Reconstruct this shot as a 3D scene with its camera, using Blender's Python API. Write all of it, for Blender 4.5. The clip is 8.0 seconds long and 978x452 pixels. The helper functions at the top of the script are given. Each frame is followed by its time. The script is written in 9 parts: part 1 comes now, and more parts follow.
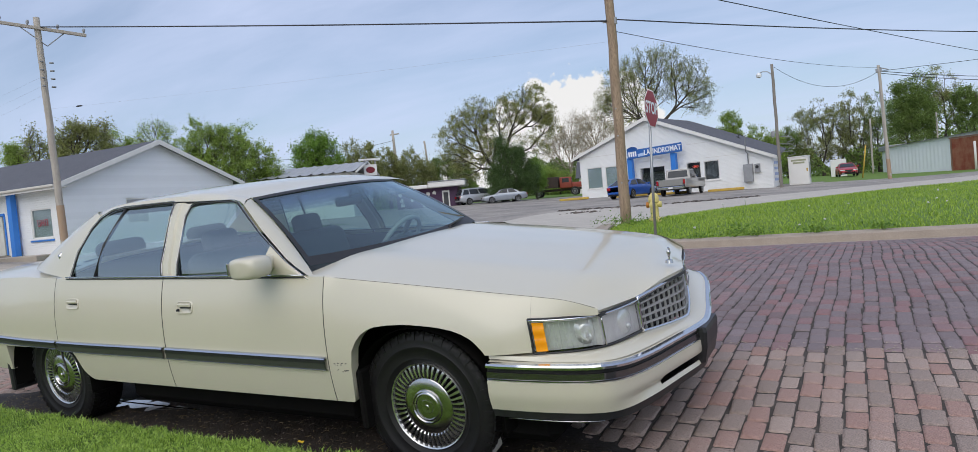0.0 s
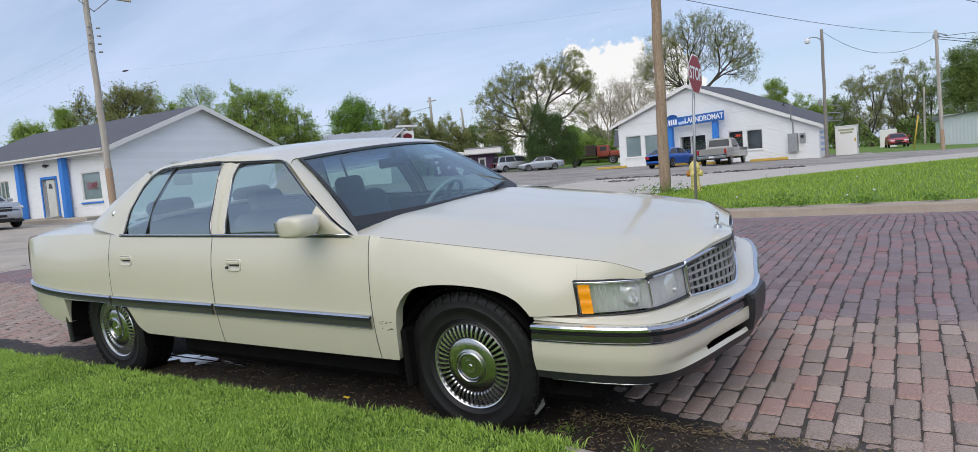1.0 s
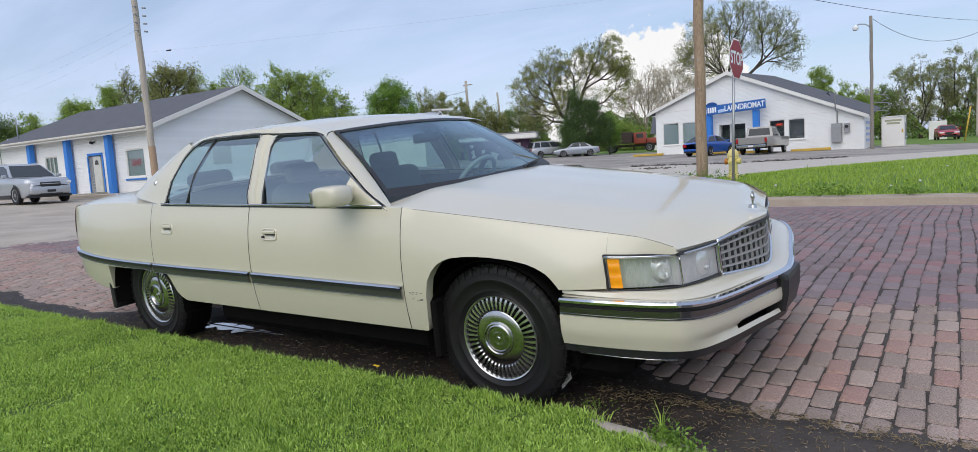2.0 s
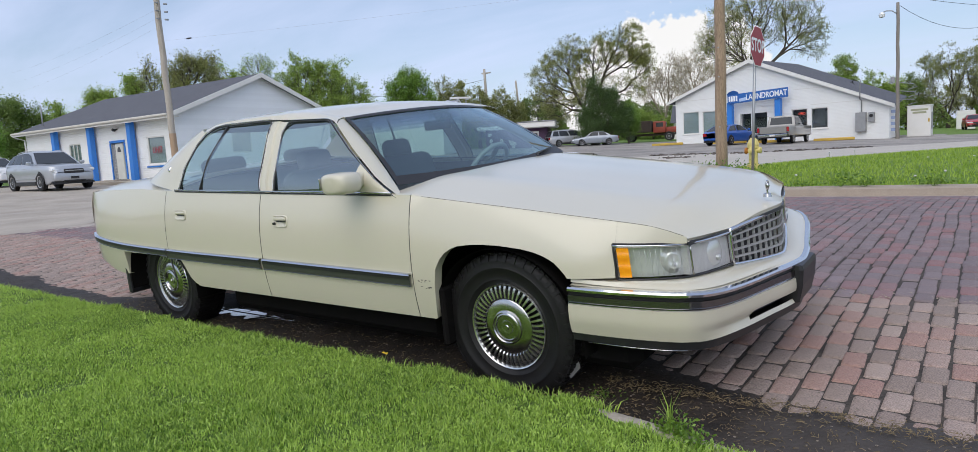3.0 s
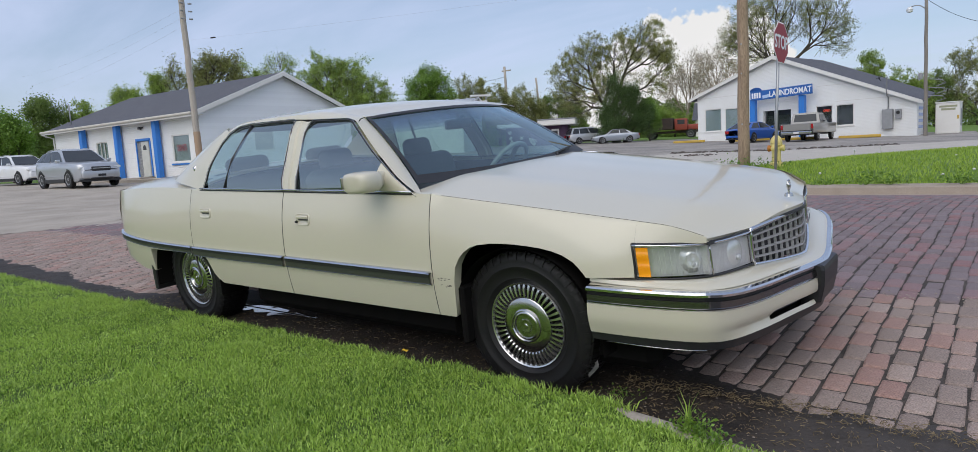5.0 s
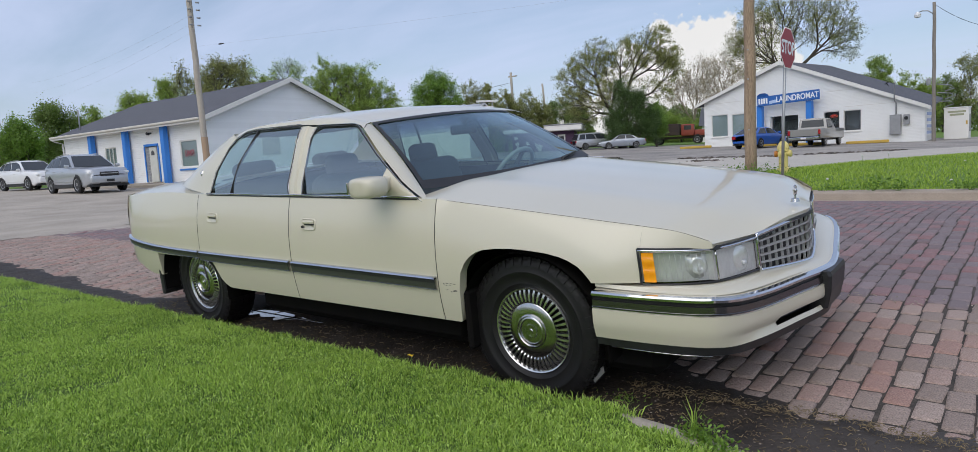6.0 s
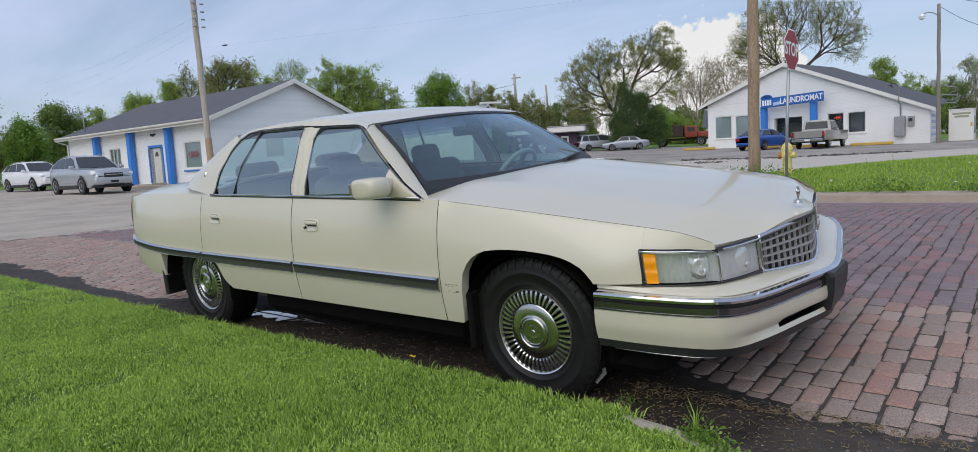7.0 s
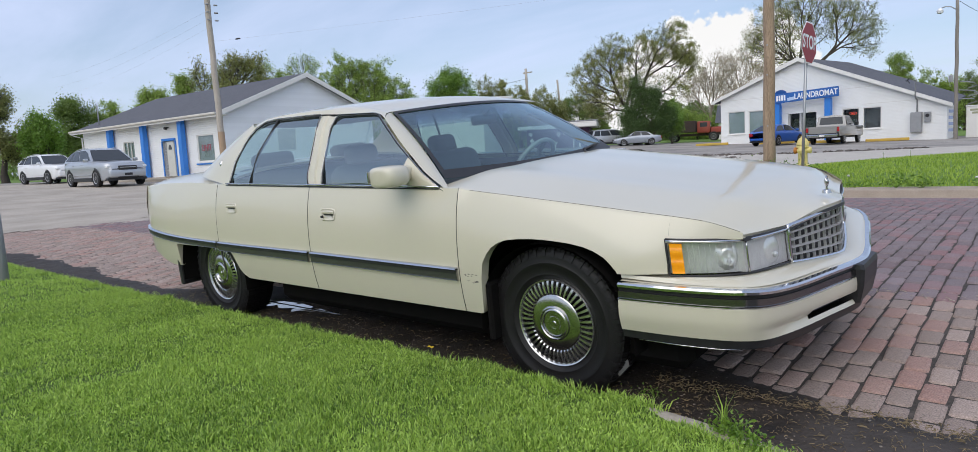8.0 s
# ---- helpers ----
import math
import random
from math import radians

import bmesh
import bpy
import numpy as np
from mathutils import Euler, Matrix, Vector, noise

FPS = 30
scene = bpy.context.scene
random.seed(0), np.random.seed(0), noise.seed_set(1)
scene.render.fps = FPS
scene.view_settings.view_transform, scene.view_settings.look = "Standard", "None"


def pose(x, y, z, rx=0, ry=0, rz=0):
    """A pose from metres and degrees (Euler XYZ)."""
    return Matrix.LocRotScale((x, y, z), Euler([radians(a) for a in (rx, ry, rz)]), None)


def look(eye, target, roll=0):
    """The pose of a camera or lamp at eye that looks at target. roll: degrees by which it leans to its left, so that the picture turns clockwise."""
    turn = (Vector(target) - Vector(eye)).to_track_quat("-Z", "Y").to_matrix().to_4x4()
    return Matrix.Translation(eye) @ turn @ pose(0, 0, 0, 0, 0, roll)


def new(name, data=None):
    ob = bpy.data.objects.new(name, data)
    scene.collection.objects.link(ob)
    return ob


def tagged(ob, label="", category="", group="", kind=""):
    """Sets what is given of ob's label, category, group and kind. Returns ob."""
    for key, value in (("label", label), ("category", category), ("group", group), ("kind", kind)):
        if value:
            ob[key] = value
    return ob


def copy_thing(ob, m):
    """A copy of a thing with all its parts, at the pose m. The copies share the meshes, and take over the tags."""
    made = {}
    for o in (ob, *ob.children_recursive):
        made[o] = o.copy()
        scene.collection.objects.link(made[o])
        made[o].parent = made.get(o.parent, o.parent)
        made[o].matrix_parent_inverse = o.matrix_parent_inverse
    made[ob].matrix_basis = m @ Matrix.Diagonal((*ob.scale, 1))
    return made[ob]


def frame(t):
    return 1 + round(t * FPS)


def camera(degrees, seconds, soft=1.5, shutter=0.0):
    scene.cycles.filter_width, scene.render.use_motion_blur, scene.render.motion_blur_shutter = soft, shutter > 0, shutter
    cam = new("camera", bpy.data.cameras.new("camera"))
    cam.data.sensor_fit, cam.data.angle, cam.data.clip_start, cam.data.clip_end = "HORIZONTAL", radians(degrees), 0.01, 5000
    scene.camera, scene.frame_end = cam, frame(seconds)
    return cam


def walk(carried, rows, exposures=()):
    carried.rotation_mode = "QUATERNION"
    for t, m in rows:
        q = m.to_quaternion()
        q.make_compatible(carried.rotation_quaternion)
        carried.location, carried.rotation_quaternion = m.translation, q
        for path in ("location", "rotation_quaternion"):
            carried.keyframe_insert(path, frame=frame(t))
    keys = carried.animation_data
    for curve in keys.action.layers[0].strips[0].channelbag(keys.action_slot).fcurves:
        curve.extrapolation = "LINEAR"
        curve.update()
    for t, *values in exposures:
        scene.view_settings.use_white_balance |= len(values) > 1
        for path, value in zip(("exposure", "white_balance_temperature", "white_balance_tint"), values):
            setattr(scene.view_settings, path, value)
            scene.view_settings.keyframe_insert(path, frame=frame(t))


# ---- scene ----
PATH = [
    (0, pose(1.7399, -3.3063, 1.137, 88.107, 5.123, 29.005)),
    (0.5, pose(1.6979, -3.3067, 1.1237, 86.415, 4.984, 30.486)),
    (1, pose(1.6916, -3.3154, 1.1102, 85.649, 4.52, 32.063)),
    (1.5, pose(1.695, -3.3374, 1.0776, 85.106, 3.803, 33.663)),
    (3, pose(1.7226, -3.2818, 1.0477, 83.754, 3.212, 36.551)),
    (3.5, pose(1.7188, -3.2762, 1.0461, 83.294, 3.058, 36.786)),
    (4, pose(1.7299, -3.2817, 1.0502, 83.221, 2.928, 36.982)),
    (4.5, pose(1.7341, -3.2864, 1.0532, 83.373, 3.121, 37.615)),
    (5, pose(1.7358, -3.2956, 1.056, 83.644, 3.244, 38.246)),
    (6.5, pose(1.7424, -3.295, 1.0535, 84.252, 3.17, 38.87)),
    (7, pose(1.7441, -3.2932, 1.0519, 84.282, 3.174, 39.061)),
    (7.5, pose(1.716, -3.2941, 1.0413, 84.269, 3.239, 39.532)),
    (8, pose(1.6767, -3.2859, 1.0216, 83.916, 2.949, 39.965)),
]
cam = camera(72.0, 8.0, soft=0.75)
walk(cam, PATH, exposures=[(0, 0.17), (1, 0.29), (3.5, 0.29), (4.5, 0.24), (5, 0.12), (6.5, 0.12), (7, 0.11), (7.5, 0.11), (8, 0.30)])

# ---- sky and sun ----
SUN_EL, SUN_AZ = radians(46), radians(284)   # direction towards the sun, counter-clockwise from +x
sun_way = Vector((math.cos(SUN_EL) * math.cos(SUN_AZ), math.cos(SUN_EL) * math.sin(SUN_AZ), math.sin(SUN_EL)))
sun = new("sun", bpy.data.lights.new("sun", "SUN"))
sun.data.energy, sun.data.angle, sun.data.color = 1.42, radians(74), (1.0, 0.94, 0.85)
sun.matrix_world = look((0, 0, 60), Vector((0, 0, 60)) - sun_way)

world = bpy.data.worlds.new("sky")
scene.world = world
world.use_nodes = True
wn, wl = world.node_tree.nodes, world.node_tree.links
wn.clear()


def wnode(kind, **inputs):
    n = wn.new(kind)
    for k, v in inputs.items():
        n.inputs[k].default_value = v
    return n


sky = wn.new("ShaderNodeTexSky")
sky.sky_type, sky.sun_disc, sky.sun_elevation, sky.sun_rotation = "NISHITA", False, SUN_EL, radians(90) - SUN_AZ
sky.air_density, sky.dust_density, sky.ozone_density = 1.0, 1.5, 1.5
wtc = wn.new("ShaderNodeTexCoord")
# high thin cloud: the view direction projected on a flat layer, stretched into soft streaks
sep = wn.new("ShaderNodeSeparateXYZ")
wl.new(wtc.outputs["Generated"], sep.inputs[0])
lift = wn.new("ShaderNodeMath"); lift.operation = "MAXIMUM"; lift.inputs[1].default_value = 0.0
wl.new(sep.outputs["Z"], lift.inputs[0])
lift2 = wn.new("ShaderNodeMath"); lift2.operation = "ADD"; lift2.inputs[1].default_value = 0.16
wl.new(lift.outputs[0], lift2.inputs[0])
comb = wn.new("ShaderNodeCombineXYZ")
for axis in ("X", "Y"):
    dv = wn.new("ShaderNodeMath"); dv.operation = "DIVIDE"
    wl.new(sep.outputs[axis], dv.inputs[0]); wl.new(lift2.outputs[0], dv.inputs[1])
    wl.new(dv.outputs[0], comb.inputs[axis])
wmap = wn.new("ShaderNodeMapping")
wmap.inputs["Rotation"].default_value = (0, 0, radians(33))
wmap.inputs["Scale"].default_value = (0.55, 1.5, 1.0)
wl.new(comb.outputs[0], wmap.inputs["Vector"])
wno = wnode("ShaderNodeTexNoise", Scale=1.3, Detail=7.0, Roughness=0.56, Distortion=0.3)
wl.new(wmap.outputs[0], wno.inputs["Vector"])
wramp = wn.new("ShaderNodeValToRGB")
wramp.color_ramp.elements[0].position, wramp.color_ramp.elements[0].color = 0.30, (0.30, 0.30, 0.30, 1)
wramp.color_ramp.elements[1].position, wramp.color_ramp.elements[1].color = 0.72, (0.86, 0.86, 0.86, 1)
wl.new(wno.outputs["Fac"], wramp.inputs[0])
mix = wn.new("ShaderNodeMix"); mix.data_type = "RGBA"
mix.inputs["B"].default_value = (4.95, 5.70, 7.72, 1)
wl.new(wramp.outputs[0], mix.inputs["Factor"])
wl.new(sky.outputs[0], mix.inputs["A"])


def wmath(op, a, b=None, clamp=False):
    n = wn.new("ShaderNodeMath")
    n.operation, n.use_clamp = op, clamp
    for i, v in enumerate((a, b)):
        if isinstance(v, (int, float)):
            n.inputs[i].default_value = v
        elif v is not None:
            wl.new(v, n.inputs[i])
    return n.outputs[0]


# heaped cumulus low over the trees: its crown line by bearing, broken into billows
az_deg = wmath("MULTIPLY", wmath("ARCTAN2", sep.outputs["Y"], sep.outputs["X"]), 180 / math.pi)
level = wmath("SQRT", wmath("ADD", wmath("MULTIPLY", sep.outputs["X"], sep.outputs["X"]), wmath("MULTIPLY", sep.outputs["Y"], sep.outputs["Y"])))
rise = wmath("DIVIDE", sep.outputs["Z"], wmath("MAXIMUM", level, 0.001))
crown = None
for mid_, wide_, high_ in ((110.4, 3.9, 0.212), (113.2, 3.7, 0.204), (116.8, 3.8, 0.168), (120.8, 3.6, 0.108), (107.0, 4.0, 0.196), (100.9, 1.6, 0.106)):
    d_ = wmath("DIVIDE", wmath("SUBTRACT", az_deg, mid_), wide_)
    dome = wmath("MULTIPLY", wmath("SQRT", wmath("MAXIMUM", wmath("SUBTRACT", 1.0, wmath("MULTIPLY", d_, d_)), 0.0)), high_)
    crown = dome if crown is None else wmath("MAXIMUM", crown, dome)
bil = wn.new("ShaderNodeTexVoronoi")
bil.feature, bil.inputs["Scale"].default_value, bil.inputs["Smoothness"].default_value = "SMOOTH_F1", 26.0, 0.35
bil.inputs["Detail"].default_value, bil.inputs["Roughness"].default_value = 3.0, 0.55
fluff = wnode("ShaderNodeTexNoise", Scale=38.0, Detail=7.0, Roughness=0.6)
for n_ in (bil, fluff):
    wl.new(wtc.outputs["Generated"], n_.inputs["Vector"])
ragged = wmath("ADD", wmath("MULTIPLY", bil.outputs["Distance"], -0.050), wmath("MULTIPLY", wmath("SUBTRACT", fluff.outputs["Fac"], 0.5), 0.050))
inside = wmath("ADD", wmath("SUBTRACT", crown, rise), wmath("ADD", ragged, 0.032))
body_ = wn.new("ShaderNodeMapRange"); body_.interpolation_type = "SMOOTHSTEP"
body_.inputs["From Min"].default_value, body_.inputs["From Max"].default_value = 0.0, 0.013
wl.new(inside, body_.inputs["Value"])
shade_ = wn.new("ShaderNodeMapRange")
shade_.inputs["From Min"].default_value, shade_.inputs["From Max"].default_value = 0.10, 0.75
wl.new(wmath("ADD", bil.outputs["Distance"], wmath("MULTIPLY", fluff.outputs["Fac"], 0.35)), shade_.inputs["Value"])
tone = wn.new("ShaderNodeMix"); tone.data_type = "RGBA"
tone.inputs["A"].default_value, tone.inputs["B"].default_value = (10.2, 9.9, 9.2, 1), (7.2, 7.1, 7.0, 1)
wl.new(shade_.outputs[0], tone.inputs["Factor"])
heaped = wn.new("ShaderNodeMix"); heaped.data_type = "RGBA"
wl.new(wmath("MULTIPLY", body_.outputs[0], wmath("MULTIPLY", wmath("GREATER_THAN", crown, 0.002), 0.95)), heaped.inputs["Factor"])
wl.new(mix.outputs["Result"], heaped.inputs["A"])
wl.new(tone.outputs["Result"], heaped.inputs["B"])
wbg = wnode("ShaderNodeBackground", Strength=0.11)
wl.new(heaped.outputs["Result"], wbg.inputs["Color"])
wout = wn.new("ShaderNodeOutputWorld")
wl.new(wbg.outputs[0], wout.inputs["Surface"])


# ---- materials ----
def paint(name, rgb, rough=0.5, metal=0.0, spots=0.0, scale=6.0, grain=0.0, grain_scale=120.0, bump=0.0, bump_scale=60.0,
          other=None, coat=0.0, hue_random=0.0, by_object=0.0, by_island=0.0, spec=0.5, stretch=(1, 1, 1), sharp=0.0):
    """Procedural surface: a base colour that drifts towards `other` in stains, a fine grain, and relief."""
    m = bpy.data.materials.new(name)
    m.use_nodes = True
    n, l = m.node_tree.nodes, m.node_tree.links
    b = n["Principled BSDF"]
    b.inputs["Roughness"].default_value, b.inputs["Metallic"].default_value = rough, metal
    b.inputs["Coat Weight"].default_value, b.inputs["Coat Roughness"].default_value = coat, 0.09
    b.inputs["Specular IOR Level"].default_value = spec
    tc = n.new("ShaderNodeTexCoord")
    mp = n.new("ShaderNodeMapping")
    mp.inputs["Scale"].default_value = stretch
    l.new(tc.outputs["Object"], mp.inputs["Vector"])
    rgb4 = (*rgb, 1)
    far = (*(other or [c * 0.55 for c in rgb]), 1)
    mx = n.new("ShaderNodeMix"); mx.data_type = "RGBA"
    mx.inputs["A"].default_value, mx.inputs["B"].default_value = rgb4, far
    a = n.new("ShaderNodeTexNoise")
    a.inputs["Scale"].default_value, a.inputs["Detail"].default_value, a.inputs["Roughness"].default_value = scale, 6, 0.62
    l.new(mp.outputs[0], a.inputs["Vector"])
    r = n.new("ShaderNodeMapRange")
    half = 0.22 - 0.18 * sharp
    r.inputs["From Min"].default_value, r.inputs["From Max"].default_value = 0.5 - half, 0.5 + half
    r.inputs["To Max"].default_value = spots
    l.new(a.outputs["Fac"], r.inputs["Value"])
    if hue_random:
        both = []
        for node, out in (("ShaderNodeObjectInfo", "Random"), ("ShaderNodeNewGeometry", "Random Per Island")):
            both.append(n.new(node).outputs[out])
        ad = n.new("ShaderNodeMath"); ad.operation = "ADD"
        l.new(both[0], ad.inputs[0]); l.new(both[1], ad.inputs[1])
        fr = n.new("ShaderNodeMath"); fr.operation = "FRACT"
        l.new(ad.outputs[0], fr.inputs[0])
        hm = n.new("ShaderNodeMapRange")
        hm.inputs["From Min"].default_value, hm.inputs["From Max"].default_value = 0.02, 0.55
        hm.inputs["To Max"].default_value = hue_random
        l.new(fr.outputs[0], hm.inputs["Value"])
        sm = n.new("ShaderNodeMath"); sm.operation = "ADD"; sm.use_clamp = True
        l.new(r.outputs[0], sm.inputs[0]); l.new(hm.outputs[0], sm.inputs[1])
        l.new(sm.outputs[0], mx.inputs["Factor"])
    else:
        l.new(r.outputs[0], mx.inputs["Factor"])
    col = mx.outputs["Result"]
    g = n.new("ShaderNodeTexNoise")
    g.inputs["Scale"].default_value, g.inputs["Detail"].default_value = grain_scale, 3
    l.new(mp.outputs[0], g.inputs["Vector"])
    value = None
    if grain:
        gr = n.new("ShaderNodeMapRange")
        gr.inputs["From Min"].default_value, gr.inputs["From Max"].default_value = 0.3, 0.7
        gr.inputs["To Min"].default_value, gr.inputs["To Max"].default_value = 1 - grain, 1 + grain
        l.new(g.outputs["Fac"], gr.inputs["Value"])
        value = gr.outputs[0]
    for amount, node, out in ((by_object, "ShaderNodeObjectInfo", "Random"), (by_island, "ShaderNodeNewGeometry", "Random Per Island")):
        if amount:
            oi = n.new(node)
            orr = n.new("ShaderNodeMapRange")
            orr.inputs["To Min"].default_value, orr.inputs["To Max"].default_value = 1 - amount, 1 + amount
            l.new(oi.outputs[out], orr.inputs["Value"])
            if value is None:
                value = orr.outputs[0]
            else:
                mu = n.new("ShaderNodeMath"); mu.operation = "MULTIPLY"
                l.new(value, mu.inputs[0]); l.new(orr.outputs[0], mu.inputs[1])
                value = mu.outputs[0]
    if value is not None:
        hs = n.new("ShaderNodeHueSaturation")
        l.new(col, hs.inputs["Color"]); l.new(value, hs.inputs["Value"])
        col = hs.outputs[0]
    l.new(col, b.inputs["Base Color"])
    if bump:
        bn = n.new("ShaderNodeTexNoise")
        bn.inputs["Scale"].default_value, bn.inputs["Detail"].default_value = bump_scale, 5
        l.new(mp.outputs[0], bn.inputs["Vector"])
        bp = n.new("ShaderNodeBump")
        bp.inputs["Strength"].default_value, bp.inputs["Distance"].default_value = bump, 0.01
        l.new(bn.outputs["Fac"], bp.inputs["Height"])
        l.new(bp.outputs[0], b.inputs["Normal"])
    return m


def glass(name, tint, mirror=0.05, gloss_rough=0.0, sheen=(1, 1, 1), rise=5.0):
    """A pane: what lies behind shows through the tint, and the sky mirrors in it, more so at a slant."""
    m = bpy.data.materials.new(name)
    m.use_nodes = True
    n, l = m.node_tree.nodes, m.node_tree.links
    n.clear()
    t = n.new("ShaderNodeBsdfTransparent"); t.inputs[0].default_value = (*tint, 1)
    g = n.new("ShaderNodeBsdfGlossy"); g.inputs["Roughness"].default_value = gloss_rough
    g.inputs["Color"].default_value = (*sheen, 1)
    f = n.new("ShaderNodeLayerWeight"); f.inputs["Blend"].default_value = 0.5
    p5 = n.new("ShaderNodeMath"); p5.operation = "POWER"; p5.inputs[1].default_value = rise
    l.new(f.outputs["Facing"], p5.inputs[0])
    ma = n.new("ShaderNodeMath"); ma.operation = "MULTIPLY_ADD"; ma.use_clamp = True
    ma.inputs[1].default_value, ma.inputs[2].default_value = 1 - mirror, mirror
    l.new(p5.outputs[0], ma.inputs[0])
    mxs = n.new("ShaderNodeMixShader")
    o = n.new("ShaderNodeOutputMaterial")
    l.new(ma.outputs[0], mxs.inputs[0]); l.new(t.outputs[0], mxs.inputs[1]); l.new(g.outputs[0], mxs.inputs[2])
    l.new(mxs.outputs[0], o.inputs[0])
    return m


def leafy(name, a, b, thin=0.35, gloss=0.5):
    """Leaves and grass: colour by leaf, some light through the blade."""
    m = bpy.data.materials.new(name)
    m.use_nodes = True
    n, l = m.node_tree.nodes, m.node_tree.links
    bs = n["Principled BSDF"]
    bs.inputs["Roughness"].default_value = 0.42
    bs.inputs["Specular IOR Level"].default_value = gloss
    geo = n.new("ShaderNodeNewGeometry")
    tc = n.new("ShaderNodeTexCoord")
    no = n.new("ShaderNodeTexNoise"); no.inputs["Scale"].default_value = 0.9; no.inputs["Detail"].default_value = 4
    l.new(tc.outputs["Object"], no.inputs["Vector"])
    ad = n.new("ShaderNodeMath"); ad.operation = "ADD"
    l.new(geo.outputs["Random Per Island"], ad.inputs[0]); l.new(no.outputs["Fac"], ad.inputs[1])
    mr = n.new("ShaderNodeMapRange"); mr.inputs["From Min"].default_value, mr.inputs["From Max"].default_value = 0.35, 1.25
    l.new(ad.outputs[0], mr.inputs["Value"])
    mx = n.new("ShaderNodeMix"); mx.data_type = "RGBA"
    mx.inputs["A"].default_value, mx.inputs["B"].default_value = (*a, 1), (*b, 1)
    l.new(mr.outputs[0], mx.inputs["Factor"])
    l.new(mx.outputs["Result"], bs.inputs["Base Color"])
    tr = n.new("ShaderNodeBsdfTranslucent")
    l.new(mx.outputs["Result"], tr.inputs["Color"])
    ms = n.new("ShaderNodeMixShader"); ms.inputs[0].default_value = thin
    l.new(bs.outputs[0], ms.inputs[1]); l.new(tr.outputs[0], ms.inputs[2])
    l.new(ms.outputs[0], n["Material Output"].inputs[0])
    return m


def glow(name, rgb, strength):
    m = bpy.data.materials.new(name)
    m.use_nodes = True
    n, l = m.node_tree.nodes, m.node_tree.links
    n["Principled BSDF"].inputs["Base Color"].default_value = (*rgb, 1)
    n["Principled BSDF"].inputs["Emission Color"].default_value = (*rgb, 1)
    n["Principled BSDF"].inputs["Emission Strength"].default_value = strength
    return m


CREAM = paint("cream car paint", (0.615, 0.575, 0.455), rough=0.34, spots=0.14, scale=3.0, other=(0.55, 0.51, 0.39), coat=0.85, grain=0.015, grain_scale=300)
CHROME = paint("chrome", (0.64, 0.65, 0.68), rough=0.09, metal=1.0, spots=0.25, scale=25, other=(0.5, 0.5, 0.5))
DULL_CHROME = paint("brushed wheel cover metal", (0.60, 0.60, 0.59), rough=0.19, metal=1.0, spots=0.4, scale=30, other=(0.38, 0.36, 0.33))
FIN_METAL = paint("bright wheel cover metal", (0.72, 0.72, 0.71), rough=0.22, metal=0.95, spots=0.4, scale=30, other=(0.58, 0.57, 0.55))
BAND = paint("dark mirror band", (0.16, 0.155, 0.16), rough=0.12, metal=0.9, spots=0.4, scale=20, other=(0.16, 0.155, 0.15))
RUBBER = paint("tyre rubber", (0.0070, 0.0070, 0.0075), rough=0.55, spots=0.5, scale=14, other=(0.018, 0.016, 0.015), bump=0.12, bump_scale=220, spec=0.36)
BLACK_TRIM = paint("black plastic trim", (0.013, 0.013, 0.015), rough=0.42, spots=0.4, scale=20, other=(0.05, 0.05, 0.05))
GREY_TRIM = paint("grey-green rub strip", (0.060, 0.064, 0.054), rough=0.36, spots=0.5, scale=12, other=(0.040, 0.044, 0.036), stretch=(0.3, 1, 4))
DARK = paint("dark underbody", (0.006, 0.006, 0.006), rough=0.95, spots=0.5, scale=8, other=(0.012, 0.010, 0.009), spec=0.1)
GAP = paint("panel gap shadow seal", (0.085, 0.08, 0.07), rough=0.8)
SEAM = paint("hood seam shadow line", (0.20, 0.19, 0.15), rough=0.8)
LEATHER = paint("grey leather", (0.12, 0.124, 0.13), rough=0.55, spots=0.4, scale=9, other=(0.06, 0.062, 0.066), bump=0.2, bump_scale=90)
DASH = paint("dark dashboard vinyl", (0.07, 0.072, 0.085), rough=0.55, spots=0.4, scale=9, other=(0.045, 0.045, 0.055), bump=0.15, bump_scale=160)
GLASS = glass("tinted car glass", (0.70, 0.83, 0.82), 0.30, sheen=(0.88, 0.98, 1.0))
WINDSHIELD = glass("windshield glass", (0.56, 0.80, 0.76), 0.09, sheen=(0.78, 0.93, 1.0), rise=3.0)
SUN_BAND = glass("blue sun band", (0.66, 0.66, 0.84), 0.01)
LENS = glass("headlight lens", (0.94, 0.95, 0.94), 0.08, 0.02)
PANE = glass("window pane", (0.78, 0.83, 0.85), 0.06)
AMBER = paint("amber lens", (1.0, 0.40, 0.015), rough=0.18, spots=0.5, scale=40, other=(0.85, 0.22, 0.0), coat=0.6)
REFLECTOR = paint("lamp reflector", (0.80, 0.81, 0.82), rough=0.20, metal=0.35, spots=0.5, scale=30, other=(0.46, 0.47, 0.47), stretch=(1, 3, 1))
FLASH = paint("bright lamp bowl", (0.92, 0.93, 0.93), rough=0.16, metal=0.45, spots=0.5, scale=50, other=(0.6, 0.62, 0.6))
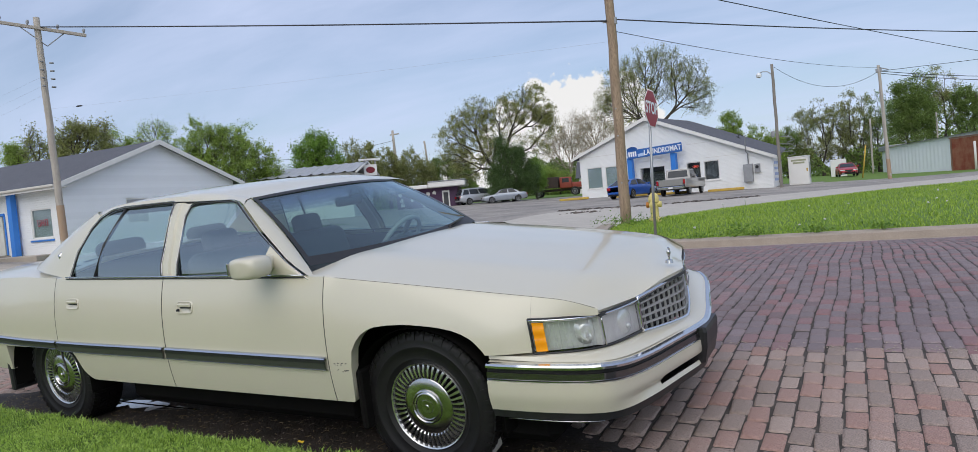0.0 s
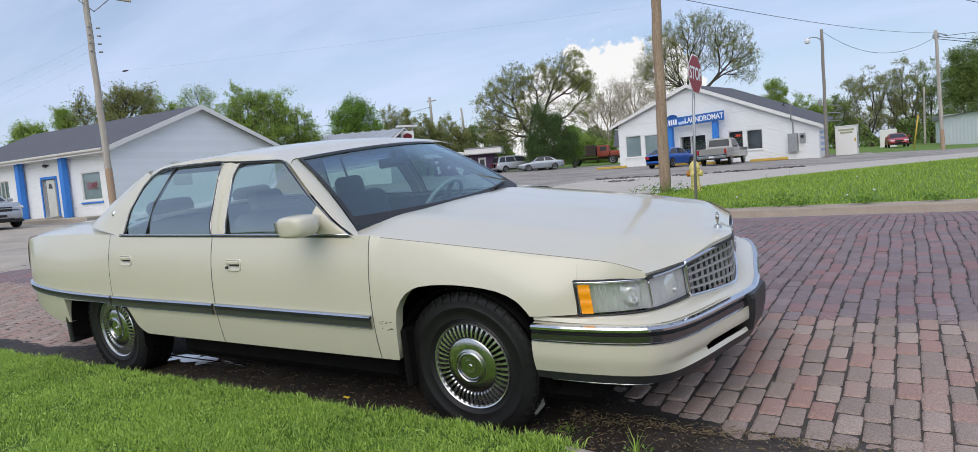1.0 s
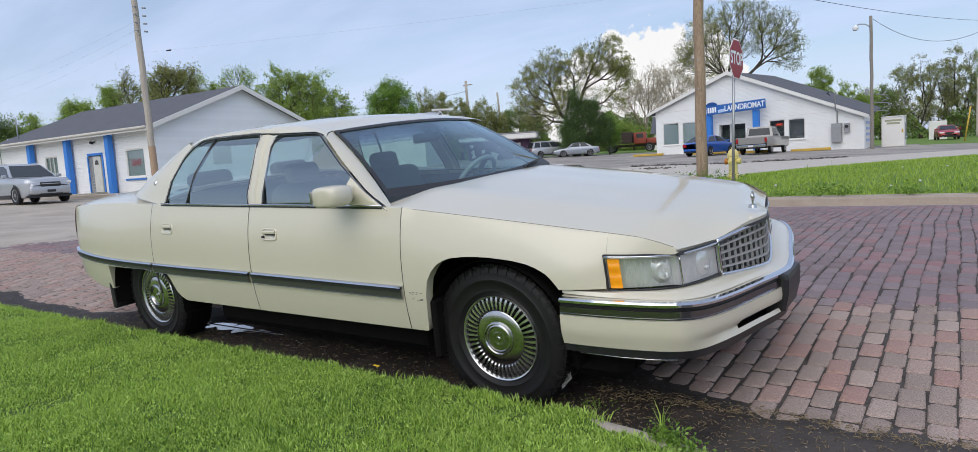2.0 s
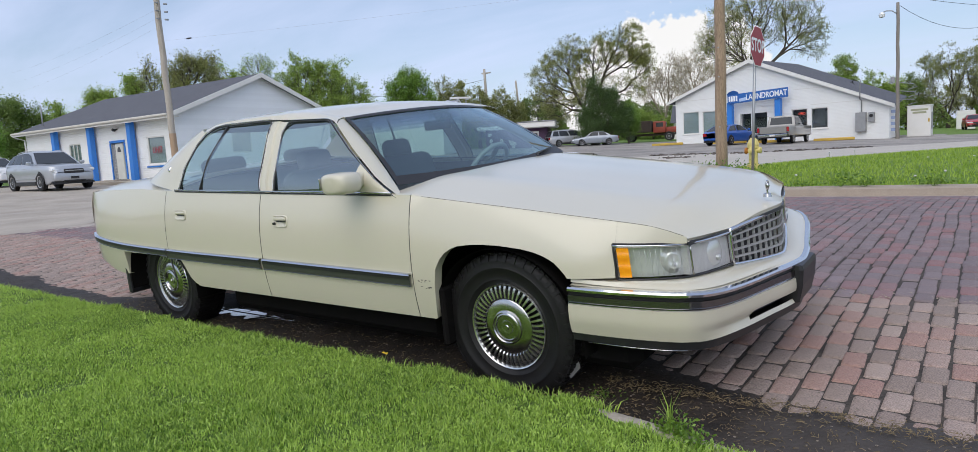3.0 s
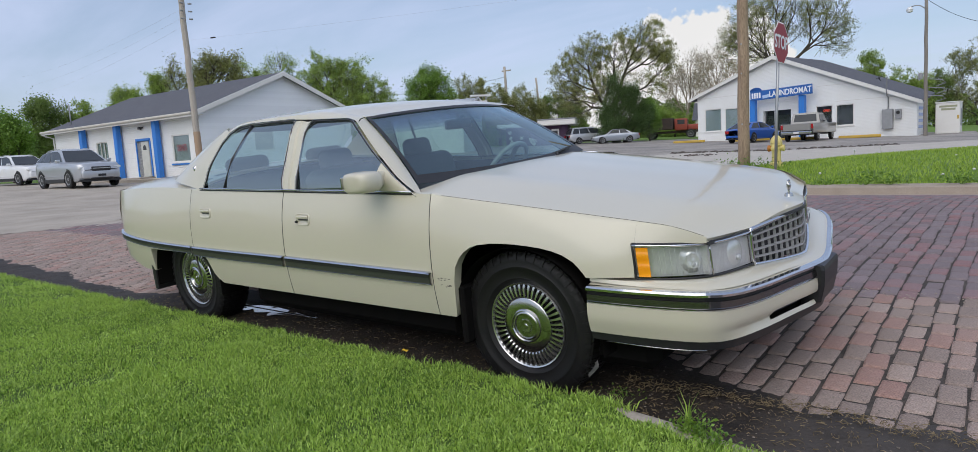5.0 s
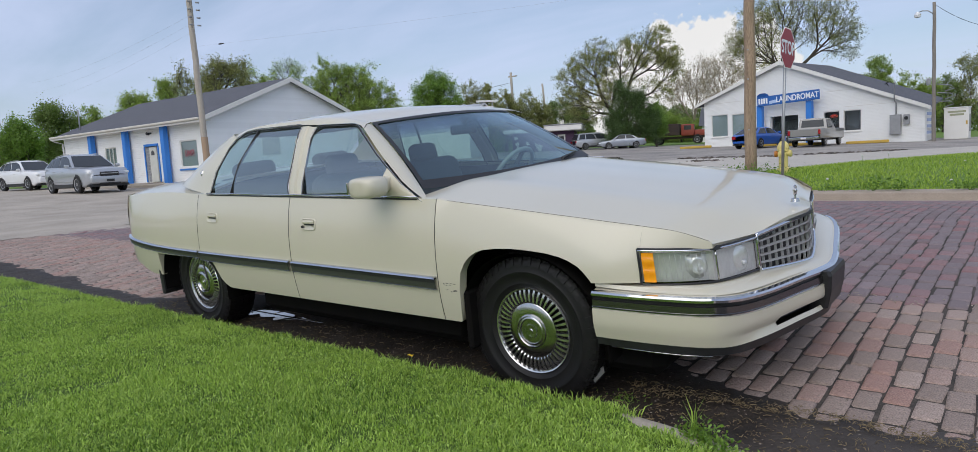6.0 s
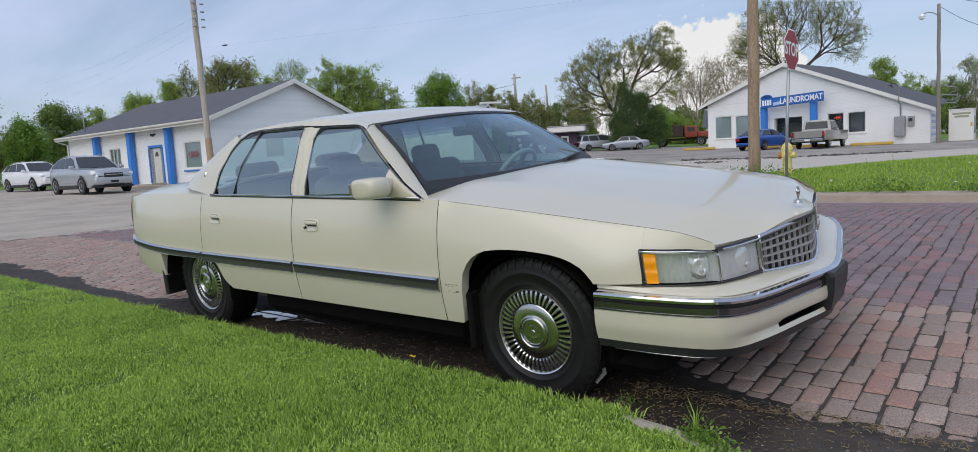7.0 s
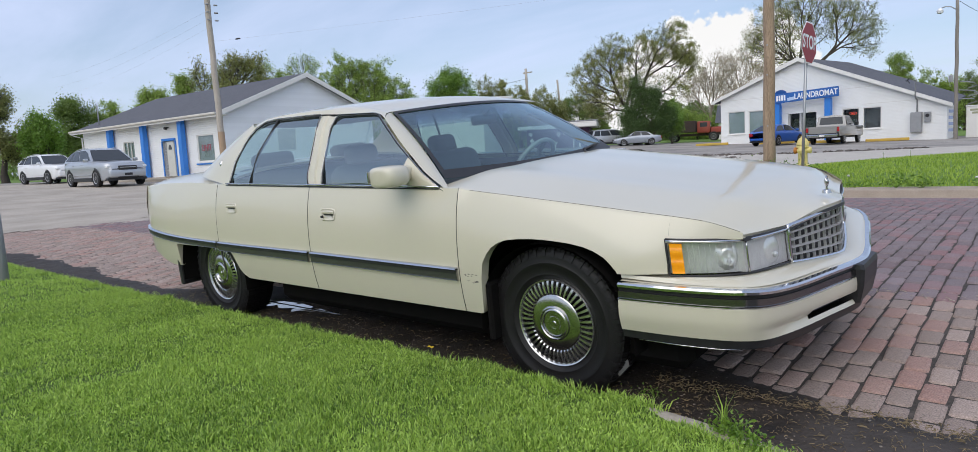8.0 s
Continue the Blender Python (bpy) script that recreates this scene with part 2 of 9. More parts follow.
SATIN = paint("satin silver plastic", (0.50, 0.51, 0.52), rough=0.28, metal=0.4, spots=0.3, scale=30, other=(0.36, 0.36, 0.36))
RED_LENS = paint("red tail lens", (0.35, 0.01, 0.015), rough=0.15, coat=0.7)

BRICK = paint("street brick", (0.262, 0.140, 0.138), rough=0.8, spots=0.35, scale=22, other=(0.228, 0.182, 0.186), hue_random=0.9, grain=0.26, grain_scale=140, bump=0.7, bump_scale=70, by_object=0.16, by_island=0.16)
DUSTY_BRICK = paint("dusty street brick", (0.355, 0.210, 0.175), rough=0.88, spots=0.4, scale=34, other=(0.335, 0.262, 0.225), hue_random=1.0, grain=0.36, grain_scale=150, bump=1.0, bump_scale=70, by_object=0.17, by_island=0.15)
SAND = paint("joint dirt", (0.030, 0.026, 0.023), rough=0.95, spots=0.7, scale=7, other=(0.12, 0.10, 0.085), grain=0.4, grain_scale=90, bump=0.5)
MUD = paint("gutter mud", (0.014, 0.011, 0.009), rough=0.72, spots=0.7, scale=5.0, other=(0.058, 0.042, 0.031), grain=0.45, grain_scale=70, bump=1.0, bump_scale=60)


def paling(m, dry):
    """Damp mud, dark also for shade by the car, paling to silt where the kerb bends away."""
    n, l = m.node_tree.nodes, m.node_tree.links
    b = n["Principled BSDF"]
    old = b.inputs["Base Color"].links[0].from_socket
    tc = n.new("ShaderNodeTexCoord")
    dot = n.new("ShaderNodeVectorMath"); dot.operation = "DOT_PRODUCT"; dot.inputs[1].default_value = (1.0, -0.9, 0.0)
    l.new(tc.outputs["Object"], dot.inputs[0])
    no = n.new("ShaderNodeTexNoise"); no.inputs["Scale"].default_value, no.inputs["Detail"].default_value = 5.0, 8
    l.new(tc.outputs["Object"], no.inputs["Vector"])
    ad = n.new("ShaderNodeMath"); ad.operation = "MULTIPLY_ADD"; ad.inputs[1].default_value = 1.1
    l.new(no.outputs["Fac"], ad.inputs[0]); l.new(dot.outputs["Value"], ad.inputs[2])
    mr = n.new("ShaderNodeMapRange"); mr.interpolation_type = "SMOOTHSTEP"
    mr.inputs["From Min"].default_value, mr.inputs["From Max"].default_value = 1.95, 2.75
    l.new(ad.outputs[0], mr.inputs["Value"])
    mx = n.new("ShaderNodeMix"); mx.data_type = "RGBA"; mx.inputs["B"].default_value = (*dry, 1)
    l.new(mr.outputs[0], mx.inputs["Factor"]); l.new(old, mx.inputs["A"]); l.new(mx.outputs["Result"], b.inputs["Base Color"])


paling(MUD, (0.062, 0.052, 0.045))
CONCRETE = paint("worn concrete", (0.48, 0.425, 0.355), rough=0.88, spots=0.8, scale=0.7, other=(0.27, 0.235, 0.195), grain=0.12, grain_scale=60, bump=0.4, bump_scale=50)
WALK_PALE = paint("pale walk concrete", (0.53, 0.49, 0.43), rough=0.9, spots=0.6, scale=1.1, other=(0.38, 0.345, 0.30), grain=0.12, grain_scale=50, bump=0.3, bump_scale=40)
ASPHALT = paint("faded patched asphalt", (0.37, 0.335, 0.295), rough=0.9, spots=0.9, scale=0.35, other=(0.205, 0.19, 0.178), grain=0.2, grain_scale=7, sharp=0.35, bump=0.3, bump_scale=30)
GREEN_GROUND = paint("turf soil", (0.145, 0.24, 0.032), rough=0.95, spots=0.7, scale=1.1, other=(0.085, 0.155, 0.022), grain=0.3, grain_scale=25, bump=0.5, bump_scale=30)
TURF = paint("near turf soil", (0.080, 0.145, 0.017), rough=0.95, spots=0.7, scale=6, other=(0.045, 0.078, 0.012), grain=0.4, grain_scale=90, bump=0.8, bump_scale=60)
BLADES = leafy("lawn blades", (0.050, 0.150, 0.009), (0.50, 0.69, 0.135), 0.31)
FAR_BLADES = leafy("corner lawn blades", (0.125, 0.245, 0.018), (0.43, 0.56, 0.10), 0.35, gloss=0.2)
WEED = leafy("weed leaves", (0.06, 0.15, 0.015), (0.22, 0.36, 0.05), 0.3)


# ---- helpers for things ----
def smooth(a, b, x):
    t = min(1.0, max(0.0, (x - a) / (b - a)))
    return t * t * (3 - 2 * t)


def lerp(a, b, t):
    return a + (b - a) * t


def table(points, x):
    """Smooth curve through (x, value) pairs."""
    if x <= points[0][0]:
        return points[0][1]
    for i in range(len(points) - 1):
        (x0, y0), (x1, y1) = points[i], points[i + 1]
        if x <= x1:
            h = x1 - x0
            def slope(k):
                if k <= 0 or k >= len(points) - 1:
                    return None
                return (points[k + 1][1] - points[k - 1][1]) / (points[k + 1][0] - points[k - 1][0])
            m0, m1 = slope(i), slope(i + 1)
            s = (y1 - y0) / h
            m0, m1 = (s if m0 is None else m0), (s if m1 is None else m1)
            t = (x - x0) / h
            return ((2 * t ** 3 - 3 * t * t + 1) * y0 + (t ** 3 - 2 * t * t + t) * h * m0 + (3 * t * t - 2 * t ** 3) * y1 + (t ** 3 - t * t) * h * m1)
    return points[-1][1]


def thing(name, label, category, place=None, group="", kind=""):
    ob = new(name)
    ob.empty_display_size = 0.2
    if place is not None:
        ob.matrix_world = place
    return tagged(ob, label, category, group, kind)


def part(name, bm, material, parent=None, label="", shade=True, sharp=35):
    me = bpy.data.meshes.new(name)
    if shade:
        for f in bm.faces:
            f.smooth = True
        for e in bm.edges:
            if len(e.link_faces) == 2 and e.calc_face_angle(0) > radians(sharp):
                e.smooth = False
    bm.to_mesh(me)
    bm.free()
    for mm in (material if isinstance(material, (list, tuple)) else [material]):
        me.materials.append(mm)
    ob = new(name, me)
    ob.parent = parent
    if label:
        tagged(ob, label)
    return ob


def share(name, ob, m, parent):
    """Another part on the mesh of ob, at the local pose m."""
    o = new(name, ob.data)
    o.parent, o.matrix_local = parent, m
    return o


def structure(name, bm, material, label, category="ground", **kw):
    return tagged(part(name, bm, material, None, **kw), label, category, kind="structure")


def add_box(bm, x0, x1, y0, y1, z0, z1, m=None, bevel=0.0, mat=0, seg=1):
    r = bmesh.ops.create_cube(bm, size=1.0)
    vs = r["verts"]
    for v in vs:
        v.co = Vector((lerp(x0, x1, v.co.x + 0.5), lerp(y0, y1, v.co.y + 0.5), lerp(z0, z1, v.co.z + 0.5)))
    faces = {f for v in vs for f in v.link_faces}
    if bevel:
        eds = list({e for v in vs for e in v.link_edges})
        out = bmesh.ops.bevel(bm, geom=eds, offset=bevel, segments=seg, affect="EDGES", profile=0.5)
        faces |= set(out["faces"])
        faces = {f for f in faces if f.is_valid}
    verts = {v for f in faces for v in f.verts}
    for f in faces:
        f.material_index = mat
    if m is not None:
        for v in verts:
            v.co = m @ v.co
    return verts


def box(x0, x1, y0, y1, z0, z1, bevel=0.0, m=None, seg=1):
    bm = bmesh.new()
    add_box(bm, x0, x1, y0, y1, z0, z1, m, bevel, seg=seg)
    return bm


def grid(f, nu, nv, solid=0.0, flip=False, keep=None):
    """A sheet f(u, v), u and v from 0 to 1; solid: its thickness."""
    bm = bmesh.new()
    vs = [[bm.verts.new(f(i / nu, j / nv)) for j in range(nv + 1)] for i in range(nu + 1)]
    for i in range(nu):
        for j in range(nv):
            if keep is None or keep((i + 0.5) / nu, (j + 0.5) / nv):
                q = [vs[i][j], vs[i + 1][j], vs[i + 1][j + 1], vs[i][j + 1]]
                bm.faces.new(q[::-1] if flip else q)
    bmesh.ops.remove_doubles(bm, verts=bm.verts, dist=1e-5)
    loose = [v for v in bm.verts if not v.link_faces]
    bmesh.ops.delete(bm, geom=loose, context="VERTS")
    bm.normal_update()
    if solid:
        bmesh.ops.solidify(bm, geom=bm.faces[:], thickness=solid)
    return bm


def tube(bm, pts, radii, sides=8, cap=True, mat=0):
    """A tapered round tube along points."""
    pts = [Vector(p) for p in pts]
    rings, ref = [], None
    for i, p in enumerate(pts):
        d = (pts[min(i + 1, len(pts) - 1)] - pts[max(i - 1, 0)]).normalized()
        if ref is None:
            ref = d.orthogonal().normalized()
        ref = (ref - d * ref.dot(d)).normalized()
        s = d.cross(ref)
        r = radii[i] if isinstance(radii, (list, tuple)) else radii
        rings.append([bm.verts.new(p + r * (math.cos(a) * ref + math.sin(a) * s)) for a in (math.tau * k / sides for k in range(sides))])
    for a, b in zip(rings, rings[1:]):
        for k in range(sides):
            bm.faces.new((a[k], a[(k + 1) % sides], b[(k + 1) % sides], b[k])).material_index = mat
    if cap and sides > 2:
        bm.faces.new(rings[0][::-1]).material_index = mat
        bm.faces.new(rings[-1]).material_index = mat
    return bm


def lathe(bm, profile, sides=32, axis="Y", start=0.0, mat=0, close=False):
    """Turns (radius, along) pairs about an axis through the origin."""
    rings = []
    for r, h in profile:
        ring = []
        for k in range(sides):
            a = start + math.tau * k / sides
            c, s = r * math.cos(a), r * math.sin(a)
            ring.append(bm.verts.new({"Y": (c, h, s), "Z": (c, s, h), "X": (h, c, s)}[axis]))
        rings.append(ring)
    pairs = list(zip(rings, rings[1:]))
    if close:
        pairs.append((rings[-1], rings[0]))
    for a, b in pairs:
        for k in range(sides):
            bm.faces.new((a[k], a[(k + 1) % sides], b[(k + 1) % sides], b[k])).material_index = mat
    bmesh.ops.remove_doubles(bm, verts=bm.verts, dist=1e-5)
    bmesh.ops.recalc_face_normals(bm, faces=bm.faces)
    return bm


def sweep(path, profile, closed=False):
    """Carries a profile of (out, up) pairs along plan points (x, y, z); out is to the right of the way."""
    bm = bmesh.new()
    rings = []
    for i, p in enumerate(path):
        a, b = Vector(path[max(i - 1, 0)]), Vector(path[min(i + 1, len(path) - 1)])
        d = (b - a); d.z = 0; d.normalize()
        out = Vector((d.y, -d.x, 0))
        rings.append([bm.verts.new(Vector(p) + out * o + Vector((0, 0, h))) for o, h in profile])
    n = len(profile)
    for a, b in zip(rings, rings[1:]):
        for k in range(n if closed else n - 1):
            bm.faces.new((a[k], b[k], b[(k + 1) % n], a[(k + 1) % n]))
    if closed:
        bm.faces.new(rings[0]); bm.faces.new(rings[-1][::-1])
    bmesh.ops.recalc_face_normals(bm, faces=bm.faces)
    return bm


def loft(lines, mapping=None, solid=0.0):
    """Joins polylines of equal length into a sheet."""
    bm = bmesh.new()
    rows = [[bm.verts.new(Vector(mapping(*p)) if mapping else Vector(p)) for p in line] for line in lines]
    for a, b in zip(rows, rows[1:]):
        for k in range(len(a) - 1):
            bm.faces.new((a[k], a[k + 1], b[k + 1], b[k]))
    bmesh.ops.remove_doubles(bm, verts=bm.verts, dist=1e-5)
    bm.normal_update()
    if solid:
        bmesh.ops.solidify(bm, geom=bm.faces[:], thickness=solid)
    return bm


def resample(pts, n):
    """n + 1 even steps along a polyline."""
    pts = [Vector(p) for p in pts]
    d = [0.0]
    for a, b in zip(pts, pts[1:]):
        d.append(d[-1] + (b - a).length)
    out = []
    for k in range(n + 1):
        s = d[-1] * k / n
        for i in range(len(pts) - 1):
            if s <= d[i + 1] + 1e-9:
                out.append(pts[i].lerp(pts[i + 1], (s - d[i]) / max(1e-9, d[i + 1] - d[i])))
                break
    return out


def curve(pts, n, sub=8):
    """A smooth line through points, n + 1 even steps."""
    pts = [Vector(p) for p in pts]
    fine = []
    for i in range(len(pts) - 1):
        p0, p1, p2, p3 = pts[max(i - 1, 0)], pts[i], pts[i + 1], pts[min(i + 2, len(pts) - 1)]
        for k in range(sub):
            t = k / sub
            fine.append(0.5 * (2 * p1 + (p2 - p0) * t + (2 * p0 - 5 * p1 + 4 * p2 - p3) * t * t + (3 * p1 - p0 - 3 * p2 + p3) * t ** 3))
    fine.append(pts[-1])
    return resample(fine, n)


def mesh_np(name, verts, faces, material, parent=None, label=""):
    """A mesh from arrays of places and triangles or quads."""
    me = bpy.data.meshes.new(name)
    verts, faces = np.asarray(verts, dtype=np.float32), np.asarray(faces, dtype=np.int32)
    me.vertices.add(len(verts)); me.vertices.foreach_set("co", verts.ravel())
    k = faces.shape[1]
    me.loops.add(faces.size); me.loops.foreach_set("vertex_index", faces.ravel())
    me.polygons.add(len(faces)); me.polygons.foreach_set("loop_start", np.arange(0, faces.size, k, dtype=np.int32))
    me.update(calc_edges=True)
    me.materials.append(material)
    ob = new(name, me)
    ob.parent = parent
    if label:
        tagged(ob, label)
    return ob


def text_part(words, size, material, parent, place, label="", name="lettering", extrude=0.004, stretch=1.0, align="CENTER"):
    """Flat raised letters of the built-in font, as a mesh."""
    cu = bpy.data.curves.new(name, "FONT")
    cu.body, cu.size, cu.extrude, cu.align_x, cu.align_y = words, size, extrude, align, "CENTER"
    cu.offset = size * 0.022
    tmp = bpy.data.objects.new(name, cu)
    me = bpy.data.meshes.new_from_object(tmp)
    bpy.data.objects.remove(tmp)
    me.transform(Matrix.Diagonal((stretch, 1, 1, 1)))
    me.materials.clear()
    me.materials.append(material)
    ob = new(name, me)
    ob.parent, ob.matrix_local = parent, place
    if label:
        tagged(ob, label)
    return ob


# ---- lie of the land ----
def street(y):
    """Crown of the brick street, between its gutters."""
    y = min(9.9, max(-1.15, y))
    return 0.178 - 0.00822 * (y - 4.3) ** 2


def far_plane(x, y):
    return -0.21 - lerp(0.0118, 0.022, smooth(14, 46, y)) * min(5, max(-50, x)) + 0.0113 * min(90, max(10, y))


def land(x, y):
    """Height of paved and open ground."""
    f = far_plane(x, y)
    side = f + (0.06 - far_plane(x, 10)) * (1 - smooth(10, 32, y)) if x > -20 else f
    inner = street(y) if y < 9.9 else lerp(street(9.9), side, smooth(9.9, 13, y))
    f += 0.20 * smooth(-22, -31, x) * (1 - smooth(16, 40, y))
    k = smooth(-8, -22, x)
    return lerp(inner, f, k) if y < 10 else lerp(inner, f, k)


# ---- ground ----
def steps(*runs):
    out = []
    for a, b, n in runs:
        out += [lerp(a, b, i / n) for i in range(n)]
    return out + [runs[-1][1]]


def sheet(xs, ys, height, keep=None):
    bm = bmesh.new()
    vs = [[bm.verts.new((x, y, height(x, y))) for y in ys] for x in xs]
    for i in range(len(xs) - 1):
        for j in range(len(ys) - 1):
            if keep is None or keep((xs[i] + xs[i + 1]) / 2, (ys[j] + ys[j + 1]) / 2):
                bm.faces.new((vs[i][j], vs[i + 1][j], vs[i + 1][j + 1], vs[i][j + 1]))
    bmesh.ops.delete(bm, geom=[v for v in bm.verts if not v.link_faces], context="VERTS")
    return bm


def kerb_near_y(x):
    """Face of the kerb beside the parked car; it bends away ahead of it."""
    return -1.088 - 0.265 * max(0.0, x - 0.55) ** 1.35


def under_street(x, y):
    if -2.6 < y < 10.4 and -30 < x < 64:
        return -0.35
    if y <= -2.6:
        return -0.35 if 1.0 < x < 12 and y > -12 else -0.06
    return land(x, y) - 0.05


structure("ground", sheet(steps((-1600, -100, 6), (-100, -40, 12), (-40, 20, 30), (20, 100, 10), (100, 1600, 6)),
                          steps((-1600, -60, 6), (-60, -10, 8), (-10, 30, 24), (30, 110, 26), (110, 1600, 6)), under_street),
          GREEN_GROUND, "open grassy ground reaching out to the horizon")


def brick_end(y):
    """Where the bricks give way to the concrete of the crossing."""
    return -13.0 + 0.93 * max(0.0, y - 0.4)


# the crossing and the street beyond it
LAWN_BACK = [(-2.4, 10.25), (-3.9, 12.0), (-4.75, 15.0), (-4.2, 18.0), (-2.9, 22.0), (-0.2, 27.0), (2.6, 32.0), (6.5, 35.7), (20.0, 41.0), (64.0, 54.0)]


def lawn_left(y):
    for (x0, y0), (x1, y1) in zip(LAWN_BACK, LAWN_BACK[1:]):
        if y <= y1:
            return lerp(x0, x1, (y - y0) / (y1 - y0))
    return 64


def concrete_area(x, y):
    return x < brick_end(y) + 0.3 and -14 < y < 11 and x > -46


def road_area(x, y):
    if concrete_area(x, y) or (-1.3 < y < 10.0 and x > brick_end(y) - 0.4):
        return False
    if y < -1.3:
        return -46 < x < -13
    if y < 10:
        return -120 < x < -10
    if y < (60 if x < -1 else 56):
        return x < lawn_left(y) - 1.2 and x > -70 and not (x < -26.5 and y > 11.8 and y < 30)
    return y < 66 and -48 < x < -20


structure("crossing_concrete", sheet(steps((-46, -14, 24), (-14, -3, 44)), steps((-14, -2, 12), (-2, 11, 52)), lambda x, y: land(x, y) + 0.012, concrete_area),
          CONCRETE, "pale worn concrete slabs of the street crossing", "pavement")
structure("road", sheet(steps((-120, -46, 10), (-46, 34, 80)), steps((-60, -14, 10), (-14, 10, 24), (10, 66, 80)), lambda x, y: land(x, y) + 0.006, road_area),
          ASPHALT, "faded grey-brown patched asphalt road and parking lot", "road")

# open joints and cracks between the crossing's slabs, packed with dirt
bm = bmesh.new()
rj = random.Random(12)
for k, (x0, y0, x1, y1) in enumerate(((-17.9, 1.6, -17.2, 2.55), (-16.35, 3.05, -16.6, 3.6), (-21.2, 3.4, -22.4, 6.0), (-25.0, 5.4, -26.2, 8.2), (-15.0, 2.6, -15.6, 4.4))):
    a, b = Vector((x0, y0, 0)), Vector((x1, y1, 0))
    side = Vector((-(b - a).y, (b - a).x, 0)).normalized()
    prev, steps_ = None, max(6, int((b - a).length / 0.3))
    for i in range(steps_ + 1):
        c = a.lerp(b, i / steps_) + side * 0.10 * noise.noise((i * 0.35, k * 3.1, 0))
        w = rj.uniform(0.003, 0.016)
        row = [bm.verts.new((p.x, p.y, land(p.x, p.y) + 0.018)) for p in (c - side * w, c + side * w)]
        if prev and rj.random() > 0.18:
            bm.faces.new((prev[0], row[0], row[1], prev[1]))
        prev = row
structure("slab_joint", bm, paint("dirt in slab joints", (0.21, 0.188, 0.162), rough=0.95, spots=0.5, scale=5), "dark dirt-filled joints and cracks in the concrete crossing", "pavement")

# pale concrete walk and apron round the corner lawn
inner = curve([(-3.6, 11.6, 0), (-4.6, 15.0, 0), (-4.0, 18.0, 0), (-2.7, 22.0, 0), (0.0, 27.0, 0), (2.8, 31.8, 0), (6.7, 35.5, 0), (20.0, 40.8, 0), (44.0, 48.0, 0)], 90)
outer = curve([(-9.2, 11.4, 0), (-11.2, 16.0, 0), (-12.6, 23.0, 0), (-12.6, 30.2, 0), (-7.0, 31.6, 0), (-2.5, 35.0, 0), (6.0, 45.0, 0), (18.0, 50.0, 0), (44.0, 57.0, 0)], 90)
bm = loft([[(p.x, p.y, land(p.x, p.y) + 0.022) for p in (a.lerp(b, k / 10) for a, b in zip(inner, outer))] for k in range(11)])
bmesh.ops.reverse_faces(bm, faces=[f for f in bm.faces if f.normal.z < 0])
structure("sidewalk", bm, WALK_PALE, "pale concrete walk and apron round the corner lawn", "sidewalk")
# broken asphalt and weeds along its outer edge
rb = random.Random(17)
bm = bmesh.new()
for a, b, n_ in (((-12.9, 31.2), (-8.0, 31.0), 110), ((-7.6, 31.6), (-3.0, 34.6), 90), ((-11.2, 27.6), (-9.6, 28.2), 30)):
    for k in range(n_):
        t_ = rb.random()
        x, y = lerp(a[0], b[0], t_) + rb.gauss(0, 0.12), lerp(a[1], b[1], t_) + rb.gauss(0, 0.35)
        r_ = rb.uniform(0.03, 0.13)
        bmesh.ops.create_icosphere(bm, subdivisions=1, radius=r_, matrix=Matrix.Translation((x, y, land(x, y) + 0.02)) @ Matrix.Rotation(rb.uniform(0, 6), 4, "Z") @ Matrix.Diagonal((1.4, 0.9, 0.55, 1)))
for v in bm.verts:
    v.co += Vector((rb.uniform(-1, 1), rb.uniform(-1, 1), rb.uniform(-1, 1))) * 0.016
tagged(part("broken_asphalt", bm, paint("broken asphalt lumps", (0.12, 0.10, 0.085), rough=0.95, spots=0.5, scale=9, by_island=0.5), shade=False), "dark broken asphalt lumps along the walk's edge", "rubble", kind="stuff")


# corner lawn across the street, a low mound behind its kerb
def lawn_height(x, y):
    edge = min(y - 10.2, (x - lawn_left(y)) * 0.8)
    return land(x, y) + 0.045 + 0.065 * smooth(0, 1.2, edge) + 0.025 * smooth(0.5, 6, edge) + 0.012 * noise.noise((x * 1.7, y * 1.7, 0))


def lawn_point(u, v):
    y = 10.22 + 41 * v ** 1.6
    x = lerp(lawn_left(y), 64, u ** 2.2)
    return (x, y, lawn_height(x, y))


structure("corner_lawn", grid(lawn_point, 70, 60), GREEN_GROUND, "bright green corner lawn with taller weeds along its kerb", "lawn")

# far kerb
kerb_path = [(60, 9.95, 0), (30, 9.95, 0), (12, 9.95, 0), (4, 9.95, 0), (0.5, 9.95, 0), (-1.2, 10.0, 0), (-2.3, 10.25, 0), (-3.3, 11.0, 0), (-4.2, 12.4, 0), (-5.0, 15.5, 0)]
kp = curve(kerb_path, 120)
bm = sweep([(p.x, p.y, street(9.9) if p.y < 10.6 else lerp(street(9.9), land(p.x, p.y) - 0.02, smooth(10.6, 13, p.y))) for p in kp],
           [(-0.25, -0.1), (-0.25, 0.0), (-0.02, 0.012), (0.0, 0.13), (0.03, 0.152), (0.42, 0.165), (0.44, -0.1)])
structure("kerb_far", bm, paint("buff kerb concrete", (0.40, 0.335, 0.27), rough=0.9, spots=0.55, scale=3, other=(0.26, 0.215, 0.175), grain=0.12, grain_scale=70, bump=0.4), "buff concrete kerb and gutter along the corner lawn", "kerb")

